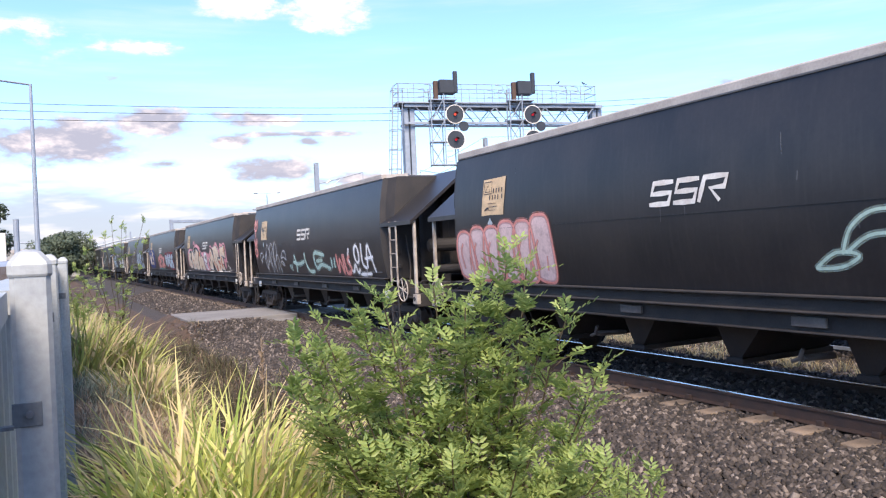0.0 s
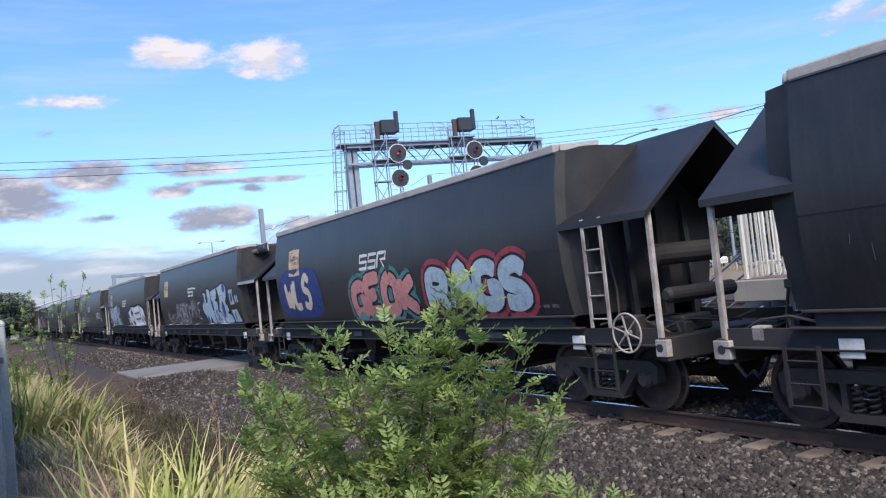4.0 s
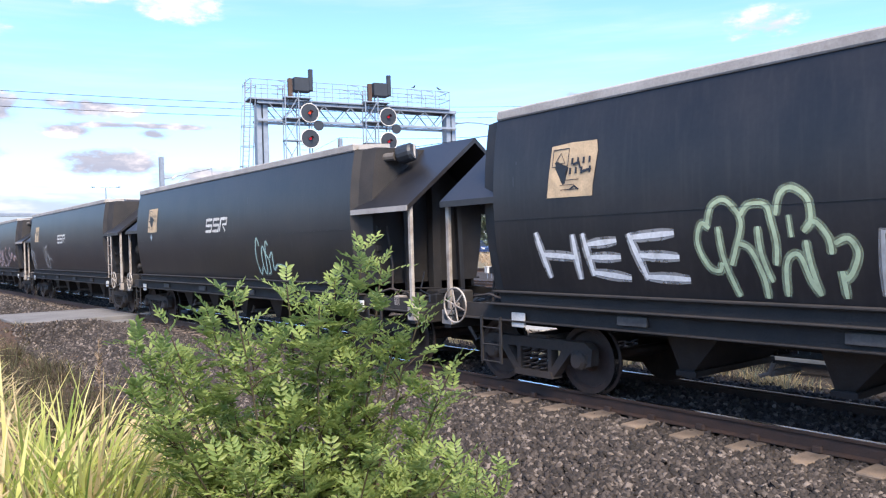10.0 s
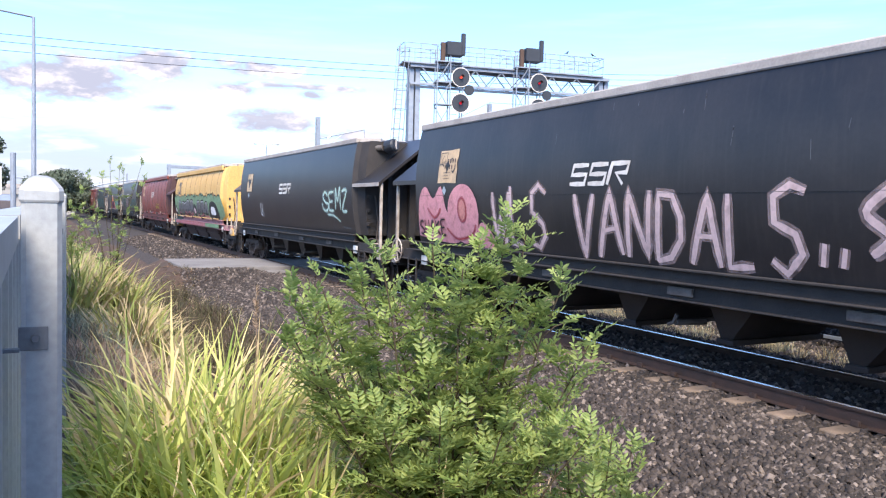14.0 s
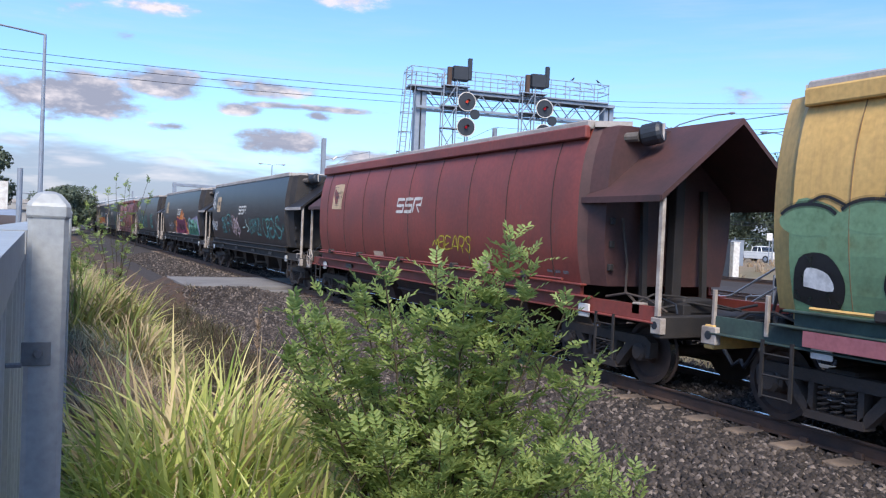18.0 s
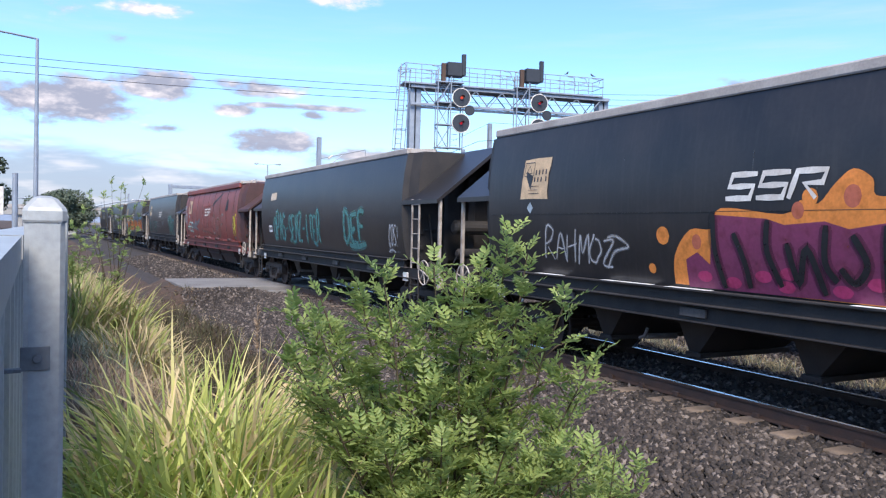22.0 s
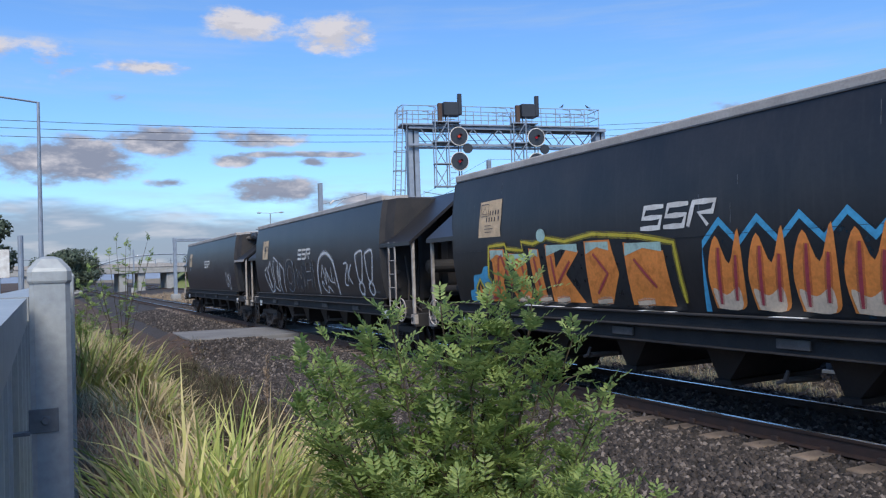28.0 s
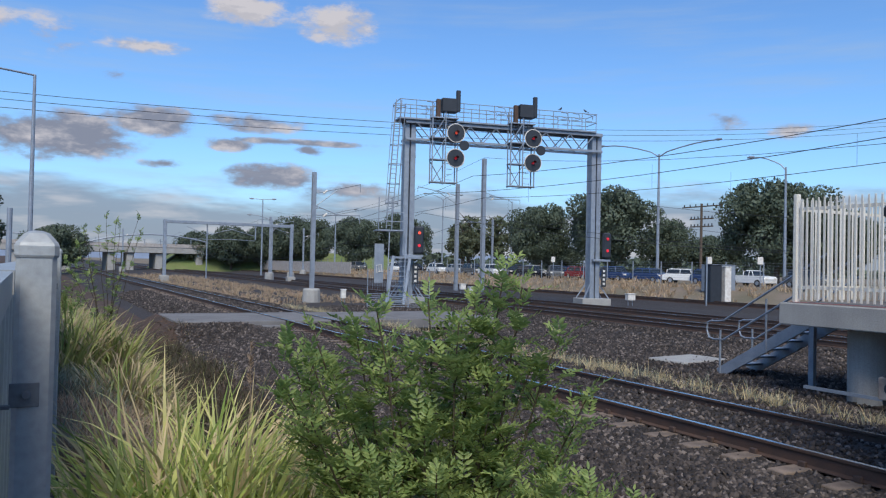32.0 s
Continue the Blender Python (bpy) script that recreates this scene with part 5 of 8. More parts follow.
# tall strap-leaved clumps on the bank below the fence
for (x, y, n, L, s, w, dry) in (
        (0.78, 4.90, 420, 1.32, 0.75, 0.019, 0.30), (0.52, 4.80, 300, 1.12, 0.7, 0.019, 0.22), (1.05, 4.85, 400, 1.28, 0.7, 0.018, 0.36), (1.28, 4.75, 300, 1.14, 0.65, 0.017, 0.40),
        (0.92, 5.25, 260, 1.28, 0.7, 0.017, 0.50), (1.16, 5.3, 200, 1.16, 0.7, 0.017, 0.55), (0.66, 4.40, 300, 1.05, 0.7, 0.020, 0.14), (0.95, 4.42, 320, 1.12, 0.65, 0.020, 0.16),
        (0.36, 4.50, 220, 0.86, 0.6, 0.018, 0.12), (0.20, 4.75, 120, 0.70, 0.5, 0.016, 0.2), (1.20, 4.30, 240, 1.08, 0.6, 0.018, 0.22), (0.80, 4.00, 240, 0.96, 0.65, 0.020, 0.10),
        (0.50, 4.05, 200, 0.82, 0.6, 0.020, 0.08), (0.25, 4.15, 130, 0.68, 0.5, 0.018, 0.10), (1.08, 3.85, 200, 1.05, 0.6, 0.018, 0.18), (1.48, 4.55, 130, 0.95, 0.55, 0.015, 0.45),
        (1.24, 3.45, 90, 1.12, 0.5, 0.016, 0.3), (1.40, 3.2, 55, 1.15, 0.5, 0.014, 0.4), (1.62, 3.0, 30, 1.2, 0.5, 0.013, 0.4), (1.95, 3.02, 14, 1.15, 0.5, 0.010, 0.7),
        (0.58, 13.3, 420, 1.15, 0.95, 0.022, 0.38), (0.95, 12.9, 360, 1.05, 0.9, 0.022, 0.45), (0.42, 12.4, 200, 0.85, 0.7, 0.020, 0.25),
        (1.05, 11.0, 330, 0.86, 0.8, 0.018, 0.66), (1.36, 10.5, 260, 0.76, 0.75, 0.018, 0.72), (1.22, 9.6, 160, 0.60, 0.6, 0.015, 0.7), (1.5, 12.0, 180, 0.7, 0.7, 0.018, 0.7),
        (0.45, 16.5, 260, 0.9, 0.9, 0.022, 0.4), (1.2, 15.5, 200, 0.75, 0.8, 0.020, 0.6)):
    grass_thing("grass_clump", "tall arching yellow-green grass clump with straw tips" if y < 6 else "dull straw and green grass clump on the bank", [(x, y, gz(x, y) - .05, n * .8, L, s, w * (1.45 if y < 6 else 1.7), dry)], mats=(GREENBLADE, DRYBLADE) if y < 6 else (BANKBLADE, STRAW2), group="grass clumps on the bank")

tuft = []
for i in range(430):
    y = rng.uniform(14.0, 36)
    x = rng.uniform(.4, 1.4 + min(1.2, y * .05))
    tuft.append((x, y, gz(x, y) - .03, 26, rng.uniform(.25, .75), rng.uniform(.3, .6), .013, .5))
for i in range(90):
    x, y = rng.uniform(.9, 1.9), rng.uniform(6.0, 13)
    tuft.append((x, y, gz(x, y) - .03, 20, rng.uniform(.15, .45), rng.uniform(.25, .45), .010, .7))
grass_thing("bank_grass", "mixed green and straw grass along the bank", tuft, (BANKBLADE, STRAW2), kind="stuff")
tuft = []
for i in range(420):
    x, y = rng.uniform(1.7, 4.6), rng.uniform(5.5, 27)
    tuft.append((x, y, gz(x, y) - .02, 18, rng.uniform(.08, .34), .28, .010, .35))
grass_thing("drain_weeds", "low dark weeds in the drain beside the ballast", tuft, (DARKWEED, DULLSTRAW), kind="stuff")
tuft = []
for i in range(190):
    x, y = rng.uniform(1.7, 3.9), rng.uniform(12.0, 25)
    tuft.append((x, y, gz(x, y) - .02, 46, rng.uniform(.25, .62), .55, .012, .45))
grass_thing("drain_scrub", "dark brown scrubby growth on the far side of the drain", tuft, (DARKWEED, DARKSCRUB), kind="stuff")
# dry flower stalks beside the clump
for x, y, top in ((1.19, 5.35, 1.56), (1.50, 5.1, 1.40), (1.62, 5.6, 1.22)):
    st = thing("dry_stalk", "thin dead flower stalk with a fuzzy brown head", "weed", pose(x, y, gz(x, y)), "dead stalks")
    h = top - gz(x, y)
    part("stem", Mesh().tube([(0, 0, -.05), (.01, .005, h * .5), (0, 0, h)], [.004, .003, .002], 5), DEADWEED, st)
    hd = Mesh()
    for i in range(60):
        zz, a = h - .26 * rng.uniform(0, 1), rng.uniform(0, 6.28)
        hd.tube([(0, 0, zz), (.022 * math.cos(a), .022 * math.sin(a), zz + .02)], [.004, .001], 3, caps=False)
    part("seed_head", hd, DEADWEED, st)
tuft = []
for i in range(420):
    x, y = rng.uniform(10.9, 12.5), rng.uniform(5.5, 40)
    tuft.append((x, y, gz(x, y) - .02, 22, rng.uniform(.12, .48), .30, .010, .7))
grass_thing("trackside_dry_grass", "dry straw grass and grey weeds along the rail", tuft, (GREYWEED, DRYBLADE), "stuff")
tuft = []
for i in range(900):
    x, y = rng.uniform(11.2, 19.0), rng.uniform(44, 120)
    tuft.append((x, y, gz(x, y) - .02, 14, rng.uniform(.15, .6), .5, .03, .4))
for i in range(900):
    x, y = rng.uniform(43.5, 53), rng.uniform(40, 170)
    tuft.append((x, y, gz(x, y) - .02, 12, rng.uniform(.3, 1.0), .6, .05, .5))
grass_thing("verge_dry_grass", "pinkish dry grass between the distant tracks", tuft, (PINKWEED, DULLSTRAW), "stuff")
tuft = []
for i in range(120):
    x, y = rng.uniform(.28, .95), rng.uniform(7.4, 10.6)
    tuft.append((x, y, gz(x, y) - .02, 44, rng.uniform(.15, .42), .4, .010, .85))
for i in range(90):
    x, y = rng.uniform(.34, .85), rng.uniform(10.2, 12.6)
    tuft.append((x, y, gz(x, y) - .02, 60, rng.uniform(.15, .38), .45, .014, .1))
grass_thing("grey_weeds", "dead brown and grey-green soft weeds under the fence", tuft, (GREYWEED, DEADWEED), "stuff")


n = 20000
X, Y = rng.uniform(0.1, 5.0, n), 4 + 26 * rng.uniform(0, 1, n) ** 1.3
P = np.stack([X, Y, ground_z(X, Y) + rng.uniform(.005, .03, n)], -1)
A = rng.normal(size=(n, 3)) * np.array([1, 1, .35])
A = A / np.linalg.norm(A, axis=1)[:, None] * rng.uniform(.02, .06, n)[:, None]
B = np.cross(A, rng.normal(size=(n, 3)) * .2 + np.array([0, 0, 1.0])) * .45
V = np.stack([P - A, P + B, P + A, P - B], 1).reshape(-1, 3)
LITTER = two_tone("dead_leaf_litter", (0.20, 0.12, 0.07), (0.06, 0.04, 0.028), 0.9, 2.0)
tagged(new("leaf_litter", quick("leaf_litter", V, np.arange(n * 4).reshape(-1, 4), LITTER)), "brown dead leaves and twigs on the bank soil", "leaf litter", kind="stuff")


def leaf_sprays(stems, mats, leaf_len=.15, pairs=5, size=.045):
    """Feathered leaves: for each base point, direction and length, paired leaflets along a rachis."""
    V, F = [], []
    for p, d, L in stems:
        d = d.normalized()
        up = Vector((0, 0, 1))
        s = d.cross(up)
        s = s.normalized() if s.length > .1 else Vector((1, 0, 0))
        nrm = s.cross(d).normalized()
        for k in range(pairs * 2 + 1):
            t = (k // 2 + .8) / (pairs + .6)
            q = p + d * (L * t) - Vector((0, 0, .25 * L * t * t))
            sg = 1 if k % 2 else -1
            if k == pairs * 2:
                ld = d
            else:
                ld = (s * sg + d * random.uniform(.45, .85) + nrm * random.uniform(-.15, .35)).normalized()
            ls = size * random.uniform(.75, 1.2) * (1 - .3 * abs(t - .5))
            wd = ld.cross(nrm).normalized() * ls * .185
            fold = nrm * ls * .06
            o = len(V)
            V += [q, q + ld * ls * .33 + wd + fold, q + ld * ls * .7 + wd * .75 + fold, q + ld * ls - fold, q + ld * ls * .7 - wd * .75 + fold, q + ld * ls * .33 - wd + fold]
            F += [(o, o + 1, o + 2, o + 3), (o, o + 3, o + 4, o + 5)]
    return quick("leaves", [tuple(v) for v in V], F, mats)


def shrub(name, label, x, y, shoots, leafy=1.0, leaf=.16, size=.052, mats=None, pairs=4):
    """A multi-stemmed shrub: each shoot has its tip, side twigs and feathered leaves."""
    z0 = gz(x, y)
    b = thing(name, label, "shrub", pose(x, y, z0))
    sprays = []
    for tx, ty, tz, dens in shoots:
        tip = Vector((tx - x, ty - y, tz - z0))
        base = Vector((random.uniform(-.1, .1), random.uniform(-.1, .1), -.05))
        pts = []
        for i in range(9):
            t = i / 8
            q = base.lerp(tip, t)
            bow = math.sin(t * math.pi) * .07
            q += Vector((tip.x, tip.y, 0)) * (t ** 1.4 - t) * .8 + Vector((random.uniform(-1, 1), random.uniform(-1, 1), 0)) * bow * .3
            pts.append(q)
        part("stem", Mesh().tube(pts, [.008 * (1 - .85 * i / 8) + .0018 for i in range(9)], 6), STEM, b)
        twigs = Mesh()
        n = int(tip.length * 25 * dens * leafy)
        for i in range(n):
            t = random.uniform(.18, 1.0) ** .8
            k = min(7, int(t * 8))
            q = pts[k].lerp(pts[k + 1], t * 8 - k)
            a = random.uniform(0, 2 * math.pi)
            out = Vector((math.cos(a), math.sin(a), random.uniform(.3, 1.4)))
            if random.random() < .45 and t < .9:
                e = q + out.normalized() * random.uniform(.10, .30) * (1.15 - t * .6)
                twigs.tube([q, q.lerp(e, .5) + Vector((0, 0, .015)), e], [.004, .003, .0015], 4, caps=False)
                for j in range(random.randint(3, 5)):
                    a2 = random.uniform(0, 2 * math.pi)
                    sprays.append((q.lerp(e, random.uniform(.4, 1)), Vector((math.cos(a2), math.sin(a2), random.uniform(0, 1.0))) + out * .6, leaf * random.uniform(.7, 1.15)))
            else:
                sprays.append((q, out, leaf * random.uniform(.7, 1.2)))
        tagged(part("fine_twig", twigs, STEM, b), kind="stuff")
        for j in range(3):
            a2 = random.uniform(0, 2 * math.pi)
            sprays.append((tip - Vector((0, 0, .05 * j)), Vector((math.cos(a2) * .5, math.sin(a2) * .5, 1.1)), leaf * .7))
    me = leaf_sprays(sprays, [mats or LEAF], leaf, pairs, size)
    part("foliage", me, mats or LEAF, b)
    return b


random.seed(23)
shrub("low_shrub", "low pale green leafy shoots beside the ballast", 2.35, 3.55, [
    (2.12, 3.40, 1.02, .9), (2.28, 3.42, .95, 1), (2.42, 3.45, .98, .9), (2.60, 3.5, .92, .8), (2.72, 3.6, .84, .7), (2.2, 3.3, .8, 1), (2.5, 3.4, .78, .9)], .9, .15, .046, None, 4)
random.seed(11)
shrub("leafy_shrub", "fresh green feathery-leaved shrub with thin brown stems", 1.68, 3.72, [
    (1.90, 3.60, 2.03, 1.1), (1.82, 3.72, 1.90, 1), (1.60, 3.77, 1.90, 1.1), (1.67, 3.60, 1.80, 1.1), (1.29, 3.90, 1.78, 1), (1.44, 3.84, 1.66, 1.1), (1.11, 3.97, 1.62, .9),
    (2.11, 3.45, 1.74, .8), (2.22, 3.38, 1.48, 1), (2.17, 3.41, 1.30, 1.1), (1.99, 3.50, 1.60, 1.1), (1.26, 3.91, 1.42, 1.1), (1.79, 3.50, 1.52, 1.2), (1.51, 3.60, 1.35, 1.2),
    (2.02, 3.10, 1.15, 1), (1.89, 3.15, 1.18, 1.1), (1.71, 3.28, 1.18, 1.2), (1.47, 3.40, 1.20, 1.2), (1.25, 3.55, 1.22, 1.1), (1.05, 3.75, 1.38, 1), (1.60, 3.9, 1.55, 1.1), (1.95, 3.75, 1.45, 1.1), (1.4, 4.0, 1.3, 1), (1.32, 3.62, 1.05, 1.1), (1.55, 3.3, 1.0, 1.1), (1.85, 3.3, .98, 1),
    (1.03, 4.1, 1.68, .8), (1.0, 4.0, 1.5, .8), (1.17, 4.1, 1.72, .8), (1.36, 3.8, 1.84, .8), (2.0, 3.6, 1.96, .7)], 1.0, .155, .044, None, 5)
random.seed(5)
# thin sapling and yellow-green bush farther along the bank
shrub("bare_sapling", "thin sapling with few yellowing leaves", 1.35, 17.5, [(1.15, 17.3, 2.6, .35), (1.5, 17.6, 2.8, .3), (1.75, 17.5, 2.4, .3), (1.0, 17.5, 2.0, .4), (1.6, 17.2, 1.9, .3), (.8, 17.6, 2.3, .3), (2.0, 17.8, 2.6, .2), (1.3, 17.4, 2.9, .2), (1.6, 17.8, 2.7, .2), (.9, 17.2, 2.6, .3), (1.9, 17.3, 2.9, .15), (.6, 17.5, 2.0, .3)], .5, .14, .05)
shrub("yellow_bush", "loose yellow-green bush behind the fence", .75, 20, [(.55, 20, 1.7, 1), (.9, 20, 1.9, 1), (.35, 20.2, 1.5, 1), (1.1, 19.8, 1.3, 1), (.7, 20, 1.2, 1), (.2, 20, 1.1, 1)], .9, .16, .05)


def tree(name, label, h, spread, leaves, mat, seed, size=.55, trunk_h=.3, flat=1.0):
    """Trunk, limbs and a crown of many small leaf clusters with gaps."""
    random.seed(seed)
    r = np.random.default_rng(seed)
    t = thing(name, label, "tree")
    tr = Mesh().tube([(0, 0, -.3), (.05 * h * .1, 0, h * trunk_h), (.02 * h, .01 * h, h * .7)], [.035 * h, .026 * h, .008 * h], 8)
    limbs = []
    for i in range(9):
        a, z = i * 2.4, h * (trunk_h + .4 * i / 9)
        e = Vector((math.cos(a) * spread * .6, math.sin(a) * spread * .6, z + h * .22))
        tr.tube([(0.01 * h, 0, z), (e.x * .5, e.y * .5, (z + e.z) / 2 + .02 * h), e], [.014 * h, .009 * h, .003 * h], 5)
        limbs.append(e)
    part("trunk", tr, BARK, t)
    C = []
    for i in range(60):
        a, u = r.uniform(0, 2 * np.pi), np.sqrt(r.uniform(0, 1))
        zz = r.uniform(-1, 1)
        rr = spread * u * np.sqrt(max(0, 1 - (abs(zz) ** 2.2)))
        C.append((rr * np.cos(a), rr * np.sin(a), h * (.62 + .34 * zz * flat), spread * r.uniform(.22, .42)))
    C = np.array(C)
    k = r.integers(0, len(C), leaves)
    d = r.normal(size=(leaves, 3))
    d /= np.linalg.norm(d, axis=1)[:, None]
    P = C[k, :3] + d * (C[k, 3] * r.uniform(.55, 1.05, leaves) ** .6)[:, None] * np.array([1, 1, .8])
    s = size * r.uniform(.5, 1.2, leaves)
    a = r.normal(size=(leaves, 3)); a /= np.linalg.norm(a, axis=1)[:, None]
    b = np.cross(a, d); b /= np.linalg.norm(b, axis=1)[:, None] + 1e-6
    V = np.stack([P - a * s[:, None] * .5, P + b * s[:, None] * .3, P + a * s[:, None] * .5, P - b * s[:, None] * .3], 1).reshape(-1, 3)
    F = np.arange(leaves * 4).reshape(-1, 4)
    part("crown", quick("crown", V, F, mat), mat, t)
    return t


T1 = tree("tree", "dense dark green round-crowned tree behind the car park", 12, 6.2, 26000, TREELEAF, 3, .5, .22, 1.05)
T2 = tree("tree", "dark green broad tree behind the car park", 10, 5.6, 20000, TREELEAF, 8, .5, .2, 1.0)
T3 = tree("tree", "tall thin grey gum tree with open crown", 12, 3.6, 3000, GUMLEAF, 5, .7, .45, .9)
used = {}
for proto, x, y, s, sz in ((1, 71.2, 103.3, .72, .95), (1, 73.5, 89.0, 1.0, 1.08), (1, 77.4, 63.9, .95, 1.03), (2, 37.2, 166.4, .9, .9), (2, 49.0, 163.3, .95, 1.05), (2, 52.4, 158.0, .75, .98), (1, 54.7, 140.2, .75, .85),
                       (2, 63.0, 137.3, .85, 1.05), (3, 79.0, 139.7, 1.0, 1.0), (3, 84.0, 136.8, 1.0, 1.0), (3, 75.5, 136, .85, .85), (2, 89.6, 94.7, .7, .9), (2, 102.0, 96.4, .9, .7), (2, 3.4, 130.5, .78, .72),
                       (2, -6.0, 70.0, .75, .75), (2, 89.3, 64.8, .9, .9), (2, 90, 50, 1.0, 1.0), (1, 95, 40, 1.0, 1.0), (2, 31, 172, .8, .8), (2, 99, 78, .8, .65), (2, 44, 165, .8, .95), (2, 80, 110, .7, .5)):
    src = {1: T1, 2: T2, 3: T3}[proto]
    m = pose(x, y, gz(x, y) - .2, 0, 0, (x * 37 + y * 11) % 360)
    if proto in used:
        o = copy_thing(src, m)
    else:
        o = src
        o.matrix_basis = m
        used[proto] = 1
    o.scale = (s, s, sz)
r2 = np.random.default_rng(3)
n = 9000
X = r2.uniform(30, 330, n)
Y = 210 - (X - 30) * .45 + r2.normal(0, 5, n)
top = 3.4 + 1.6 * np.sin(X * .09) + 1.0 * np.sin(X * .23 + 1)
Z = r2.uniform(0, 1, n) ** .7 * top
a = r2.normal(size=(n, 3)); a /= np.linalg.norm(a, axis=1)[:, None]
b = r2.normal(size=(n, 3)); b = np.cross(a, b); b /= np.linalg.norm(b, axis=1)[:, None]
P = np.stack([X, Y, Z], -1)
s = r2.uniform(.5, 1.1, n)[:, None]
V = np.stack([P - a * s, P + b * s * .7, P + a * s, P - b * s * .7], 1).reshape(-1, 3)
tagged(new("far_tree_line", quick("far_tree_line", V, np.arange(n * 4).reshape(-1, 4), TREELEAF)), "dark distant line of trees beyond the car park", "trees", kind="stuff")


# ---------------------------------------------------------------- cars
GLASS = material("dark_car_glass", (0.02, 0.025, 0.03), 0.08, bump=0, amount=0)
TYRE = material("black_tyre", (0.02, 0.02, 0.02), 0.8)


def car(paint, label, tall=1.0, ute=False):
    c = thing("car", label, "car", group="cars in the car park")
    prof = [(-2.2, .35), (-2.25, .75), (-2.1, .95), (-1.2, 1.02), (1.75, 1.02), (2.2, .9), (2.25, .5), (2.2, .35)]
    b = Mesh()
    b.loft([[(x * .97, -.88, z) for x, z in prof], [(x, -.8, z) for x, z in prof], [(x, .8, z) for x, z in prof], [(x * .97, .88, z) for x, z in prof]])
    part("body", b, paint, c)
    x0, x1 = (-1.15, 1.9) if not ute else (-1.15, .5)
    top = .47 * tall
    g = Mesh().loft([[(x0, -.76, 1.0), (x1, -.76, 1.0), (x1, .76, 1.0), (x0, .76, 1.0)],
                     [(x0 + .55, -.62, 1.0 + top), (x1 - .35, -.62, 1.0 + top), (x1 - .35, .62, 1.0 + top), (x0 + .55, .62, 1.0 + top)]])
    part("windows", g, GLASS, c)
    rf = Mesh().loft([[(x0 + .5, -.66, .99 + top), (x1 - .3, -.66, .99 + top), (x1 - .3, .66, .99 + top), (x0 + .5, .66, .99 + top)],
                      [(x0 + .75, -.55, 1.06 + top), (x1 - .5, -.55, 1.06 + top), (x1 - .5, .55, 1.06 + top), (x0 + .75, .55, 1.06 + top)]])
    part("roof", rf, paint, c)
    for q in (x0 + .28, (x0 + x1) / 2, x1 - .18):
        for s in (-1, 1):
            part("pillar", Mesh().bar((q, s * .765, 1.0), (q + (.28 if q < 0 and q == x0 + .28 else 0), s * .63, 1.0 + top), .07, .05), paint, c)
    for x in (-1.4, 1.35):
        for s in (-1, 1):
            w = Mesh().tube([(x, s * .70, .33), (x, s * .90, .33)], .33, 18)
            wh = part("wheel", w, TYRE, c)
            part("rim", Mesh().tube([(x, s * .895, .33), (x, s * .91, .33)], .2, 12), STEEL, wh)
    for s in (-1, 1):
        part("headlight", Mesh().box(-2.26, s * .62 - .18, .68, -2.1, s * .62 + .18, .84, .03), WHITE, c, "pale headlight")
        part("tail_light", Mesh().box(2.1, s * .66 - .14, .7, 2.27, s * .66 + .14, .9, .03), REDLAMP, c, "red tail light")
    return c


REDLAMP = material("red_lamp_plastic", (0.35, 0.02, 0.02), 0.3)
cols = {"white": (0.75, 0.75, 0.74), "black": (0.02, 0.02, 0.025), "blue": (0.03, 0.06, 0.16), "red": (0.25, 0.03, 0.03), "silver": (0.4, 0.41, 0.43), "grey": (0.12, 0.125, 0.13)}
mats_ = {k: material(k + "_car_paint", v, 0.25, bump=0, amount=.2, scale=1) for k, v in cols.items()}
cars = {}
for k, x, y, rz, kind in (
        ("white", 50.7, 141.7, 90, 0), ("silver", 55.7, 139.8, 60, 0), ("grey", 53, 135, 90, 1), ("white", 57.5, 128.2, 80, 1), ("black", 58.5, 122, 90, 0), ("white", 57.4, 111.6, 90, 1),
        ("silver", 57.7, 105.7, 90, 0), ("grey", 57.2, 100, 90, 1), ("white", 57.0, 94.6, 90, 1), ("black", 57.2, 89.5, 70, 1), ("black", 56.6, 84.4, 90, 0), ("grey", 57.4, 80, 60, 1),
        ("red", 58.1, 75.7, 90, 0), ("blue", 58.4, 69.8, 90, 1), ("blue", 58.9, 64.9, 90, 0), ("white", 59.8, 60.6, 120, 0), ("blue", 60.0, 57.2, 90, 0), ("white", 60.2, 52.6, 90, 2),
        ("silver", 66, 72, 90, 0), ("grey", 66.5, 80, 90, 0), ("black", 67, 64, 90, 1), ("blue", 66, 88, 90, 0), ("silver", 66, 97, 90, 1), ("white", 67, 106, 90, 0), ("grey", 61, 47, 90, 1)):
    key = (k, kind)
    m = pose(x, y, gz(x, y), 0, 0, rz)
    if key not in cars:
        cars[key] = car(mats_[k], "parked %s %s in the car park" % (k, {0: "sedan car", 1: "tall family car", 2: "utility car"}[kind]), 1.25 if kind == 1 else 1.0, kind == 2)
        cars[key].matrix_basis = m
    else:
        copy_thing(cars[key], m)

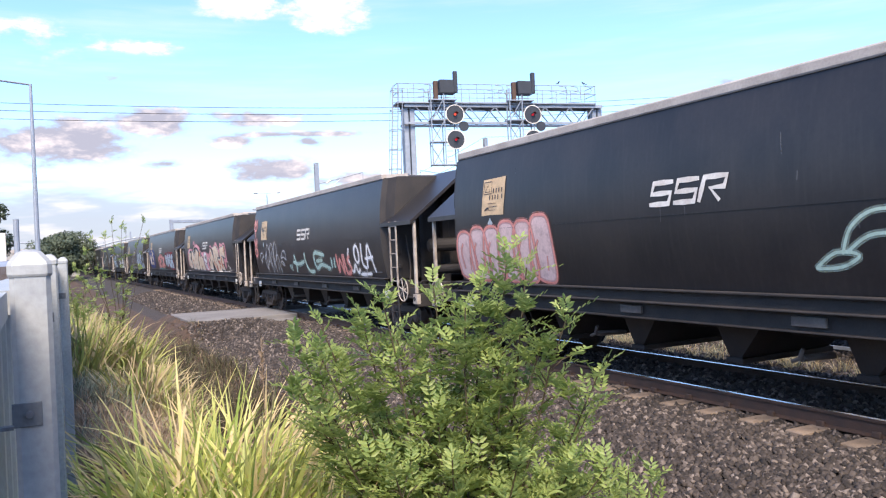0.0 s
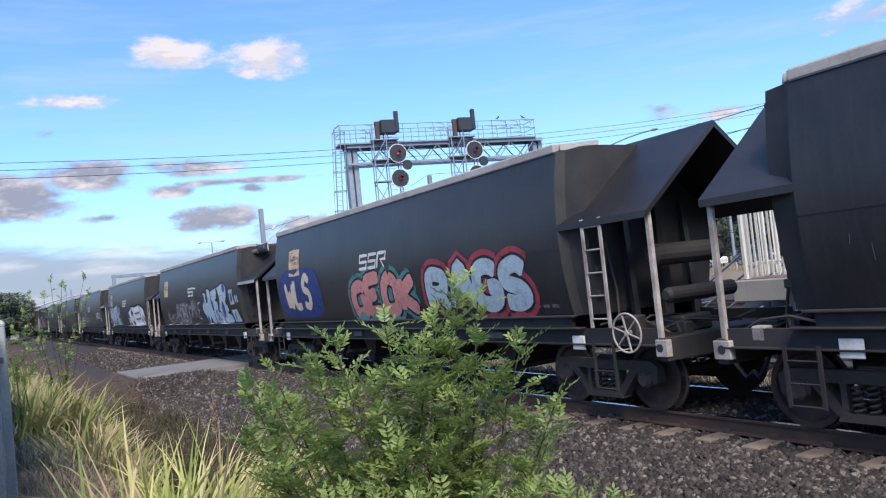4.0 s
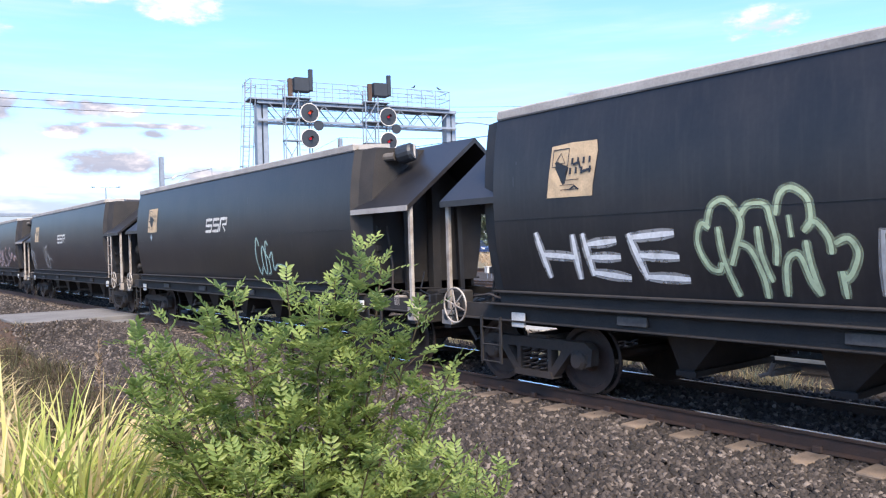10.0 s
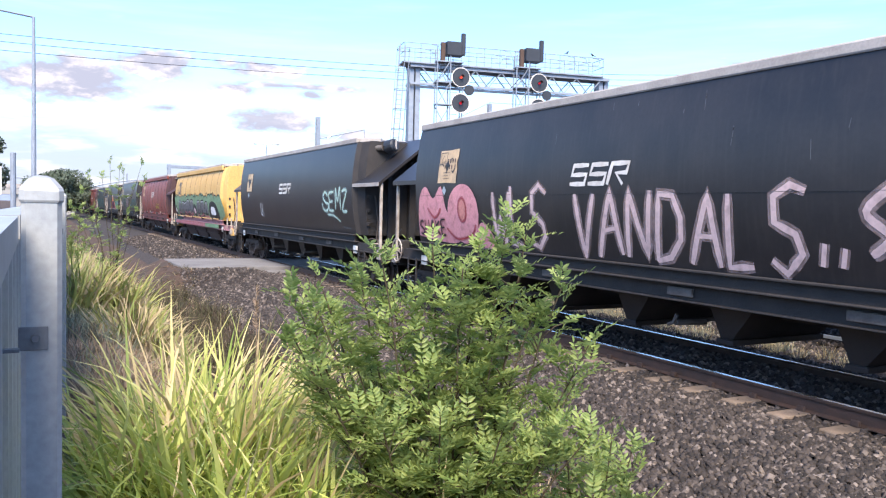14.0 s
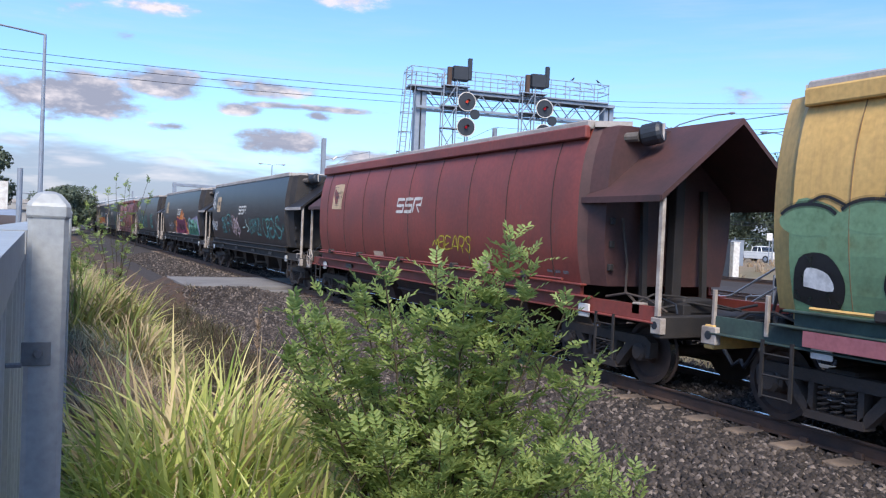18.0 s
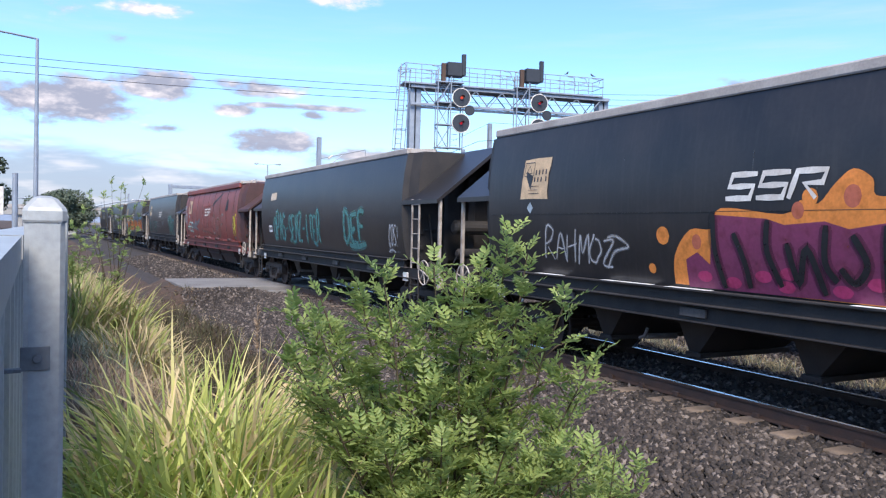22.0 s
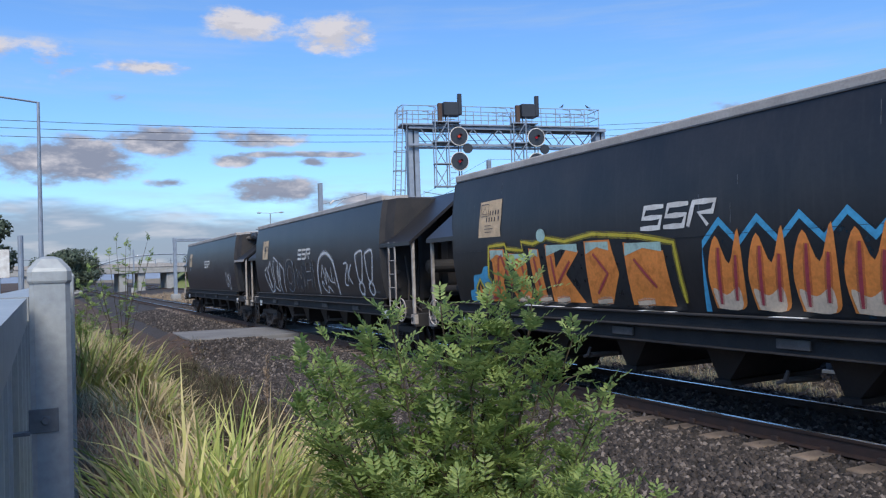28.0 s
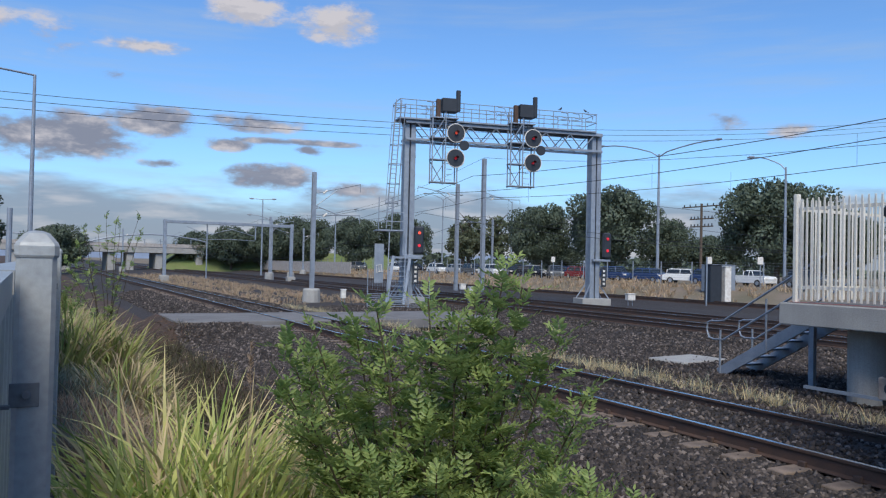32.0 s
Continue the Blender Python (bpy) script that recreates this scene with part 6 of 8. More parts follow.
# ---------------------------------------------------------------- far things
br = thing("road_bridge", "pale concrete road bridge with arched steel rail over the tracks", "bridge", pose(11, 168, 0, 0, 0, 4))
part("deck", Mesh().box(-70, -2, 3.1, 40, 6, 4.3, .05), CONCRETE, br)
part("parapet", Mesh().box(-70, -2.1, 4.3, 40, -1.8, 5.0), PALE, br)
for x in (-14, -5, 3, 6.5, 12, 20):
    part("pier", Mesh().box(x - .7, -1.5, -.6, x + .7, 5, 3.1, .1), CONCRETE, br)
arch = Mesh().tube([(x, -2.2, 4.8 + 2.0 * max(0, 1 - ((x - 11) / 13) ** 2)) for x in range(-10, 33, 2)], .16, 6)
arch.tube([(x, -2.2, 4.8 + 1.4 * max(0, 1 - ((x + 14) / 12) ** 2)) for x in range(-28, 0, 2)], .14, 6)
part("arched_rail", arch, STEEL, br, "blue-grey arched rail")
for x in range(-30, 34, 3):
    part("rail_post", Mesh().bar((x, -2.2, 4.8), (x, -2.2, 5.9), .12), STEEL, br)
part("abutment", Mesh().box(20, 0, -.5, 42, 7, 3.2), CONCRETE, br)
emb = Mesh()
emb.loft([[(22, 166, -1), (75, 160, -1), (75, 190, -1), (22, 190, -1)], [(29, 172, 4.2), (75, 170, 4.0), (75, 182, 4.0), (29, 182, 4.2)]])
solid("embankment", emb, material("grassy_embankment", (0.12, 0.16, 0.05), 0.95, dark=(0.18, 0.16, 0.08), scale=.3, fine=6), "green grassy embankment beside the bridge", "embankment", kind="structure")
# distance haze is put into the hills' blue-grey colour
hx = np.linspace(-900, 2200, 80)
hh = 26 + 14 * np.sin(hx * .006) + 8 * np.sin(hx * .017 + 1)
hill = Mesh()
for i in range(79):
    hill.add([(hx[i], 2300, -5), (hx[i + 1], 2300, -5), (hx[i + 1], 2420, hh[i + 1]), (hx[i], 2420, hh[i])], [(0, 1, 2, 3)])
solid("distant_hills", hill, material("haze_tinted_hill", (0.20, 0.24, 0.32), 1.0, dark=(0.16, 0.2, 0.25), scale=.004, fine=.02), "low hills on the horizon with blue haze in their colour", "hills", kind="structure")

# beyond the fence on the viewer's side
lo = pose(-8.0, 62, gz(-8, 62), 0, 0, 80)
trk = thing("white_truck", "small white truck on the road behind the fence", "truck", lo)
part("cab", Mesh().box(-1.0, -.95, .5, .9, .95, 2.2, .15), mats_["white"], trk)
part("cab_window", Mesh().box(-1.03, -.8, 1.35, -.2, .8, 2.0, .1), GLASS, trk)
part("tray", Mesh().box(.95, -1.05, .8, 4.2, 1.05, 2.5, .04), mats_["white"], trk)
for x in (-.2, 3.2):
    for s in (-1, 1):
        part("wheel", Mesh().tube([(x, s * .75, .4), (x, s * 1.0, .4)], .4, 16), TYRE, trk)
bl = copy_thing(cars[("blue", 0)], pose(-3.3, 12.5, 0.25, 0, 0, 96))
tagged(bl, "parked blue car just behind the fence", "car")
o = thing("road_sign", "white rectangular sign on a post", "sign", pose(-1.9, 45, .3, 0, 0, 5))
part("post", Mesh().tube([(0, 0, 0), (0, 0, 3.3)], .05, 8), STEEL, o)
part("plate", Mesh().box(-.45, -.06, 2.0, .45, -.03, 3.4, .02), WHITE, o)

# ---------------------------------------------------------------- paint on the wagon sides
GLYPH = {
    "A": "0,0 .45,1 .9,0/.18,.4 .72,.4", "B": "0,0 0,1 .6,.95 .7,.75 .55,.55 0,.5/.55,.55 .8,.35 .65,.05 0,0", "C": ".8,.85 .5,1 .15,.85 0,.5 .15,.12 .5,0 .8,.15",
    "D": "0,0 0,1 .5,.95 .8,.6 .75,.3 .45,.02 0,0", "E": ".8,1 0,.95 .05,.5 .6,.52/.05,.5 0,.02 .8,0", "F": ".8,1 0,.97 .03,0/.02,.52 .6,.55",
    "G": ".8,.85 .5,1 .12,.85 0,.5 .15,.1 .5,0 .8,.15 .8,.45 .5,.45", "H": "0,0 .03,1/.75,1 .8,0/.02,.5 .78,.52", "I": ".3,0 .3,1",
    "K": "0,0 0,1/.75,1 .05,.48 .8,0", "L": "0,1 .02,.03 .7,0", "M": "0,0 .08,1 .42,.4 .78,1 .88,0", "N": "0,0 .04,1 .75,0 .8,1",
    "O": ".4,1 .1,.85 0,.5 .12,.12 .42,0 .72,.14 .82,.5 .7,.86 .4,1", "P": "0,0 .02,1 .6,.96 .75,.75 .6,.5 .03,.46", "R": "0,0 .02,1 .6,.96 .72,.75 .55,.52 .03,.48/.35,.5 .8,0",
    "S": ".78,.88 .45,1 .1,.85 .12,.6 .65,.42 .75,.18 .45,0 .02,.1", "T": "0,.95 .85,1/.42,.97 .45,0", "V": "0,1 .4,0 .8,1", "W": "0,1 .22,0 .45,.6 .68,0 .9,1",
    "X": "0,0 .8,1/0,1 .8,0", "Z": "0,1 .8,.97 .05,.04 .85,0", "8": ".4,.52 .1,.75 .38,1 .68,.77 .4,.52 .05,.24 .4,0 .75,.25 .4,.52", "?": ".05,.8 .35,1 .7,.8 .6,.55 .35,.4 .35,.25/.33,.05 .38,0",
    "!": ".25,1 .3,.3/.3,.08 .32,0", ".": ".1,.08 .2,.0", "-": ".1,.45 .75,.5", "*": ".4,0 .45,1/.05,.7 .85,.72/.45,.6 .1,.05/.45,.6 .85,.02", '"': ".1,1 .15,.7/.4,1 .42,.7",
    "|": ".3,0 .34,1", "~": "0,.2 .2,.6 .5,.2 .8,.7 1,.4", "U": "0,1 .05,.2 .4,0 .75,.2 .8,1", "Q": ".4,.8 .1,.6 .1,.2 .4,0 .7,.2 .7,.6 .4,.8 .4,.3 .8,0", " ": ""}
PAINTS = (
    ("white", (.80, .79, .79), .95), ("thin_white", (.50, .50, .51), .72), ("pink", (.68, .30, .33), .95), ("crimson", (.36, .05, .07), .9), ("cream", (.66, .52, .38), 1.0), ("coral", (.62, .25, .22), .95),
    ("orange", (.75, .25, .05), .97), ("teal", (.10, .29, .28), .74), ("pale_blue", (.40, .49, .55), .97), ("navy", (.02, .04, .17), .97), ("mint", (.42, .58, .52), .9),
    ("yellow", (.60, .48, .05), .85), ("ink", (.012, .012, .014), 1.0), ("grey", (.11, .11, .12), .97), ("rose", (.36, .13, .15), .95), ("sky_blue", (.08, .36, .60), .95),
    ("hull", (.027, .027, .031), 1.0), ("leaf_green", (.16, .28, .16), .95), ("faded_red", (.27, .085, .075), .75), ("faded", (.27, .16, .13), .6), ("dull_grey", (.17, .18, .19), .7),
    ("chalk", (.60, .60, .61), .85), ("pale_pink", (.62, .46, .46), .97), ("royal_blue", (.035, .075, .26), .97), ("lilac", (.40, .36, .52), .9), ("plum", (.19, .035, .095), .97),
    ("hot_pink", (.50, .05, .16), .8), ("deep_green", (.045, .20, .13), .97), ("jade", (.20, .48, .33), .97), ("rust", (.48, .13, .075), .95), ("lime", (.50, .60, .40), .9))
SPRAY = {n: spray("sprayed_" + n, c, k) for n, c, k in PAINTS}
MIST = {n: spray("mist_of_" + n, c, .34) for n, c, k in PAINTS}


class Stroke(list):
    """A stroke that knows the place of its letter in the word."""
    ch = -1


def letters(text, u0, z0, u1, z1, seed=0, slant=.06, wob=.04):
    """Strokes of a word fitted into a box on the wagon side."""
    r = random.Random(seed * 77 + len(text))
    out, n = [], len(text)
    step = (u1 - u0) / n
    for i, ch in enumerate(text):
        dz, sc = r.uniform(-.05, .05) * (z1 - z0), r.uniform(.88, 1.08)
        for s in filter(None, GLYPH[ch].split("/")):
            pts = Stroke()
            pts.ch = i
            for p in s.split():
                a, b = (float(q) for q in p.split(","))
                a, b = a + r.uniform(-wob, wob), b + r.uniform(-wob, wob)
                pts.append((u0 + (i + a * .92) * step + slant * b * (z1 - z0), z0 + dz + b * (z1 - z0) * sc))
            out.append(pts)
    return out


def curve_through(pts, n=5):
    """A softly rounded line through the points."""
    if len(pts) < 3:
        return pts
    out = []
    for i in range(len(pts) - 1):
        p0, p1, p2, p3 = (Vector(pts[max(0, min(len(pts) - 1, i + k))]) for k in (-1, 0, 1, 2))
        for j in range(n):
            t = j / n
            q = .5 * (2 * p1 + (p2 - p0) * t + (2 * p0 - 5 * p1 + 4 * p2 - p3) * t * t + (3 * p1 - p0 - 3 * p2 + p3) * t ** 3)
            out.append((q.x, q.y))
    out.append(tuple(pts[-1]))
    return out


def on_side(k, u, z, off):
    f = side_x if KINDS.get(k, "black") == "black" else side_red
    return (-(float(f(min(max(z, 1.36), 3.84))) + off), CENTRE - u, z)


def ribbon(mesh, k, line_, w, off, mat=0):
    """A flat painted stroke that follows the side sheet."""
    dense = []
    for a, b in zip(line_[:-1], line_[1:]):
        d = math.hypot(b[0] - a[0], b[1] - a[1])
        m = max(1, int(d / .15))
        dense += [(a[0] + (b[0] - a[0]) * i / m, a[1] + (b[1] - a[1]) * i / m) for i in range(m)]
    dense.append(line_[-1])
    L, R = [], []
    for i, p in enumerate(dense):
        a, b = dense[max(0, i - 1)], dense[min(len(dense) - 1, i + 1)]
        d = Vector((b[0] - a[0], b[1] - a[1]))
        d = d.normalized() if d.length > 1e-6 else Vector((1, 0))
        h = w / 2 * (.7 if i in (0, len(dense) - 1) else 1)
        L.append(on_side(k, p[0] - d.y * h, p[1] + d.x * h, off))
        R.append(on_side(k, p[0] + d.y * h, p[1] - d.x * h, off))
    n = len(dense)
    mesh.add(L + R, [(i, i + 1, n + i + 1, n + i) for i in range(n - 1)], mat)


def tag(k, lines, color, w, layer=1, label="", round_=True, name="sprayed_letter"):
    """Painted strokes, one part a letter, each with a faint mist of overspray at its edges."""
    groups = {}
    for i, s in enumerate(lines):
        if len(s) > 1:
            key = s.ch if isinstance(s, Stroke) and s.ch >= 0 else 1000 + i
            groups.setdefault(key, []).append((i, s))
    first = None
    for key, strokes in groups.items():
        m = Mesh()
        for i, s in strokes:
            c = curve_through(s) if round_ else s
            ribbon(m, k, c, w, .003 + layer * .004 + i * .00008)
            if w < .13:
                ribbon(m, k, c, w * 1.9 + .015, .0012 + layer * .004 + i * .00008, 1)
        ob = part(name, m, [SPRAY[color], MIST[color]], by_number[k], label)
        first = first or ob
    return first


def word(k, text, u0, z0, u1, z1, color, w=.05, seed=0, layer=1, label="", round_=True, slant=.06):
    return tag(k, letters(text, u0, z0, u1, z1, seed, slant), color, w, layer, label or color.replace("_", " ") + " sprayed lettering", round_)


def piece(k, text, u0, z0, u1, z1, fill, edge, w=.24, halo="", seed=0, rim=.05, round_=True):
    """Fat filled letters with an outline and, if given, a halo."""
    s = letters(text, u0 + w / 2, z0 + w / 2, u1 - w / 2, z1 - w / 2, seed)
    if halo:
        tag(k, s, halo, w + rim * 2 + .20, 1, "", round_, "graffiti_halo")
    tag(k, s, edge, w + rim * 2, 2, "", round_, "graffiti_outline")
    tag(k, s, fill, w, 3, fill.replace("_", " ") + " filled graffiti letters", round_, "graffiti_fill")


def patch(k, pts, color, layer=1, round_=True, name="painted_patch"):
    """A filled painted shape, cut into bands so that it follows the curved side."""
    pts = curve_through(list(pts) + [pts[0]], 4)[:-1] if round_ else pts
    bm = bmesh.new()
    bm.faces.new([bm.verts.new((u, z, 0)) for u, z in pts])
    bmesh.ops.triangulate(bm, faces=bm.faces[:])
    zs = [p[1] for p in pts]
    z = math.floor(min(zs) / .2) * .2
    while z < max(zs):
        bmesh.ops.bisect_plane(bm, geom=bm.verts[:] + bm.edges[:] + bm.faces[:], plane_co=(0, z, 0), plane_no=(0, 1, 0))
        z += .2
    bm.verts.index_update()
    m = Mesh().add([on_side(k, v.co.x, v.co.y, .003 + layer * .004) for v in bm.verts], [tuple(v.index for v in f.verts) for f in bm.faces])
    bm.free()
    return part(name, m, SPRAY[color], by_number[k])


def ellipse(u, z, a, b, n=12):
    return [(u + a * math.cos(2 * math.pi * i / n), z + b * math.sin(2 * math.pi * i / n)) for i in range(n)]


def logo(k, color="white", broken=False):
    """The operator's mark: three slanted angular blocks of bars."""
    for j in range(3):
        m = Mesh()
        if broken and j == 2:
            ribbon(m, k, [(6.55, 2.79), (7.0, 2.76)], .05, .008)
        else:
            a = 5.68 + j * .45
            way = [(.36, 2.79), (0, 2.79), (0, 2.65), (.36, 2.65), (.36, 2.51), (0, 2.51)] if j < 2 else [(0, 2.49), (0, 2.79), (.36, 2.79), (.36, 2.655), (.14, 2.65), (.34, 2.49)]
            ribbon(m, k, [(a + u + (z - 2.50) * .38, z) for u, z in way], .074, .008)
        part("operator_mark", m, WHITE if color == "white" else SPRAY[color], by_number[k], "white angular operator letter")


def plate(k, dark=False):
    """A worn cream label: triangle sign, two rows of marks, torn edges, and a small diamond below."""
    r = random.Random(k)
    torn = [(1.97 - r.uniform(0, .05) + .06 * j / 5, 2.60 + .68 * j / 5) for j in range(6)]
    pts = [(1.16, 2.61), (1.5, 2.60 + r.uniform(-.01, .02))] + torn + [(1.6, 3.28 + r.uniform(-.02, .02)), (1.24, 3.27), (1.19 + r.uniform(0, .02), 2.9)]
    m = Mesh().add([on_side(k, u, z, .008) for u, z in pts], [tuple(range(len(pts)))])
    p = part("label_plate", m, CREAM if not dark else DULLPLATE, by_number[k], "worn cream label plate with dark marks")
    m = Mesh()
    if not dark:
        ribbon(m, k, [(1.26, 3.0), (1.53, 3.0), (1.55, 3.22), (1.28, 3.22), (1.26, 3.0)], .016, .012)
        ribbon(m, k, [(1.31, 3.04), (1.48, 3.04), (1.41, 3.17), (1.31, 3.04)], .016, .0125)
        for n_, u0, z in ((4, 1.57, 3.05), (4, 1.44, 2.93), (1, 1.86, 2.93)):
            for j in range(n_):
                u = u0 + j * .095
                ribbon(m, k, [(u + .035, z - .04), (u + .04, z + .04)], .05, .012)
    for z in (2.82, 2.76, 2.70):
        ribbon(m, k, [(1.4, z), (1.4 + r.uniform(.2, .35), z)], .012, .012)
    for i in range(int(r.choice((0, 0, 1, 3)))):
        u, z = r.uniform(1.2, 1.8), r.uniform(2.66, 3.12)
        ribbon(m, k, [(u, z), (u + r.uniform(.04, .12), z + r.uniform(-.04, .04)), (u + r.uniform(.12, .2), z + r.uniform(-.06, .06))], r.uniform(.02, .045), .014 + i * .0005)
    part("plate_marks", m, DARKBOX, p)
    if r.random() < .75:
        m = Mesh().add([on_side(k, u, z, .009) for u, z in ((1.46, 2.36), (1.55, 2.46), (1.46, 2.56), (1.37, 2.46))], [(0, 1, 2, 3)])
        part("placard", m, SPRAY["pale_blue"], by_number[k], "pale blue diamond placard")


by_number = dict(wagons)
for k in range(21):
    if k not in (11, 15):
        logo(k, broken=(k == 4))
    if k != 15:
        plate(k, k == 11)
    # scuffs and small stencilled data panels
    r = random.Random(k + 50)
    m = Mesh()
    for i in range(9):
        u, z = r.uniform(.5, 12.2), r.uniform(2.0, 3.7)
        ribbon(m, k, [(u, z), (u + r.uniform(-.02, .02), z - r.uniform(.04, .28))], r.uniform(.008, .018), .004)
    tagged(part("scuff_marks", m, SPRAY["dull_grey"], by_number[k]), kind="stuff")
    for i in range(3):
        m = Mesh()
        ribbon(m, k, [(11.75 + i * .22, 1.52), (11.9 + i * .22, 1.52)], .07, .006)
        part("stencil_mark", m, SPRAY["dull_grey"], by_number[k])

# leading wagon: pink bubble piece and a pale squiggle
for i in range(6):
    u, top = .42 + i * .52, 2.26 + .03 * i + (.04 if i % 2 else 0)
    lobe = [(u - .30, 1.5), (u - .34, 1.9), (u - .24, top), (u + .02, top + .09), (u + .26, top - .02), (u + .34, 1.85), (u + .28, 1.45), (u, 1.40)]
    patch(0, lobe, "pale_pink", 1 + i * .1, True, "graffiti_fill")
    tag(0, [lobe + lobe[:1]], "coral", .045, 2 + i * .1, "coral outlined bubble letters", True, "graffiti_outline")
    tag(0, [[(u - .12, 1.62), (u - .16, 1.95), (u - .06, 2.12)], [(u + .1, 1.6), (u + .14, 1.85)]], "coral", .03, 3)
tag(0, [[(8.48, 1.81), (8.6, 2.08), (8.83, 2.24), (9.1, 2.24), (9.2, 2.05)], [(8.52, 1.82), (8.8, 2.0), (9.15, 2.02)], [(8.14, 1.66), (8.4, 1.83), (8.67, 1.8), (8.46, 1.68), (8.14, 1.66)]], "mint", .035)
# second wagon
for i, ch in enumerate("MTWO"):
    word(1, ch, .16, 3.06 - i * .34, .62, 3.36 - i * .34, "coral", .09, i)
tag(1, [[(1.75, 1.75), (1.6, 1.55), (1.5, 1.8), (1.6, 2.05), (1.75, 2.05)], [(1.72, 1.36), (1.72, 2.1), (1.92, 2.42), (2.18, 2.2), (2.1, 1.9), (1.85, 1.75)], [(2.05, 1.85), (2.3, 1.6), (2.34, 1.36)], [(2.36, 1.6), (2.22, 2.1), (2.46, 2.46), (2.68, 2.2), (2.6, 1.75), (2.5, 1.5)],
        [(2.76, 1.36), (2.72, 2.1), (2.94, 2.5), (3.14, 2.3), (3.06, 1.95), (2.85, 1.8)], [(2.95, 1.9), (3.1, 2.05), (3.3, 1.9), (3.38, 1.37)], [(3.08, 1.4), (3.1, 1.8)], [(1.88, 1.65), (1.9, 2.0)], [(2.45, 1.9), (2.45, 2.2)]], "thin_white", .045)
tag(1, [[(.98, 1.75), (.82, 1.9), (.92, 2.1), (1.15, 2.12), (1.36, 2.02)], [(.98, 1.76), (1.12, 1.95), (1.36, 2.0)], [(3.56, 1.92), (3.85, 2.14), (4.1, 2.16), (4.2, 2.0), (4.15, 1.85)], [(3.56, 1.92), (3.9, 1.95), (4.16, 1.86)], [(3.48, 1.8), (3.7, 1.82), (3.93, 1.68), (3.7, 1.7), (3.48, 1.8)]], "thin_white", .04)
tag(1, [[(4.55, 1.55), (4.6, 1.7)], [(4.72, 1.5), (4.78, 1.72)], [(4.95, 1.8), (5.5, 1.72), (6.2, 1.8)], [(5.15, 2.02), (5.3, 1.75), (5.2, 1.45)], [(6.3, 2.08), (6.35, 1.75), (6.6, 1.5), (7.1, 1.5)]], "mint", .10)
tag(1, [[(8.2, 1.98), (7.3, 2.04), (7.35, 1.6), (7.9, 1.7), (8.6, 1.58)], [(7.4, 1.8), (8.0, 1.84)], [(8.75, 1.6), (8.8, 1.9)], [(9.0, 1.62), (9.05, 1.9)]], "mint", .10)
tag(1, [[(9.25, 2.0), (9.3, 1.5), (9.5, 1.85), (9.7, 1.45), (9.75, 2.0)], [(9.85, 2.0), (9.9, 1.48), (10.1, 1.5)], [(10.3, 1.95), (10.1, 1.8), (10.3, 1.6), (10.05, 1.42)]], "coral", .10)
tag(1, [[(10.3, 2.15), (10.2, 1.85), (10.4, 1.5), (10.65, 1.7), (10.75, 1.48), (10.95, 1.6)], ellipse(10.85, 1.98, .16, .22) + [(11.01, 1.98)], [(11.25, 2.25), (11.2, 1.75), (11.45, 1.6)], [(11.5, 1.6), (11.7, 2.2), (12.0, 1.5)], [(11.4, 1.85), (12.0, 1.9)], [(10.9, 1.44), (11.7, 1.47)]], "white", .075)
# third wagon: long cream and pink piece
patch(2, [(.96, 1.60), (1.12, 2.33), (1.63, 2.57), (2.82, 2.52), (2.93, 2.83), (3.24, 3.0), (3.51, 2.65), (3.85, 2.80), (4.8, 2.6), (5.16, 2.3), (5.5, 2.34), (6.34, 2.36), (6.9, 2.24), (7.05, 1.42), (2.4, 1.4)], "pink", 1, False, "graffiti_halo")
patch(2, [(6.9, 1.42), (6.9, 2.2), (7.4, 2.29), (7.52, 2.61), (7.85, 2.63), (8.09, 2.51), (8.77, 2.65), (8.87, 2.80), (9.17, 2.70), (9.63, 2.43), (9.77, 2.36), (9.91, 2.70), (10.42, 2.62), (10.58, 2.70), (10.86, 2.68), (11.08, 2.54), (11.2, 2.3), (11.18, 1.8), (10.92, 1.82), (10.85, 1.65), (10.71, 1.45), (10.6, 1.55), (10.46, 1.40)], "pink", 1.2, False, "graffiti_halo")
patch(2, [(1.08, 1.6), (1.34, 2.28), (1.92, 2.46), (2.71, 2.44), (3.08, 2.87), (3.4, 2.6), (3.9, 2.62), (4.6, 2.42), (4.82, 2.52), (5.31, 2.15), (5.62, 2.07), (5.8, 1.42), (2.35, 1.39)], "ink", 2, False, "graffiti_outline")
patch(2, [(6.84, 1.55), (6.86, 1.87), (7.12, 2.09), (7.46, 1.94), (7.51, 2.56), (7.94, 2.52), (8.23, 2.4), (8.86, 2.62), (9.42, 2.5), (9.6, 2.2), (9.72, 2.05), (9.89, 2.52), (10.41, 2.52), (10.61, 2.62), (10.9, 2.58), (11.02, 2.34), (10.96, 1.95), (10.55, 1.98), (10.58, 1.39), (6.9, 1.39)], "ink", 2, False, "graffiti_outline")
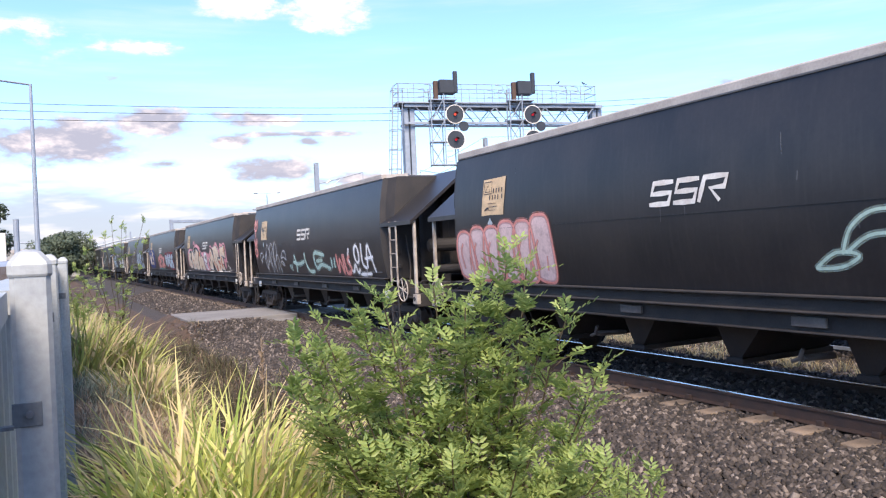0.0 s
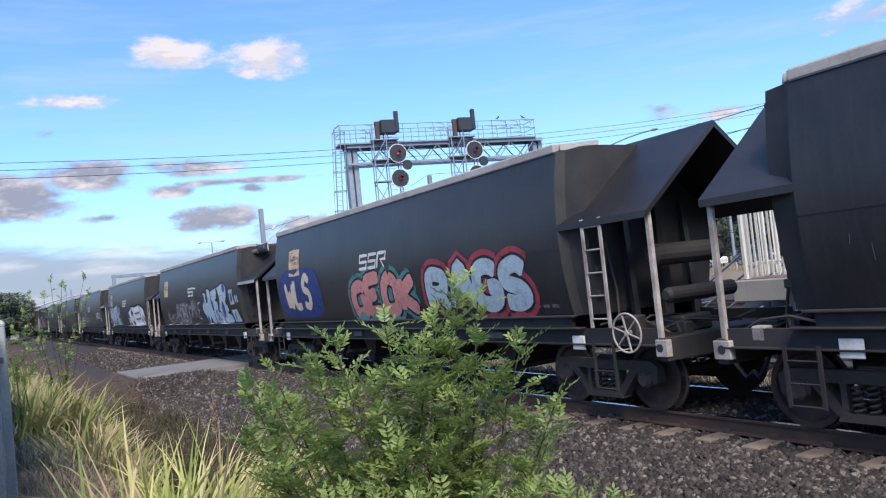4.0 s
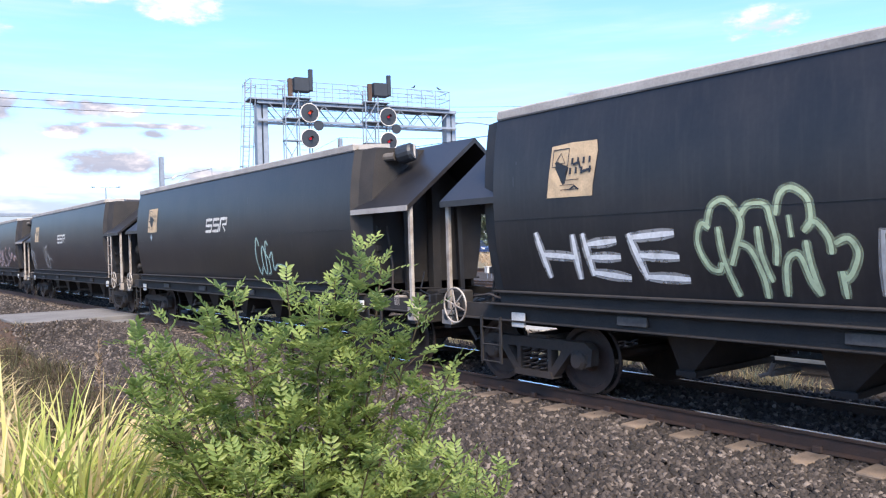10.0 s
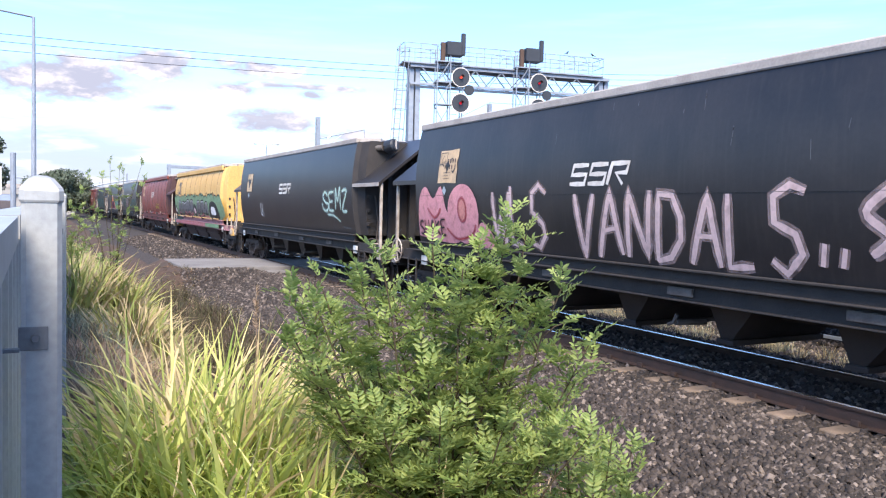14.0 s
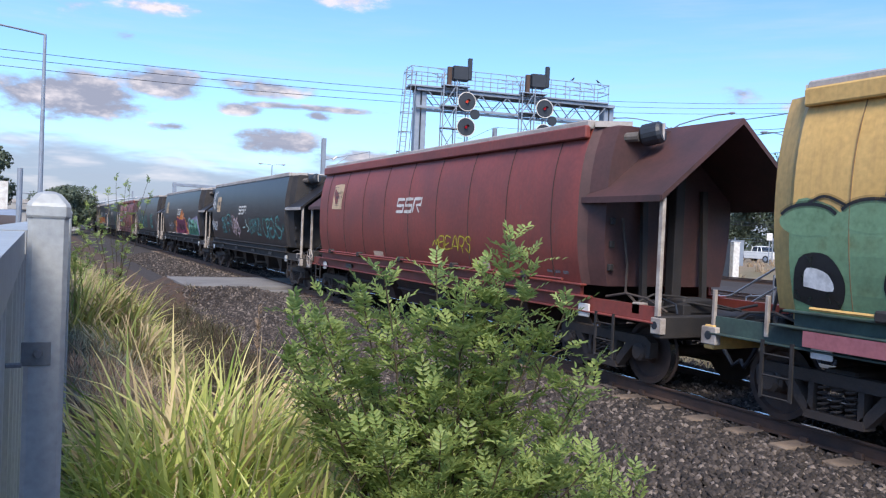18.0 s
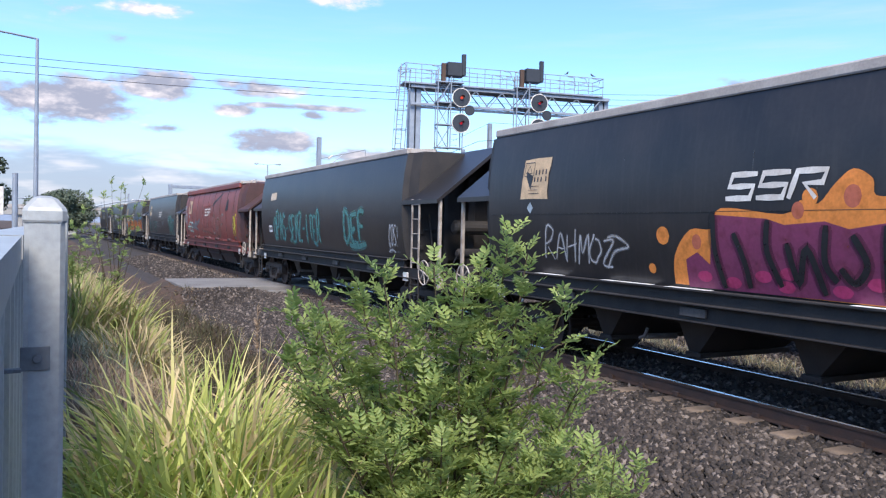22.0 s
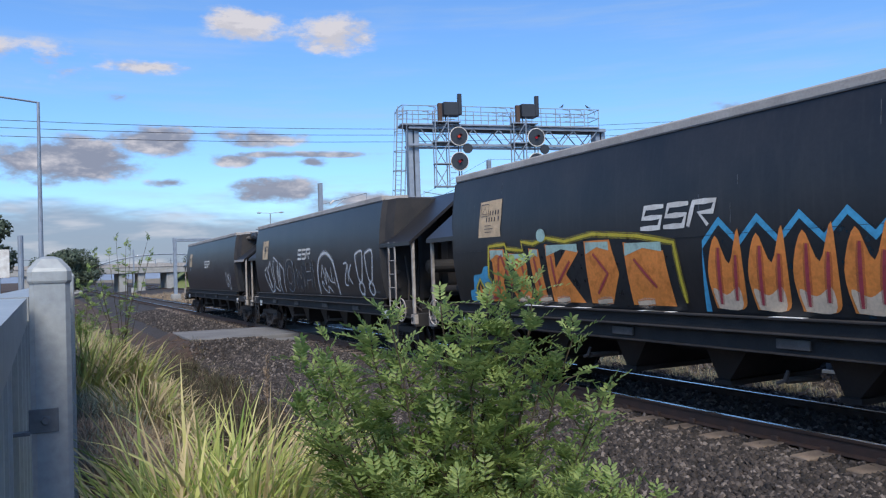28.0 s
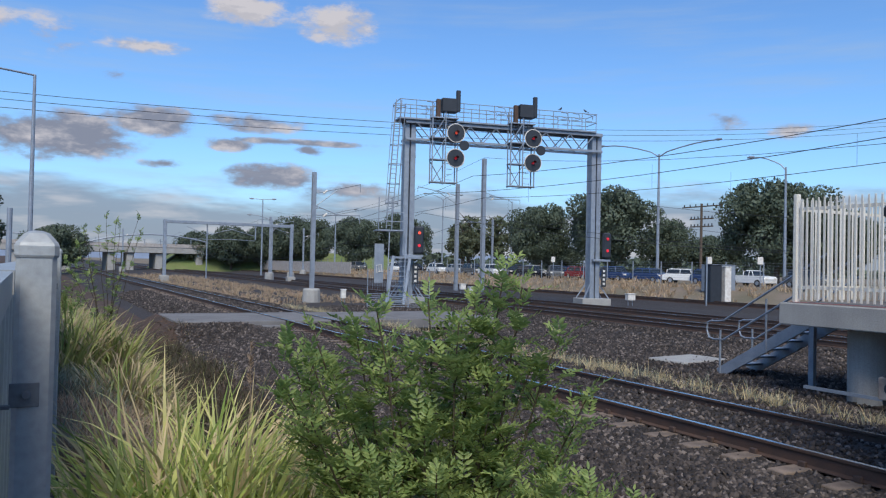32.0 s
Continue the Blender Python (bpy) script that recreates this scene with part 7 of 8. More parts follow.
CREAM_LETTERS = ([(1.22, 1.65), (1.45, 2.24), (1.91, 2.38), (2.2, 2.25), (1.9, 2.1), (1.85, 1.85), (2.2, 1.95), (2.2, 1.55), (1.5, 1.5)], [(2.28, 2.1), (2.53, 2.41), (2.85, 2.36), (3.2, 2.0), (3.16, 1.48), (2.4, 1.46)],
                 [(3.06, 2.76), (3.3, 2.2), (3.6, 2.3), (3.75, 2.52), (4.38, 2.34), (4.2, 2.02), (4.06, 1.46), (3.3, 1.44)], [(4.4, 2.05), (4.71, 2.45), (5.0, 2.3), (4.87, 2.05), (5.3, 2.12), (5.56, 1.96), (5.68, 1.42), (5.0, 1.42), (4.8, 1.7), (4.7, 1.42), (4.2, 1.46)],
                 [(7.02, 1.99), (7.18, 2.04), (7.42, 1.78), (7.6, 2.5), (7.83, 2.41), (8.5, 1.8), (8.24, 2.5), (9.03, 2.56), (9.36, 2.4), (8.92, 2.2), (8.62, 2.2), (8.92, 1.5), (8.88, 1.41), (8.44, 1.41), (7.9, 1.98), (7.7, 1.47), (6.95, 1.52), (7.2, 1.71)],
                 [(8.68, 2.17), (8.95, 2.18), (9.1, 2.46), (9.42, 2.44), (9.5, 2.25), (9.47, 2.06), (9.18, 2.07), (9.13, 1.9), (9.2, 1.74), (9.29, 1.74), (9.32, 1.97), (9.67, 1.95), (9.76, 1.67), (9.62, 1.41), (8.97, 1.41), (8.94, 1.65)],
                 [(9.92, 2.42), (9.98, 2.48), (10.47, 2.46), (10.6, 2.55), (10.76, 2.54), (10.88, 2.4), (10.86, 2.02), (10.7, 2.05), (10.3, 2.14), (10.08, 2.1), (10.42, 1.95), (10.45, 1.77), (10.19, 1.75), (10.45, 1.41), (10.2, 1.47), (9.78, 1.51), (9.77, 1.85)])
for pts in CREAM_LETTERS:
    tag(2, [pts + pts[:1]], "chalk", .05, 2.6, "", False, "graffiti_outline")
    patch(2, pts, "cream", 3, False, "graffiti_fill")
for pts in ([(10.04, 2.03), (10.11, 2.09), (10.13, 1.93), (10.04, 1.85), (10.2, 1.66), (10.14, 1.57), (9.97, 1.6), (9.91, 1.79)], [(10.68, 2.5), (10.84, 2.46), (10.82, 2.24), (10.74, 2.34)], [(8.67, 1.79), (8.91, 1.58), (8.9, 1.42), (8.6, 1.42)], [(9.3, 1.9), (9.64, 1.86), (9.68, 1.7), (9.34, 1.75)], [(4.6, 2.3), (4.72, 2.4), (4.9, 2.25), (4.72, 2.1)]):
    patch(2, pts, "rust", 4)
r = random.Random(9)
for u, z in ((7.72, 2.28), (7.66, 2.16), (7.84, 2.2), (8.36, 1.95), (8.3, 1.82), (8.42, 1.74), (8.46, 1.6), (8.3, 1.7), (10.66, 2.28), (1.7, 1.75), (2.05, 1.72), (2.7, 1.7), (2.9, 1.62), (2.75, 1.9), (3.7, 1.7), (3.55, 2.0), (4.9, 1.6), (9.4, 1.55), (9.5, 1.6)):
    patch(2, ellipse(u, z, r.uniform(.04, .09), r.uniform(.04, .075), 8), "rust", 4)
patch(2, ellipse(6.2, 2.03, .42, .33), "ink", 3)
patch(2, ellipse(6.22, 2.05, .38, .29), "white", 4, True, "painted_skull")
for u in (6.17, 6.41):
    patch(2, ellipse(u, 2.06, .075, .11, 8), "ink", 5)
patch(2, [(5.86, 1.78), (6.42, 1.68), (6.52, 1.40), (5.98, 1.55)], "white", 4, False)
for u in (6.0, 6.15, 6.3):
    tag(2, [[(u, 1.75 - (u - 5.9) * .15), (u + .06, 1.55 - (u - 5.9) * .15)]], "ink", .03, 5)
patch(2, ellipse(11.45, 1.56, .07, .08), "white", 1)
word(2, "*", 11.1, 1.6, 11.35, 1.85, "white", .04)
# fourth wagon
patch(3, [(.25, 1.65), (.3, 2.4), (.7, 2.72), (1.6, 2.78), (2.9, 2.7), (3.3, 2.1), (2.9, 1.5), (.8, 1.5)], "navy", 1)
piece(3, "WLS", .66, 1.69, 2.8, 2.59, "cream", "navy", .2, "", 8, .03)
piece(3, "GEOK", 5.0, 1.42, 8.4, 2.4, "coral", "ink", .28, "teal", 9, .05)
piece(3, "RAGS", 8.5, 1.42, 12.0, 2.4, "pale_blue", "ink", .28, "crimson", 10, .05)
# fifth wagon
tag(4, [[(1.35, 1.6), (1.5, 1.8), (1.7, 1.85), (1.6, 1.68), (1.45, 1.6), (1.75, 1.5), (1.85, 1.65), (1.95, 1.75), (1.85, 1.6), (2.0, 1.52), (2.1, 1.8), (2.2, 1.6), (2.32, 1.8), (2.4, 1.55)], ellipse(2.62, 1.68, .16, .13) + [(2.78, 1.68)], [(2.8, 1.8), (3.15, 1.82), (2.85, 1.5), (3.0, 1.55)], [(1.3, 1.72), (1.25, 1.85), (1.45, 1.9), (1.4, 1.55)]], "thin_white", .028)
word(4, "BOBO?", 3.3, 1.42, 6.1, 2.15, "thin_white", .05, 12)
tag(4, [[(a + .09, b + .05) for a, b in l_] for l_ in letters("BOBO", 3.3, 1.42, 5.5, 2.15, 12)], "thin_white", .035, 2)
word(4, "MIE", 6.0, 1.6, 7.5, 2.3, "thin_white", .045, 13)
for pts in ([(7.81, 1.75), (7.76, 2.06), (7.95, 2.17), (7.99, 2.47), (8.2, 2.56), (8.43, 2.48), (8.42, 2.2), (8.62, 2.22), (8.64, 2.63), (8.85, 2.66), (9.08, 2.55), (9.1, 2.19), (9.23, 1.84), (9.29, 1.40), (8.83, 1.40), (8.67, 1.61), (8.46, 1.40), (8.13, 1.40), (7.97, 1.71)],
            [(9.1, 2.55), (9.87, 2.65), (9.96, 2.51), (9.87, 2.26), (9.71, 2.23), (9.96, 2.14), (9.95, 2.0), (9.88, 1.81), (10.08, 1.81), (10.31, 1.69), (10.47, 1.40), (9.4, 1.40), (9.23, 1.87)],
            [(9.95, 2.7), (10.23, 2.67), (10.52, 2.74), (10.85, 2.77), (11.06, 2.74), (11.18, 2.6), (11.19, 2.34), (10.99, 2.1), (11.19, 1.97), (11.21, 1.8), (11.04, 1.74), (11.4, 1.67), (11.53, 1.40), (10.49, 1.40), (10.36, 1.69), (10.03, 1.85), (10.21, 2.13), (10.24, 2.34)]):
    patch(4, pts, "pale_blue", 1, True, "graffiti_fill")
    tag(4, [pts + pts[:1]], "ink", .022, 2, "", True, "graffiti_outline")
for u, z, a, b in ((8.11, 2.32, .10, .17), (9.25, 2.03, .12, .19), (10.61, 1.86, .18, .28), (10.92, 2.6, .16, .15), (8.28, 1.53, .12, .13)):
    patch(4, ellipse(u, z, a, b), "royal_blue", 3)
tag(4, [[(9.5, 1.75), (9.7, 1.85), (9.75, 1.6), (9.6, 1.5)], [(9.85, 1.7), (9.9, 1.5), (10.1, 1.55)]], "ink", .025, 4)
patch(4, [(11.55, 2.0), (11.5, 2.5), (11.95, 2.52), (11.9, 2.3), (12.05, 2.02)], "pale_blue", 1, False)
patch(4, ellipse(11.75, 2.24, .11, .15), "royal_blue", 3)
patch(4, [(11.7, 1.42), (11.5, 1.82), (12.15, 1.84), (12.4, 1.42)], "pale_blue", 1, False)
patch(4, ellipse(11.87, 1.62, .05, .12), "royal_blue", 3)
for u in (12.15, 12.35):
    patch(4, [(u, 2.06), (u - .02, 2.3), (u + .1, 2.3), (u + .12, 2.06)], "pale_blue", 1, False)
# sixth wagon
for pts in ([(.92, 1.39), (1.03, 1.76), (.64, 1.88), (.66, 2.08), (.86, 2.14), (.8, 2.42), (1.0, 2.5), (1.45, 2.54), (1.5, 2.25), (1.62, 2.2), (1.68, 2.5), (1.93, 2.56), (2.06, 2.48), (2.1, 1.39), (1.75, 1.39), (1.7, 1.7), (1.5, 1.72), (1.45, 1.39)],
            [(2.12, 1.39), (2.08, 2.46), (2.5, 2.5), (2.83, 2.6), (2.93, 2.44), (2.92, 2.2), (2.75, 2.15), (2.92, 2.05), (2.95, 1.85), (2.78, 1.78), (3.0, 1.72), (3.27, 1.41)],
            [(3.28, 1.4), (2.98, 1.9), (2.91, 2.57), (3.3, 2.62), (3.58, 2.7), (3.75, 2.49), (3.73, 2.32), (3.6, 2.28), (3.85, 2.17), (3.87, 1.94), (3.72, 1.9), (4.0, 1.82), (4.06, 1.4)],
            [(4.09, 2.53), (4.47, 2.49), (4.4, 1.99), (4.08, 2.05)], [(4.06, 1.92), (4.54, 1.88), (4.67, 1.4), (4.09, 1.4)]):
    patch(5, pts, "pale_blue", 1, False, "graffiti_fill")
    tag(5, [pts + pts[:1]], "ink", .025, 3, "", False, "graffiti_outline")
word(5, "MOTEL", 2.25, 1.42, 3.2, 1.64, "ink", .025, 16, 6)
tag(5, [ellipse(4.3, 1.72, .1, .12) + [(4.4, 1.72)], [(4.2, 1.45), (4.35, 1.6), (4.45, 1.45)]], "ink", .03, 4)
tag(5, letters("COS", .05, 1.5, .42, 2.25, 63, .1, .12), "thin_white", .03)
patch(5, [(6.56, 1.39), (6.82, 1.75), (7.04, 1.87), (7.37, 2.16), (7.63, 2.18), (8.19, 2.30), (8.45, 2.40), (9.8, 2.38), (10.6, 2.45), (11.3, 2.4), (12.0, 2.2), (12.2, 1.7), (12.5, 1.39)], "white", 1, False, "graffiti_fill")
for pts, col in (([(6.59, 1.39), (6.91, 1.75), (7.06, 1.83), (7.18, 1.62), (7.25, 1.39)], "grey"), ([(7.04, 1.87), (7.32, 2.07), (7.55, 2.03), (7.72, 1.79)], "dull_grey"), ([(7.33, 1.39), (7.6, 1.53), (7.85, 1.56), (7.87, 1.39)], "grey"),
                 ([(8.26, 1.91), (8.29, 2.15), (8.51, 2.34), (8.69, 2.05)], "dull_grey"), ([(8.35, 1.61), (8.54, 1.63), (8.86, 1.52), (8.85, 1.39), (8.47, 1.40)], "grey"), ([(11.9, 1.42), (12.0, 1.8), (12.4, 1.42)], "grey")):
    patch(5, pts, col, 2, False)
    tag(5, [pts + pts[:1]], "ink", .04, 4, "", False, "graffiti_outline")
tag(5, [[(7.3, 2.14), (7.7, 2.2), (8.2, 2.33), (8.5, 2.43), (9.8, 2.4), (10.6, 2.47), (11.3, 2.42), (12.05, 2.2), (12.2, 1.75)], [(8.98, 2.15), (8.69, 2.02), (8.28, 1.90)], [(8.9, 2.13), (8.85, 1.90), (8.89, 1.63), (9.06, 1.47)], [(7.35, 1.78), (7.46, 1.68), (7.53, 1.68), (7.56, 1.53)],
        [(9.53, 2.03), (10.2, 2.04), (10.9, 2.06)], [(9.52, 1.72), (10.2, 1.72), (10.9, 1.74)], [(11.05, 2.4), (11.0, 1.9), (11.3, 1.6), (11.6, 1.85), (12.0, 1.6)]], "ink", .05, 5)
for z in (2.02, 1.72):
    patch(5, ellipse(9.42, z, .04, .035, 8), "ink", 5)
# seventh wagon
tag(6, [[(.91, 2.17), (1.1, 1.57)], [(1.56, 2.13), (1.62, 1.56)], [(.98, 1.88), (1.61, 1.84)], [(1.73, 2.14), (1.85, 1.61)], [(1.8, 2.0), (2.26, 2.04)], [(1.83, 1.84), (2.3, 1.84)], [(1.85, 1.65), (2.42, 1.59)], [(2.44, 2.12), (2.66, 1.58)], [(2.45, 2.07), (3.08, 2.11)], [(2.55, 1.86), (3.12, 1.84)], [(2.66, 1.61), (3.23, 1.59)]], "white", .065, 1, "white sprayed lettering", False)
tag(6, [[(3.53, 2.14), (3.43, 2.2), (3.37, 1.99), (3.48, 1.74), (3.61, 1.69), (3.64, 1.78)], [(3.5, 2.17), (3.57, 2.38), (3.74, 2.43), (3.9, 2.21), (3.82, 1.92), (3.75, 1.75)], [(3.63, 2.16), (3.66, 1.86), (3.75, 1.57), (3.81, 1.42)], [(3.82, 1.98), (3.98, 1.92), (4.1, 1.63), (4.12, 1.41)], [(3.9, 2.27), (3.99, 2.37), (4.18, 2.36), (4.23, 2.2), (4.27, 1.97), (4.25, 1.75)],
        [(4.08, 2.15), (4.1, 1.86), (4.19, 1.58)], [(4.28, 2.25), (4.33, 2.45), (4.45, 2.52), (4.61, 2.4), (4.63, 2.18), (4.55, 2.08)]], "lime", .045, 1, "pale lime sprayed lettering")
tag(6, [[(4.41, 2.25), (4.43, 2.03)], [(4.33, 1.44), (4.36, 1.78), (4.49, 1.86), (4.59, 1.59), (4.67, 1.46)], [(4.57, 2.0), (4.6, 1.75), (4.67, 1.46)], [(4.55, 2.08), (4.66, 2.18), (4.79, 2.02), (4.81, 1.86)], [(4.84, 1.96), (4.97, 2.01), (5.05, 1.88), (4.99, 1.7), (4.91, 1.62), (4.89, 1.7), (4.91, 1.44)]], "lime", .045, 1, "pale lime sprayed lettering")
word(6, "PK PK", 5.25, 1.5, 8.2, 2.05, "thin_white", .045, 18, round_=False)
tag(6, letters("XAVWZ", 8.6, 1.5, 9.75, 1.9, 19, .2, .18), "thin_white", .022)
word(6, "8O8O?", 10.1, 1.92, 12.1, 2.34, "white", .042, 20)
word(6, "|U|T-N|", 10.6, 1.58, 12.2, 1.85, "dull_grey", .03, 21)
tag(6, [ellipse(12.2, 1.8, .1, .11) + [(12.3, 1.8)]], "white", .05)
# eighth to eleventh wagons
tag(7, [[(8.72, 2.1), (8.6, 2.28), (8.5, 1.9), (8.6, 1.5), (8.75, 1.65)], ellipse(8.88, 1.8, .09, .3) + [(8.97, 1.8)], [(9.15, 2.12), (9.05, 2.2), (9.0, 1.95), (9.12, 1.8), (9.1, 1.55), (8.98, 1.5)], [(9.15, 1.85), (9.3, 1.95), (9.3, 1.6), (9.5, 1.7), (9.87, 1.66)]], "mint", .035)
tag(8, letters("MKEX", .1, 1.85, .9, 2.2, 22, .1, .16), "thin_white", .03)
tag(8, letters("WSEK", .15, 1.4, .95, 1.82, 23, .1, .16), "thin_white", .03)
tag(8, [[(3.18, 2.28), (3.02, 2.35), (2.93, 2.05), (3.04, 1.68), (3.23, 1.5)], [(3.18, 2.25), (3.38, 1.89), (3.38, 1.5), (3.27, 1.44), (3.2, 1.89), (3.22, 2.25), (3.42, 2.35)], [(3.69, 2.34), (3.53, 2.4), (3.41, 2.25), (3.47, 2.06), (3.71, 1.97), (3.78, 1.65), (3.66, 1.42), (3.5, 1.54)], [(3.83, 2.08), (3.75, 1.78), (3.88, 1.86), (4.18, 1.85), (4.32, 1.77), (4.42, 1.66)]], "thin_white", .045, 1, "white sprayed tag")
patch(9, [(.15, 1.5), (.3, 2.3), (.6, 2.55), (.95, 2.3), (1.3, 2.55), (1.5, 2.1), (1.7, 1.9), (2.0, 1.5), (1.5, 1.4)], "pink", 1)
patch(9, ellipse(2.2, 2.0, .62, .58, 16), "pink", 2)
patch(9, ellipse(2.2, 2.08, .15, .22), "coral", 4)
tag(9, [ellipse(2.2, 2.08, .16, .23) + [(2.36, 2.08)], [(1.5, 1.7), (1.9, 1.5), (2.5, 1.6), (2.7, 1.8)], [(.7, 2.1), (1.0, 1.9), (1.3, 2.1)]], "crimson", .03, 5)
word(9, "SHAKE", .25, 1.55, 1.5, 1.85, "ink", .035, 24, 5)
patch(9, [(2.6, 1.4), (2.8, 1.8), (3.1, 1.8), (3.35, 1.4)], "pink", 1)
word(9, "WLS VANDALS", 3.3, 1.45, 10.0, 2.44, "pale_pink", .085, 25, round_=False)
tag(9, [[(10.08, 1.55), (10.12, 1.8)], [(10.32, 1.55), (10.36, 1.76)]], "pale_pink", .085)
tag(9, [[(10.95, 2.45), (10.6, 2.15), (10.85, 1.9), (10.65, 1.7)], [(11.1, 1.85), (11.45, 2.15), (11.75, 1.75), (12.1, 2.0), (12.5, 1.85)]], "pale_pink", .085)
tag(10, [[(10.7, 2.4), (10.45, 2.5), (10.3, 2.35), (10.5, 2.2), (10.75, 2.15), (10.6, 1.98), (10.3, 2.0), (10.2, 2.2)]] + letters("EMZ", 10.8, 2.0, 12.3, 2.55, 26), "mint", .065, 1, "pale teal sprayed lettering")
tag(10, [[(10.6, 1.86), (11.1, 1.84), (11.6, 1.68)]], "mint", .05)
word(10, "COS", 3.1, 1.7, 3.55, 2.2, "thin_white", .03, 27)
# yellow wagon: mural over its whole side
patch(11, [(.1, 1.36), (.1, 2.5), (.5, 2.55), (.9, 2.35), (1.4, 2.5), (1.9, 2.35), (2.6, 2.55), (3.5, 2.4), (4.4, 2.62), (5.2, 2.4), (6.2, 2.6), (7.2, 2.42), (8.2, 2.62), (9.3, 2.4), (10.3, 2.6), (11.4, 2.4), (12.5, 2.5), (12.55, 1.36)], "leaf_green", 1)
SMOKE_LETTERS = ([(1.27, 1.85), (1.47, 2.16), (1.81, 2.23), (2.1, 2.09), (2.18, 1.64), (1.85, 1.56), (1.29, 1.6)], [(2.44, 1.62), (2.41, 2.1), (2.89, 2.17), (3.2, 2.08), (3.22, 1.62), (2.98, 1.58), (2.91, 1.84), (2.66, 1.55)], [(3.24, 1.66), (3.3, 2.08), (3.8, 2.15), (3.93, 2.0), (4.05, 1.6), (3.58, 1.6)],
                 [(3.97, 1.68), (4.0, 2.16), (4.25, 2.28), (4.85, 2.17), (4.88, 1.87), (4.55, 1.66), (4.28, 1.60)], [(5.06, 1.7), (5.1, 2.2), (5.59, 2.26), (5.88, 2.12), (5.9, 1.66), (5.4, 1.62)], [(6.9, 1.66), (7.0, 2.14), (7.6, 2.2), (7.75, 1.7)], [(7.95, 1.66), (8.0, 2.16), (8.7, 2.18), (8.85, 1.66)], [(9.0, 1.66), (9.1, 2.1), (9.6, 2.12), (9.75, 1.66)])
for pts in SMOKE_LETTERS:
    tag(11, [pts + pts[:1]], "ink", .15, 2, "", True, "graffiti_outline")
    patch(11, pts, "grey", 3, True, "graffiti_fill")
    tag(11, [pts[1:4]], "chalk", .03, 3.5)
    u = sum(p[0] for p in pts) / len(pts)
    patch(11, ellipse(u + .05, 1.72, .10, .09, 8), "ink", 4)
for i in range(9):
    u, z = .0 + i * .74, 2.42 + .05 * math.sin(i * 2.1)
    patch(11, ellipse(u + .3, z - .06, .36, .17), "leaf_green", 1.4)
    tag(11, [ellipse(u + .3, z - .06, .37, .18, 16)[1:8]], "ink", .035, 2)
for i in range(8):
    u, z = 6.7 + i * .74, 2.42 + .05 * math.sin(i * 1.7)
    patch(11, ellipse(u + .3, z - .06, .36, .17), "leaf_green", 1.4)
    tag(11, [ellipse(u + .3, z - .06, .37, .18, 16)[1:8]], "ink", .035, 2)
patch(11, [(1.3, 1.40), (1.35, 1.62), (1.9, 1.6), (2.4, 1.46), (2.9, 1.48), (3.3, 1.68), (3.7, 1.66), (4.0, 1.54), (4.5, 1.7), (4.9, 1.68), (5.15, 1.56), (5.6, 1.66), (5.65, 1.40)], "rose", 4)
patch(11, [(7.0, 1.40), (7.2, 1.6), (7.9, 1.52), (8.5, 1.62), (9.2, 1.5), (9.7, 1.56), (9.8, 1.40)], "rose", 4)
for u, w in ((1.8, .2), (2.6, .14), (3.3, .12), (4.45, .24), (5.8, .18), (7.5, .2), (8.6, .2)):
    patch(11, ellipse(u, 1.48, w, .07, 10), "ink", 5)
tag(11, [[(1.2, 1.55), (1.9, 1.52), (2.6, 1.42), (3.2, 1.6), (3.9, 1.5), (4.6, 1.6), (5.2, 1.45)]], "ink", .035, 6)
patch(11, [(.1, 1.5), (.2, 1.95), (.55, 2.0), (.75, 1.7), (.6, 1.4)], "ink", 2)
patch(11, [(.25, 1.65), (.3, 1.85), (.55, 1.8), (.6, 1.62)], "white", 3)
patch(11, [(6.05, 1.6), (6.04, 2.0), (6.5, 2.05), (6.8, 1.8), (6.7, 1.45), (6.2, 1.45)], "ink", 2)
patch(11, [(6.11, 1.75), (6.14, 1.88), (6.5, 1.82), (6.6, 1.62), (6.25, 1.6)], "pale_pink", 3)
patch(11, [(10.0, 1.4), (10.2, 2.1), (11.2, 2.2), (12.0, 1.9), (12.1, 1.4)], "ink", 2)
patch(11, [(10.5, 1.6), (10.6, 1.95), (11.4, 1.9), (11.5, 1.6)], "white", 3)
for i in range(8):
    tag(11, [[(.3 + i * 1.5, 2.55), (.5 + i * 1.5, 2.62), (.75 + i * 1.5, 2.52)]], "ink", .03, 2)
for u0, u1, c in ((.3, 4.2, "rose"), (4.2, 9.2, "rose"), (9.2, 12.3, "leaf_green")):
    m = Mesh().box(-1.49, CENTRE - u1, 1.0, -1.482, CENTRE - u0, 1.17)
    part("painted_band", m, SPRAY[c], by_number[11])
# red wagon and those behind it
tag(12, letters("~BEARS", 7.6, 1.72, 9.3, 2.0, 29, .2, .14), "yellow", .022)
for u in (4.2, 9.3):
    patch(12, [(u, 1.40), (u, 1.55), (u + .6, 1.55), (u + .6, 1.40)], "cream", 1, False)
tag(13, [[(2.34, 2.2), (2.42, 2.3), (2.5, 2.0), (2.55, 1.72), (2.7, 1.7), (2.8, 1.85), (2.75, 2.2), (2.55, 2.36), (2.4, 2.28)], [(3.24, 2.3), (2.95, 2.34), (2.95, 2.05), (3.2, 2.05)], [(2.95, 2.02), (2.98, 1.76), (3.3, 1.72)], [(3.36, 2.1), (3.35, 2.35), (3.65, 2.48), (4.0, 2.4), (4.27, 2.0)], [(3.4, 2.1), (3.9, 2.08)], [(3.5, 2.08), (3.7, 1.9), (3.74, 1.62)]], "teal", .06, 1, "teal sprayed lettering")
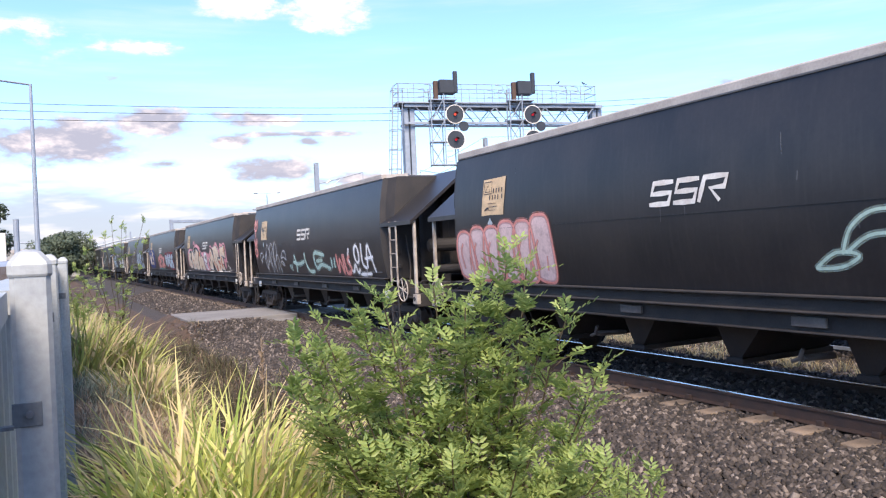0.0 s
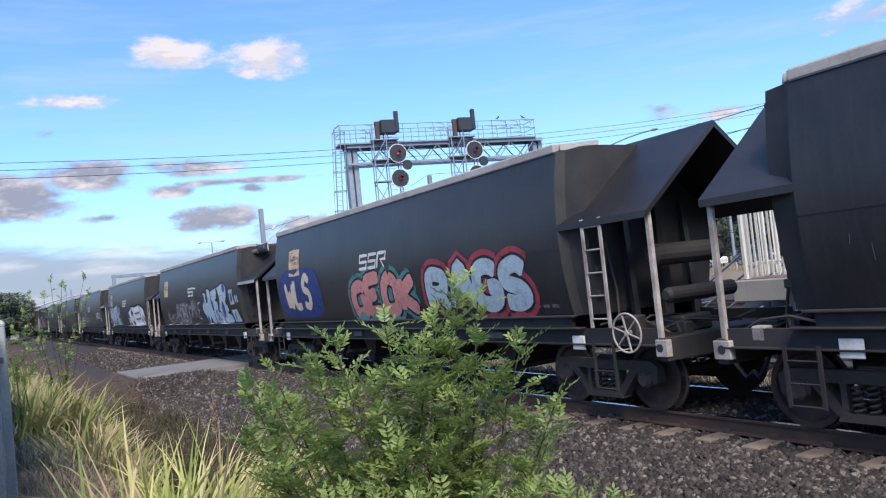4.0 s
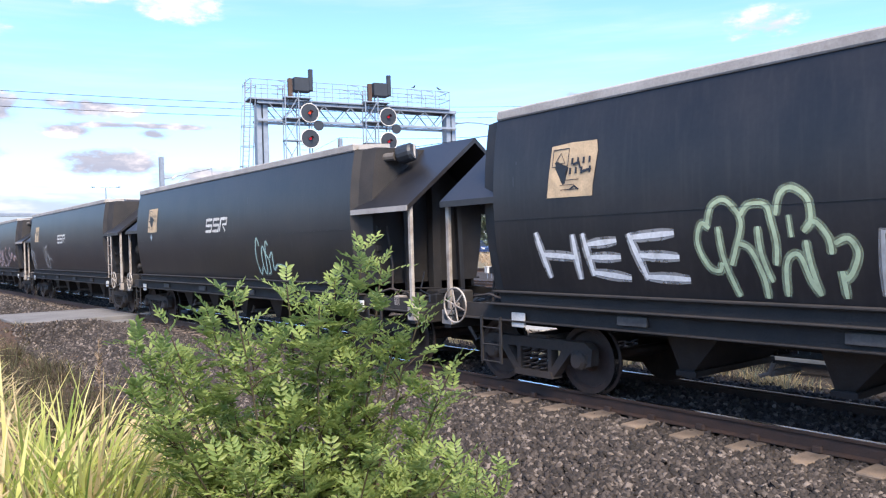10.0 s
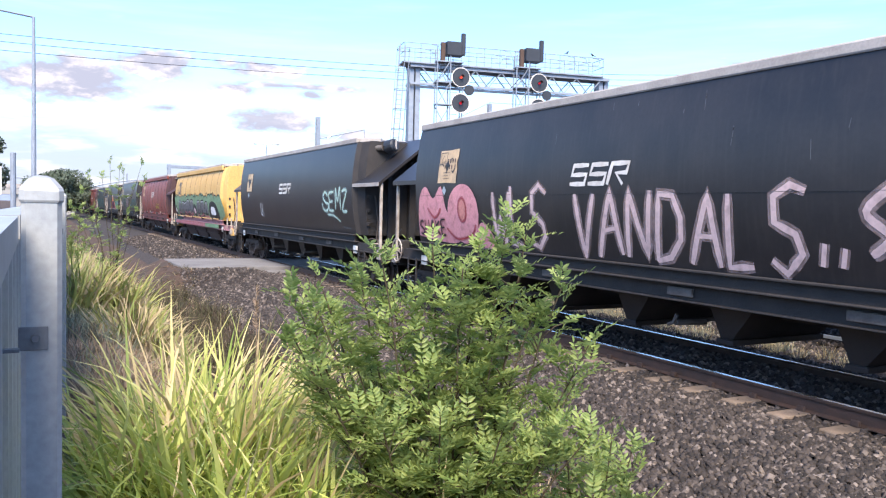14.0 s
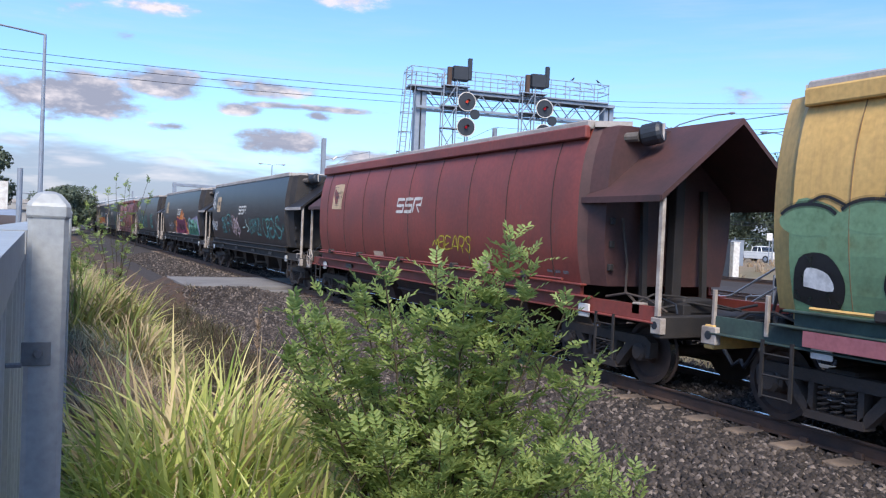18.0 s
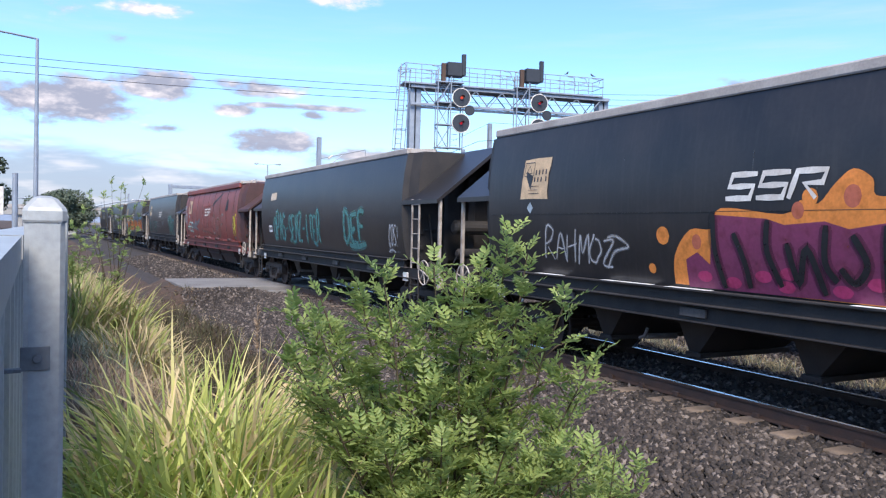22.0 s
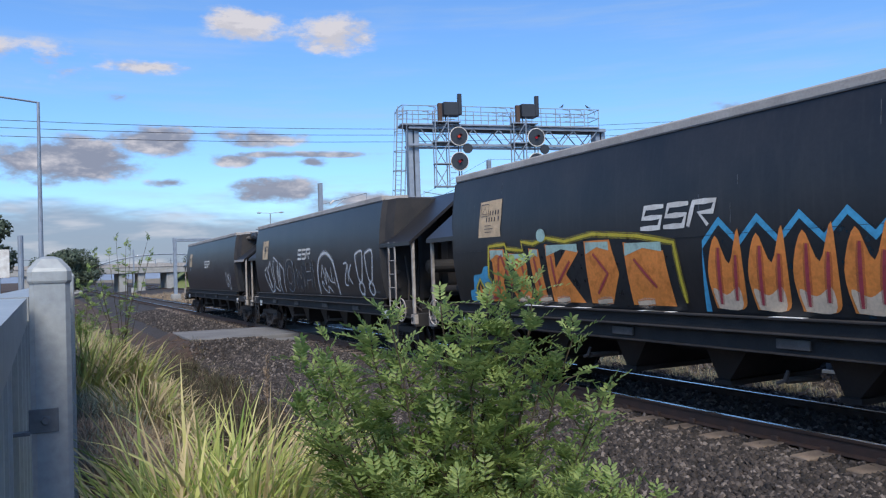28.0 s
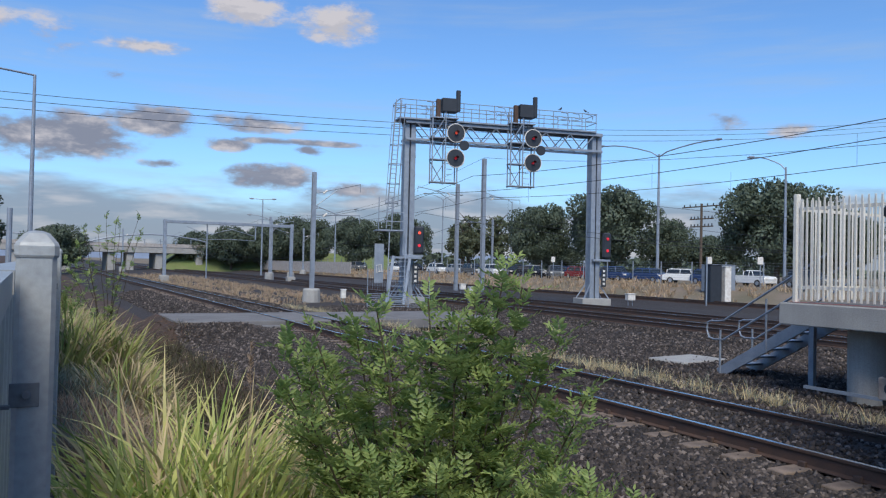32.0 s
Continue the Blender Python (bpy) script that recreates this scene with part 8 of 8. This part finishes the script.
tag(13, [[(4.4, 2.5), (4.45, 2.0), (4.6, 1.72), (4.75, 1.85), (4.72, 2.3), (4.6, 2.45)], [(4.86, 2.35), (4.9, 1.9), (5.08, 1.56)], [(4.86, 2.3), (5.08, 2.2), (5.1, 1.98), (4.95, 1.9)], [(5.15, 1.7), (5.3, 2.35), (5.62, 1.5)], [(5.2, 1.9), (5.5, 1.95)], [(5.5, 2.4), (5.4, 2.2), (5.8, 1.85), (5.75, 1.7), (5.4, 1.7)]], "pale_pink", .055, 1, "faded pink-white sprayed lettering")
tag(13, [[(6.4, 1.94), (6.82, 1.97)], [(6.94, 2.28), (7.05, 2.06), (7.44, 1.89), (7.07, 1.78)]], "mint", .045)
tag(13, [[(7.54, 2.35), (7.77, 1.56)], [(7.98, 2.22), (7.77, 2.18), (7.75, 1.99), (8.01, 1.92), (8.0, 1.77), (7.82, 1.74)], [(8.31, 2.28), (8.08, 2.24), (8.16, 1.8), (8.39, 1.84)], [(8.13, 2.03), (8.33, 2.05)], [(8.44, 1.82), (8.44, 2.27), (8.58, 2.03), (8.62, 2.35), (8.8, 1.64)], [(8.84, 2.29), (9.15, 2.32), (8.82, 1.73), (9.35, 1.68), (9.21, 2.27)]], "teal", .05, 1, "teal sprayed lettering", False)
tag(13, [[(9.89, 2.34), (9.7, 2.22), (9.73, 1.93), (10.0, 1.69), (10.24, 1.71), (10.21, 2.09), (9.99, 2.34)], [(10.19, 2.31), (10.25, 2.09), (10.48, 1.55)], [(10.14, 2.27), (10.47, 2.3), (10.61, 2.18), (10.53, 2.04), (10.31, 1.99)], [(10.67, 2.26), (10.94, 2.32), (11.15, 2.13), (11.24, 1.75), (10.83, 1.65), (10.62, 1.84), (10.71, 1.98), (11.01, 1.96)],
         [(11.95, 2.22), (11.77, 2.37), (11.52, 2.33), (11.46, 2.17), (11.65, 2.03), (12.03, 1.96), (12.14, 1.82), (12.02, 1.69), (11.68, 1.66), (11.32, 1.95)], [(12.3, 2.09), (12.3, 1.83)], [(12.43, 2.13), (12.42, 1.87)]], "teal", .06, 1, "teal sprayed lettering")
tag(13, letters("SHAKER", .06, 1.78, 1.3, 2.18, 34, .1, .1), "white", .032)
tag(13, [[(.3, 3.1), (.25, 3.3), (.45, 3.5), (.6, 3.35), (.4, 3.2), (.7, 3.45), (1.0, 3.55)], [(.15, 3.0), (.35, 2.95), (.5, 3.1), (.6, 3.0), (.5, 2.85), (.8, 2.8), (.85, 2.95), (.65, 3.0)], [(.2, 2.85), (.3, 3.0)]], "chalk", .07)
for pts, col, ly in (([(4.75, 1.42), (4.8, 1.8), (5.09, 2.13), (5.45, 2.15), (5.61, 2.40), (6.51, 2.32), (6.73, 2.47), (6.95, 2.43), (7.15, 2.64), (7.35, 2.78), (7.56, 2.67), (7.6, 2.5), (7.89, 2.48), (7.95, 2.34), (8.37, 2.32), (8.68, 2.1), (8.89, 2.0), (8.95, 1.76), (9.16, 1.7), (9.3, 1.40)], "orange", 1),
                     ([(5.0, 1.40), (5.0, 1.75), (5.2, 1.85), (5.4, 1.7), (5.49, 2.32), (6.28, 2.27), (6.52, 2.2), (7.03, 2.24), (7.31, 2.16), (8.14, 2.29), (8.35, 2.25), (8.61, 2.01), (8.66, 1.66), (9.07, 1.40)], "plum", 2),
                     ([(9.23, 1.40), (9.31, 1.63), (9.49, 1.89), (9.58, 2.16), (9.8, 2.38), (10.15, 2.29), (10.6, 2.2), (10.82, 2.31), (11.11, 2.25), (11.53, 2.38), (11.64, 2.19), (11.78, 2.33), (12.1, 2.42), (12.45, 2.3), (12.5, 1.40)], "lilac", 1),
                     ([(9.4, 1.40), (9.46, 1.63), (9.36, 1.7), (9.55, 1.8), (9.63, 2.14), (9.82, 2.30), (10.07, 2.22), (10.3, 2.28), (10.6, 2.09), (10.82, 2.24), (11.14, 2.25), (11.31, 2.16), (11.57, 2.31), (11.55, 2.05), (11.74, 2.0), (11.96, 2.25), (12.3, 2.2), (12.42, 1.40)], "jade", 2),
                     ([(9.4, 1.39), (9.44, 1.64), (9.6, 1.76), (9.8, 1.68), (10.08, 1.8), (10.42, 1.68), (10.73, 1.8), (10.9, 1.7), (11.23, 1.78), (11.56, 1.68), (11.76, 1.8), (12.1, 1.75), (12.43, 1.8), (12.43, 1.39)], "deep_green", 3)):
    patch(14, pts, col, ly, ly == 1, "graffiti_fill")
tag(14, [[(5.49, 2.34), (5.5, 1.9), (5.62, 1.42)], [(5.8, 2.1), (5.95, 1.75), (6.0, 1.45)], [(6.3, 2.26), (6.28, 1.9), (6.45, 1.5)], [(6.55, 2.0), (6.68, 1.55), (6.8, 1.95), (7.0, 1.45)], [(7.05, 2.2), (7.02, 1.8), (7.15, 1.6)], [(7.35, 2.1), (7.5, 1.8), (7.35, 1.6), (7.2, 1.75)], [(7.72, 2.2), (7.7, 1.42)], [(7.8, 1.9), (8.1, 1.6), (7.9, 1.42)], [(8.3, 2.2), (8.0, 1.85), (8.3, 1.45)]], "ink", .075, 4, "", True, "graffiti_outline")
tag(14, [[(9.66, 1.95), (9.95, 2.15), (10.1, 1.8), (10.2, 1.5)], [(10.3, 2.25), (10.25, 2.0), (10.55, 2.05), (10.3, 1.8), (10.5, 1.5)], [(10.7, 1.9), (10.95, 1.95), (10.9, 1.6), (11.1, 1.5)], [(11.1, 2.2), (11.15, 1.7), (11.35, 1.45)], [(11.25, 1.9), (11.5, 2.2)], [(11.3, 1.85), (11.7, 1.42)], [(11.85, 2.1), (12.05, 1.9), (11.85, 1.7), (12.2, 1.6)]], "ink", .06, 4, "", True, "graffiti_outline")
for i, (u, z) in enumerate(((5.3, 1.55), (6.2, 1.6), (6.55, 1.65), (6.5, 1.5), (7.2, 1.5), (7.95, 1.5), (8.5, 1.52), (7.6, 1.6), (5.75, 1.5))):
    patch(14, ellipse(u, z, .12, .07, 8), "hot_pink", 3)
for u, z, a in ((6.85, 2.50, .10), (8.0, 2.52, .09), (9.05, 2.0, .10), (4.6, 2.05, .12), (7.35, 2.55, .1), (4.35, 1.6, .07)):
    patch(14, ellipse(u, z, a, a, 8), "orange", 1)
for u, z, a in ((7.35, 2.5, .10), (7.8, 2.36, .09), (6.7, 2.36, .08), (8.75, 1.9, .09), (5.2, 1.98, .08)):
    patch(14, ellipse(u, z, a, a * 1.2, 8), "rust", 1.5)
for u, z in ((9.25, 2.02), (9.42, 1.96), (9.3, 1.85)):
    patch(14, ellipse(u, z, .07, .07, 8), "lilac", 1)
tag(14, letters("RAHMOZ", 1.85, 1.62, 3.6, 2.05, 35, .12, .12), "thin_white", .024, 1, "thin white sprayed tag")
tag(14, [[(3.45, 2.0), (3.65, 2.02), (3.9, 1.88), (3.6, 1.8), (3.4, 1.55)]], "thin_white", .024)
word(15, "OPAS-SEMZ-ITER", 1.75, 1.6, 6.8, 2.45, "teal", .085, 39)
word(15, "DEF", 8.8, 1.65, 10.4, 2.45, "teal", .11, 40)
tag(15, [[(9.1, 1.6), (9.6, 1.56), (10.3, 1.66)]], "teal", .12)
tag(15, letters("COS!", 11.75, 1.62, 12.35, 2.15, 41, .2, .1), "thin_white", .028)
tag(15, [[(11.7, 1.5), (11.9, 1.56), (12.1, 1.5)]], "thin_white", .04)
patch(15, [(1.1, 1.85), (1.1, 2.08), (1.5, 2.08), (1.5, 1.85)], "white", 1, False)
for i in range(6):
    patch(15, [(1.14 + i * .055, 1.91), (1.14 + i * .055, 2.02), (1.17 + i * .055, 2.02), (1.17 + i * .055, 1.91)], "ink", 2, False, "plate_mark")
patch(15, [(1.35, 2.95), (1.4, 3.2), (2.1, 3.22), (2.05, 2.97)], "cream", 1, False)
word(16, "HEE", .9, 1.7, 2.6, 2.15, "mint", .06, 42)
word(16, "DEF", 7.7, 1.6, 10.2, 2.4, "faded", .13, 43)
patch(16, [(7.6, 2.9), (8.2, 3.1), (9.2, 3.35), (9.4, 3.5), (8.6, 3.3), (7.7, 3.1)], "ink", 1)
patch(16, [(10.2, 2.7), (10.4, 2.8), (10.7, 3.2), (10.9, 3.0), (10.8, 2.7)], "ink", 1)
patch(16, [(5.05, 1.86), (5.0, 2.95), (7.75, 2.98), (7.7, 1.9)], "faded_red", 0, False)
patch(16, [(2.0, 1.85), (2.2, 2.15), (2.9, 2.1), (3.2, 2.3), (3.6, 2.2), (4.3, 2.35), (4.2, 2.1), (3.4, 1.95), (4.1, 1.75), (3.0, 1.8)], "dull_grey", 1)
tag(16, [[(5.1, 1.85), (5.2, 1.75), (6.5, 1.7), (7.6, 1.6)]], "faded", .05)
for u in (3.55, 6.25):
    patch(16, [(u, 1.40), (u, 1.5), (u + .4, 1.5), (u + .4, 1.40)], "cream", 1, False)
word(16, "MTE", .12, 2.65, .66, 3.05, "thin_white", .03, 61)
word(16, "KES", .12, 2.15, .8, 2.55, "thin_white", .05, 44)
word(16, "PF", 11.9, 1.6, 12.55, 2.4, "yellow", .09, 45)
word(17, "DEF", .85, 1.55, 2.1, 2.12, "teal", .05, 46)
word(17, "DEF", 2.8, 1.55, 4.7, 2.18, "teal", .05, 47)
tag(17, [[(5.0, 2.18), (5.2, 2.0), (5.05, 1.75), (5.3, 1.95), (5.5, 1.72), (5.5, 2.0), (5.8, 2.2), (5.4, 2.12), (5.0, 2.18)], [(6.0, 2.2), (6.3, 2.15), (6.2, 1.8), (6.4, 1.75), (6.5, 2.2), (7.6, 2.2), (7.5, 2.05), (6.9, 2.02), (7.2, 1.7)]], "dull_grey", .04)
word(17, "OPAS", 9.9, 2.02, 11.3, 2.5, "teal", .07, 49)
word(17, "SEMZ", 10.0, 1.45, 11.5, 2.0, "teal", .07, 50)
tag(17, [[(11.46, 2.26), (12.15, 2.27)], [(11.75, 2.5), (11.7, 2.1), (11.68, 1.85)], [(11.76, 2.2), (11.99, 1.77)], [(9.62, 2.34), (9.7, 2.15)], [(9.74, 2.3), (9.82, 2.12)], [(9.4, 1.9), (9.52, 1.7)], [(9.7, 2.0), (9.85, 1.4)], [(11.5, 2.0), (11.72, 1.4)]], "teal", .06)
patch(18, [(.58, 1.42), (.61, 1.59), (.75, 1.63), (.79, 1.73), (.86, 1.9), (1.14, 1.93), (1.27, 2.06), (1.5, 2.05), (1.6, 1.89), (1.6, 1.5), (.95, 1.40)], "sky_blue", 1)
patch(18, [(.88, 1.40), (.9, 1.66), (1.07, 1.83), (1.2, 1.62), (1.5, 1.72), (1.42, 1.86), (1.53, 2.43), (2.10, 2.45), (2.13, 2.37), (2.67, 2.32), (2.64, 2.47), (3.0, 2.42), (3.4, 2.5), (3.9, 2.42), (4.6, 2.5), (5.6, 2.42), (6.3, 2.3), (6.4, 1.40)], "ink", 2, False, "graffiti_outline")
tag(18, [[(.88, 1.42), (.89, 1.66), (1.07, 1.83), (1.21, 1.6), (1.24, 1.73), (1.53, 1.72), (1.42, 1.86), (1.53, 2.43), (2.1, 2.45), (2.13, 2.37), (2.67, 2.32), (2.64, 2.47), (3.0, 2.42), (3.4, 2.5), (3.9, 2.42), (4.6, 2.5), (5.6, 2.42), (6.3, 2.3), (6.4, 1.5)]], "yellow", .045, 3, "", False, "graffiti_halo")
for pts in ([(.98, 1.55), (1.05, 1.73), (1.16, 1.44), (1.28, 1.42), (1.29, 1.67), (1.6, 1.7), (1.62, 2.14), (1.54, 2.21), (1.56, 2.38), (2.05, 2.37), (2.15, 2.0), (2.29, 1.68), (2.4, 1.45), (2.31, 1.43), (2.11, 1.77), (2.04, 1.98), (1.93, 1.77), (1.95, 1.43), (1.3, 1.41)],
            [(2.19, 2.29), (2.66, 2.25), (2.76, 2.05), (2.72, 1.77), (2.86, 1.45), (2.42, 1.45), (2.45, 1.7), (2.35, 2.0), (2.2, 2.15)], [(2.85, 2.35), (3.15, 2.32), (3.25, 1.45), (2.95, 1.45)], [(3.35, 2.4), (3.6, 2.35), (3.6, 2.0), (4.0, 2.35), (4.25, 2.25), (3.85, 1.9), (4.25, 1.45), (3.4, 1.45)],
            [(4.4, 2.4), (5.0, 2.4), (5.15, 1.9), (4.9, 1.45), (4.4, 1.45)], [(5.3, 2.35), (6.1, 2.2), (6.2, 1.45), (5.35, 1.45)]):
    patch(18, pts, "orange", 3.4, False, "graffiti_fill")
    top = max(p[1] for p in pts)
    us = [p[0] for p in pts if p[1] > top - .25]
    patch(18, [(min(us) + .02, top - .2), (min(us) + .03, top - .02), (max(us) - .03, top - .03), (max(us) - .03, top - .16), ((min(us) + max(us)) / 2, top - .1)], "mint", 4, False)
    tag(18, [[(pts[0][0] + .15, 1.47), (pts[0][0] + .5, 1.5)]], "cream", .07, 4)
tag(18, [[(1.35, 1.5), (1.7, 1.48), (1.85, 2.2), (1.95, 2.25), (2.2, 1.7), (2.4, 1.55), (2.5, 1.75)], [(2.3, 2.1), (2.6, 2.1), (2.66, 1.8)], [(3.0, 2.2), (3.1, 1.6)], [(3.5, 2.2), (3.55, 1.7), (4.0, 2.1)], [(4.6, 2.2), (4.9, 1.9), (4.6, 1.6)], [(5.5, 2.1), (5.9, 1.7)]], "crimson", .035, 5, "", False)
for u0, u1 in ((6.8, 9.4), (9.6, 12.2)):
    n = 9
    top = [(u0 + (u1 - u0) * i / n, 2.3 + (.28 if i % 2 else 0)) for i in range(n + 1)]
    patch(18, [(u0 - .1, 1.40)] + top + [(u1 + .1, 1.40)], "sky_blue", 1, False)
    patch(18, [(u0, 1.40)] + [(u, z - .1) for u, z in top] + [(u1, 1.40)], "ink", 2, False)
    for i in range(4):
        a = u0 + .1 + i * (u1 - u0 - .1) / 4
        patch(18, [(a, 1.45), (a - .05, 1.9), (a + .12, 2.35), (a + .3, 2.0), (a + .48, 2.42), (a + .5, 1.7), (a + .42, 1.45)], "orange", 3)
        patch(18, [(a + .04, 1.45), (a, 1.7), (a + .2, 1.62), (a + .4, 1.72), (a + .4, 1.45)], "cream", 4)
        tag(18, [[(a + .1, 1.5), (a + .16, 2.2)], [(a + .35, 1.55), (a + .42, 2.1)]], "crimson", .045, 5)
patch(18, ellipse(3.25, 2.55, .13, .11), "mint", 4)
tag(19, [[(1.37, 2.17), (1.69, 2.3), (2.07, 1.71), (2.12, 1.58), (1.98, 1.57), (1.84, 2.23), (2.23, 2.52), (2.49, 1.78), (2.32, 1.45), (1.98, 1.39), (1.53, 1.84), (1.37, 2.1)], [(2.6, 2.5), (2.69, 2.49), (2.72, 2.65), (3.19, 2.49), (3.2, 2.31)], [(2.59, 2.46), (2.63, 1.59), (2.94, 1.45), (3.05, 1.45), (3.08, 2.32), (3.36, 1.39)], [(3.19, 2.4), (3.37, 1.8), (3.46, 2.42), (3.92, 2.2), (3.78, 1.39)]], "chalk", .05, 1, "white outlined sprayed letters", False)
piece(19, "OWH", 4.1, 1.40, 7.5, 2.48, "hull", "thin_white", .24, "", 54, .024, False)
tag(19, [[(7.6, 1.4), (7.66, 2.1), (7.95, 2.5), (8.5, 2.62), (9.05, 2.4), (9.25, 2.0), (9.34, 1.4)]], "chalk", .075)
tag(19, [[(7.95, 1.9), (8.05, 2.1), (8.15, 2.25), (8.3, 1.7), (8.4, 2.2), (8.55, 1.75)], [(8.1, 1.7), (7.95, 1.8), (8.0, 1.6), (8.4, 1.45), (8.45, 1.65), (8.8, 1.45)], [(8.5, 2.05), (8.75, 1.8), (9.05, 1.75)], [(8.88, 2.2), (8.86, 1.8)], [(9.05, 1.9), (9.1, 1.65)]], "chalk", .035)
tag(19, letters("ZK", 9.9, 1.75, 10.6, 2.3, 55, .1, .1), "chalk", .04)
for u in (10.9, 11.6):
    tag(19, [[(u, 2.5), (u + .12, 1.85), (u + .36, 1.85), (u + .52, 2.55), (u, 2.5)], ellipse(u + .24, 1.6, .17, .16) + [(u + .41, 1.6)]], "chalk", .05)
tag(20, [[(10.85, 2.1), (10.75, 2.2), (10.65, 1.9), (10.75, 1.55), (10.9, 1.7)], ellipse(11.05, 1.85, .12, .22) + [(11.17, 1.85)], [(11.45, 2.05), (11.3, 2.1), (11.25, 1.9), (11.42, 1.75), (11.4, 1.5), (11.2, 1.45), (11.15, 1.6)], [(11.62, 2.15), (11.58, 1.75)], [(11.56, 1.6), (11.58, 1.55)]], "chalk", .05)
# white paint runs on some ledges
for k in (2, 4, 5, 18, 14):
    r = random.Random(k)
    for i in range(6):
        a = r.uniform(.5, 11)
        part("ledge_paint", Mesh().box(-1.463, CENTRE - a - r.uniform(.2, .9), 1.377, -1.34, CENTRE - a, 1.381), SPRAY["white"], by_number[k])

# ---------------------------------------------------------------- level crossing
xing = thing("foot_crossing", "pale concrete and asphalt crossing over the track", "crossing", kind="structure")
for x0, x1 in ((4.3, 7.9), (8.12, 9.56), (9.78, 12.6), (12.62, 16.5)):
    part("slab", Mesh().box(x0, 27.2, -.35, x1, 31.6, -.01, .02), ASPHALT, xing)
solid("concrete_kerb", Mesh().box(-.5, -.3, -.2, .5, .3, .06, .04), ASPHALT, "pale concrete block at the crossing edge", "block", m=pose(7.3, 26.9, -.2))

# ---------------------------------------------------------------- sleepers and ballast
sl = Mesh().box(-1.36, -.125, -.34, 1.36, .125, -.205, .012).make("sleeper", SLEEPER)
for i in range(96):
    y = -3 + i * .69
    if 27.0 < y < 31.8:
        continue
    part("sleeper", sl, SLEEPER, line).location = (0.02 * math.sin(i * 2.7), y, .016 + .010 * math.sin(i * 5.1))
clip = Mesh().box(-.10, -.05, -.19, -.05, .05, -.12, .01).box(.05, -.05, -.19, .10, .05, -.12, .01).make("rail_clip", RAIL)
for i in range(60):
    y = -3 + i * .69
    if 27.0 < y < 31.8:
        continue
    for s in (-1, 1):
        part("rail_clip", clip, RAIL, line).location = (s * .835, y, 0)


def stones(name, label, n, area, size, seed, off=0.0):
    """Broken stones scattered on the ground, each its own lump."""
    r = np.random.default_rng(seed)
    x0, x1, y0, y1 = area
    x = r.uniform(x0, x1, n)
    y = y0 + (y1 - y0) * r.uniform(0, 1, n) ** 1.6
    keep = (abs(abs(x - TRACK) - .835) > .08) & ~((y > 27) & (y < 31.8) & (x > 4.2) & (x < 16.6))
    # the ends of the sleepers stay half bare
    ph = ((y + 3) / .69) % 1.0
    keep &= ~((x > 7.40) & (x < 7.98) & ((ph < .2) | (ph > .8)) & (r.uniform(0, 1, n) < .9))
    x, y = x[keep], y[keep]
    n = len(x)
    z = ground_z(x, y) + off
    base = np.array([(1, 0, -.35), (-.5, .87, -.35), (-.5, -.87, -.35), (.5, .8, .45), (-1, 0, .4), (.5, -.8, .5), (0, 0, 1.0)])
    tri = np.array([(0, 3, 5), (0, 1, 3), (1, 4, 3), (1, 2, 4), (2, 5, 4), (2, 0, 5), (3, 4, 6), (4, 5, 6), (5, 3, 6)])
    V = base[None] * r.uniform(.65, 1.25, (n, 7, 3))
    s = size * r.uniform(.5, 1.25, n)
    V *= s[:, None, None] * np.array([1, 1, .9])
    a = r.uniform(0, 2 * np.pi, n)
    c, q = np.cos(a)[:, None], np.sin(a)[:, None]
    tl = r.normal(0, .5, (n, 1))
    vx, vy, vz = V[..., 0] * c - V[..., 1] * q, V[..., 0] * q + V[..., 1] * c, V[..., 2]
    vz = vz + tl * vx
    V = np.stack([vx + x[:, None], vy + y[:, None], vz + z[:, None] + .3 * s[:, None]], -1).reshape(-1, 3)
    F = (np.arange(n)[:, None, None] * 7 + tri[None]).reshape(-1, 3)
    return tagged(new(name, quick(name, V, F, STONE)), label, "ballast", kind="stuff")


stones("ballast_shoulder", "loose brown-grey crushed stone ballast beside the rail", 46000, (5.0, 7.9, 2.0, 20), .042, 1)
stones("ballast_between_rails", "dark crushed stone between and beyond the rails", 16000, (8.0, 11.6, 2.5, 26), .036, 2)
stones("ballast_yard", "grey crushed stone of the wide track bed", 42000, (11.6, 21.0, 9, 42), .05, 4)
stones("ballast_slope", "dark crushed stone on the slope of the track bed", 30000, (4.1, 7.9, 10, 27), .045, 11)
stones("ballast_far", "grey crushed stone along the farther line", 16000, (5.2, 11.5, 22, 60), .06, 6)
stones("bank_stones", "scattered small stones on the drain bank", 4500, (3.4, 5.3, 3.5, 26), .03, 8)


def motions():
    """The train rolls by towards the viewer; its wheels turn with it."""
    for k, w in wagons:
        walk(w, [(t, pose(TRACK, rear_edge(k, t) - CENTRE, 0)) for t in range(0, 33)])
    step = 0.066
    times = [i * step for i in range(int(32 / step) + 1)] + [32.0]
    turns = {}
    for k, w in wagons:
        for b in w.children:
            if not b.name.startswith("bogie"):
                continue
            for ws in b.children:
                if ws.name.startswith("wheelset"):
                    y = round(ws.location.y, 3)
                    if y not in turns:
                        turns[y] = [(t, Matrix.Translation((0, y, .457)) @ Matrix.Rotation((rear_edge(0, 0) - rear_edge(0, t)) / .457 % (2 * math.pi), 4, "X")) for t in times]
                    walk(ws, turns[y])


motions()
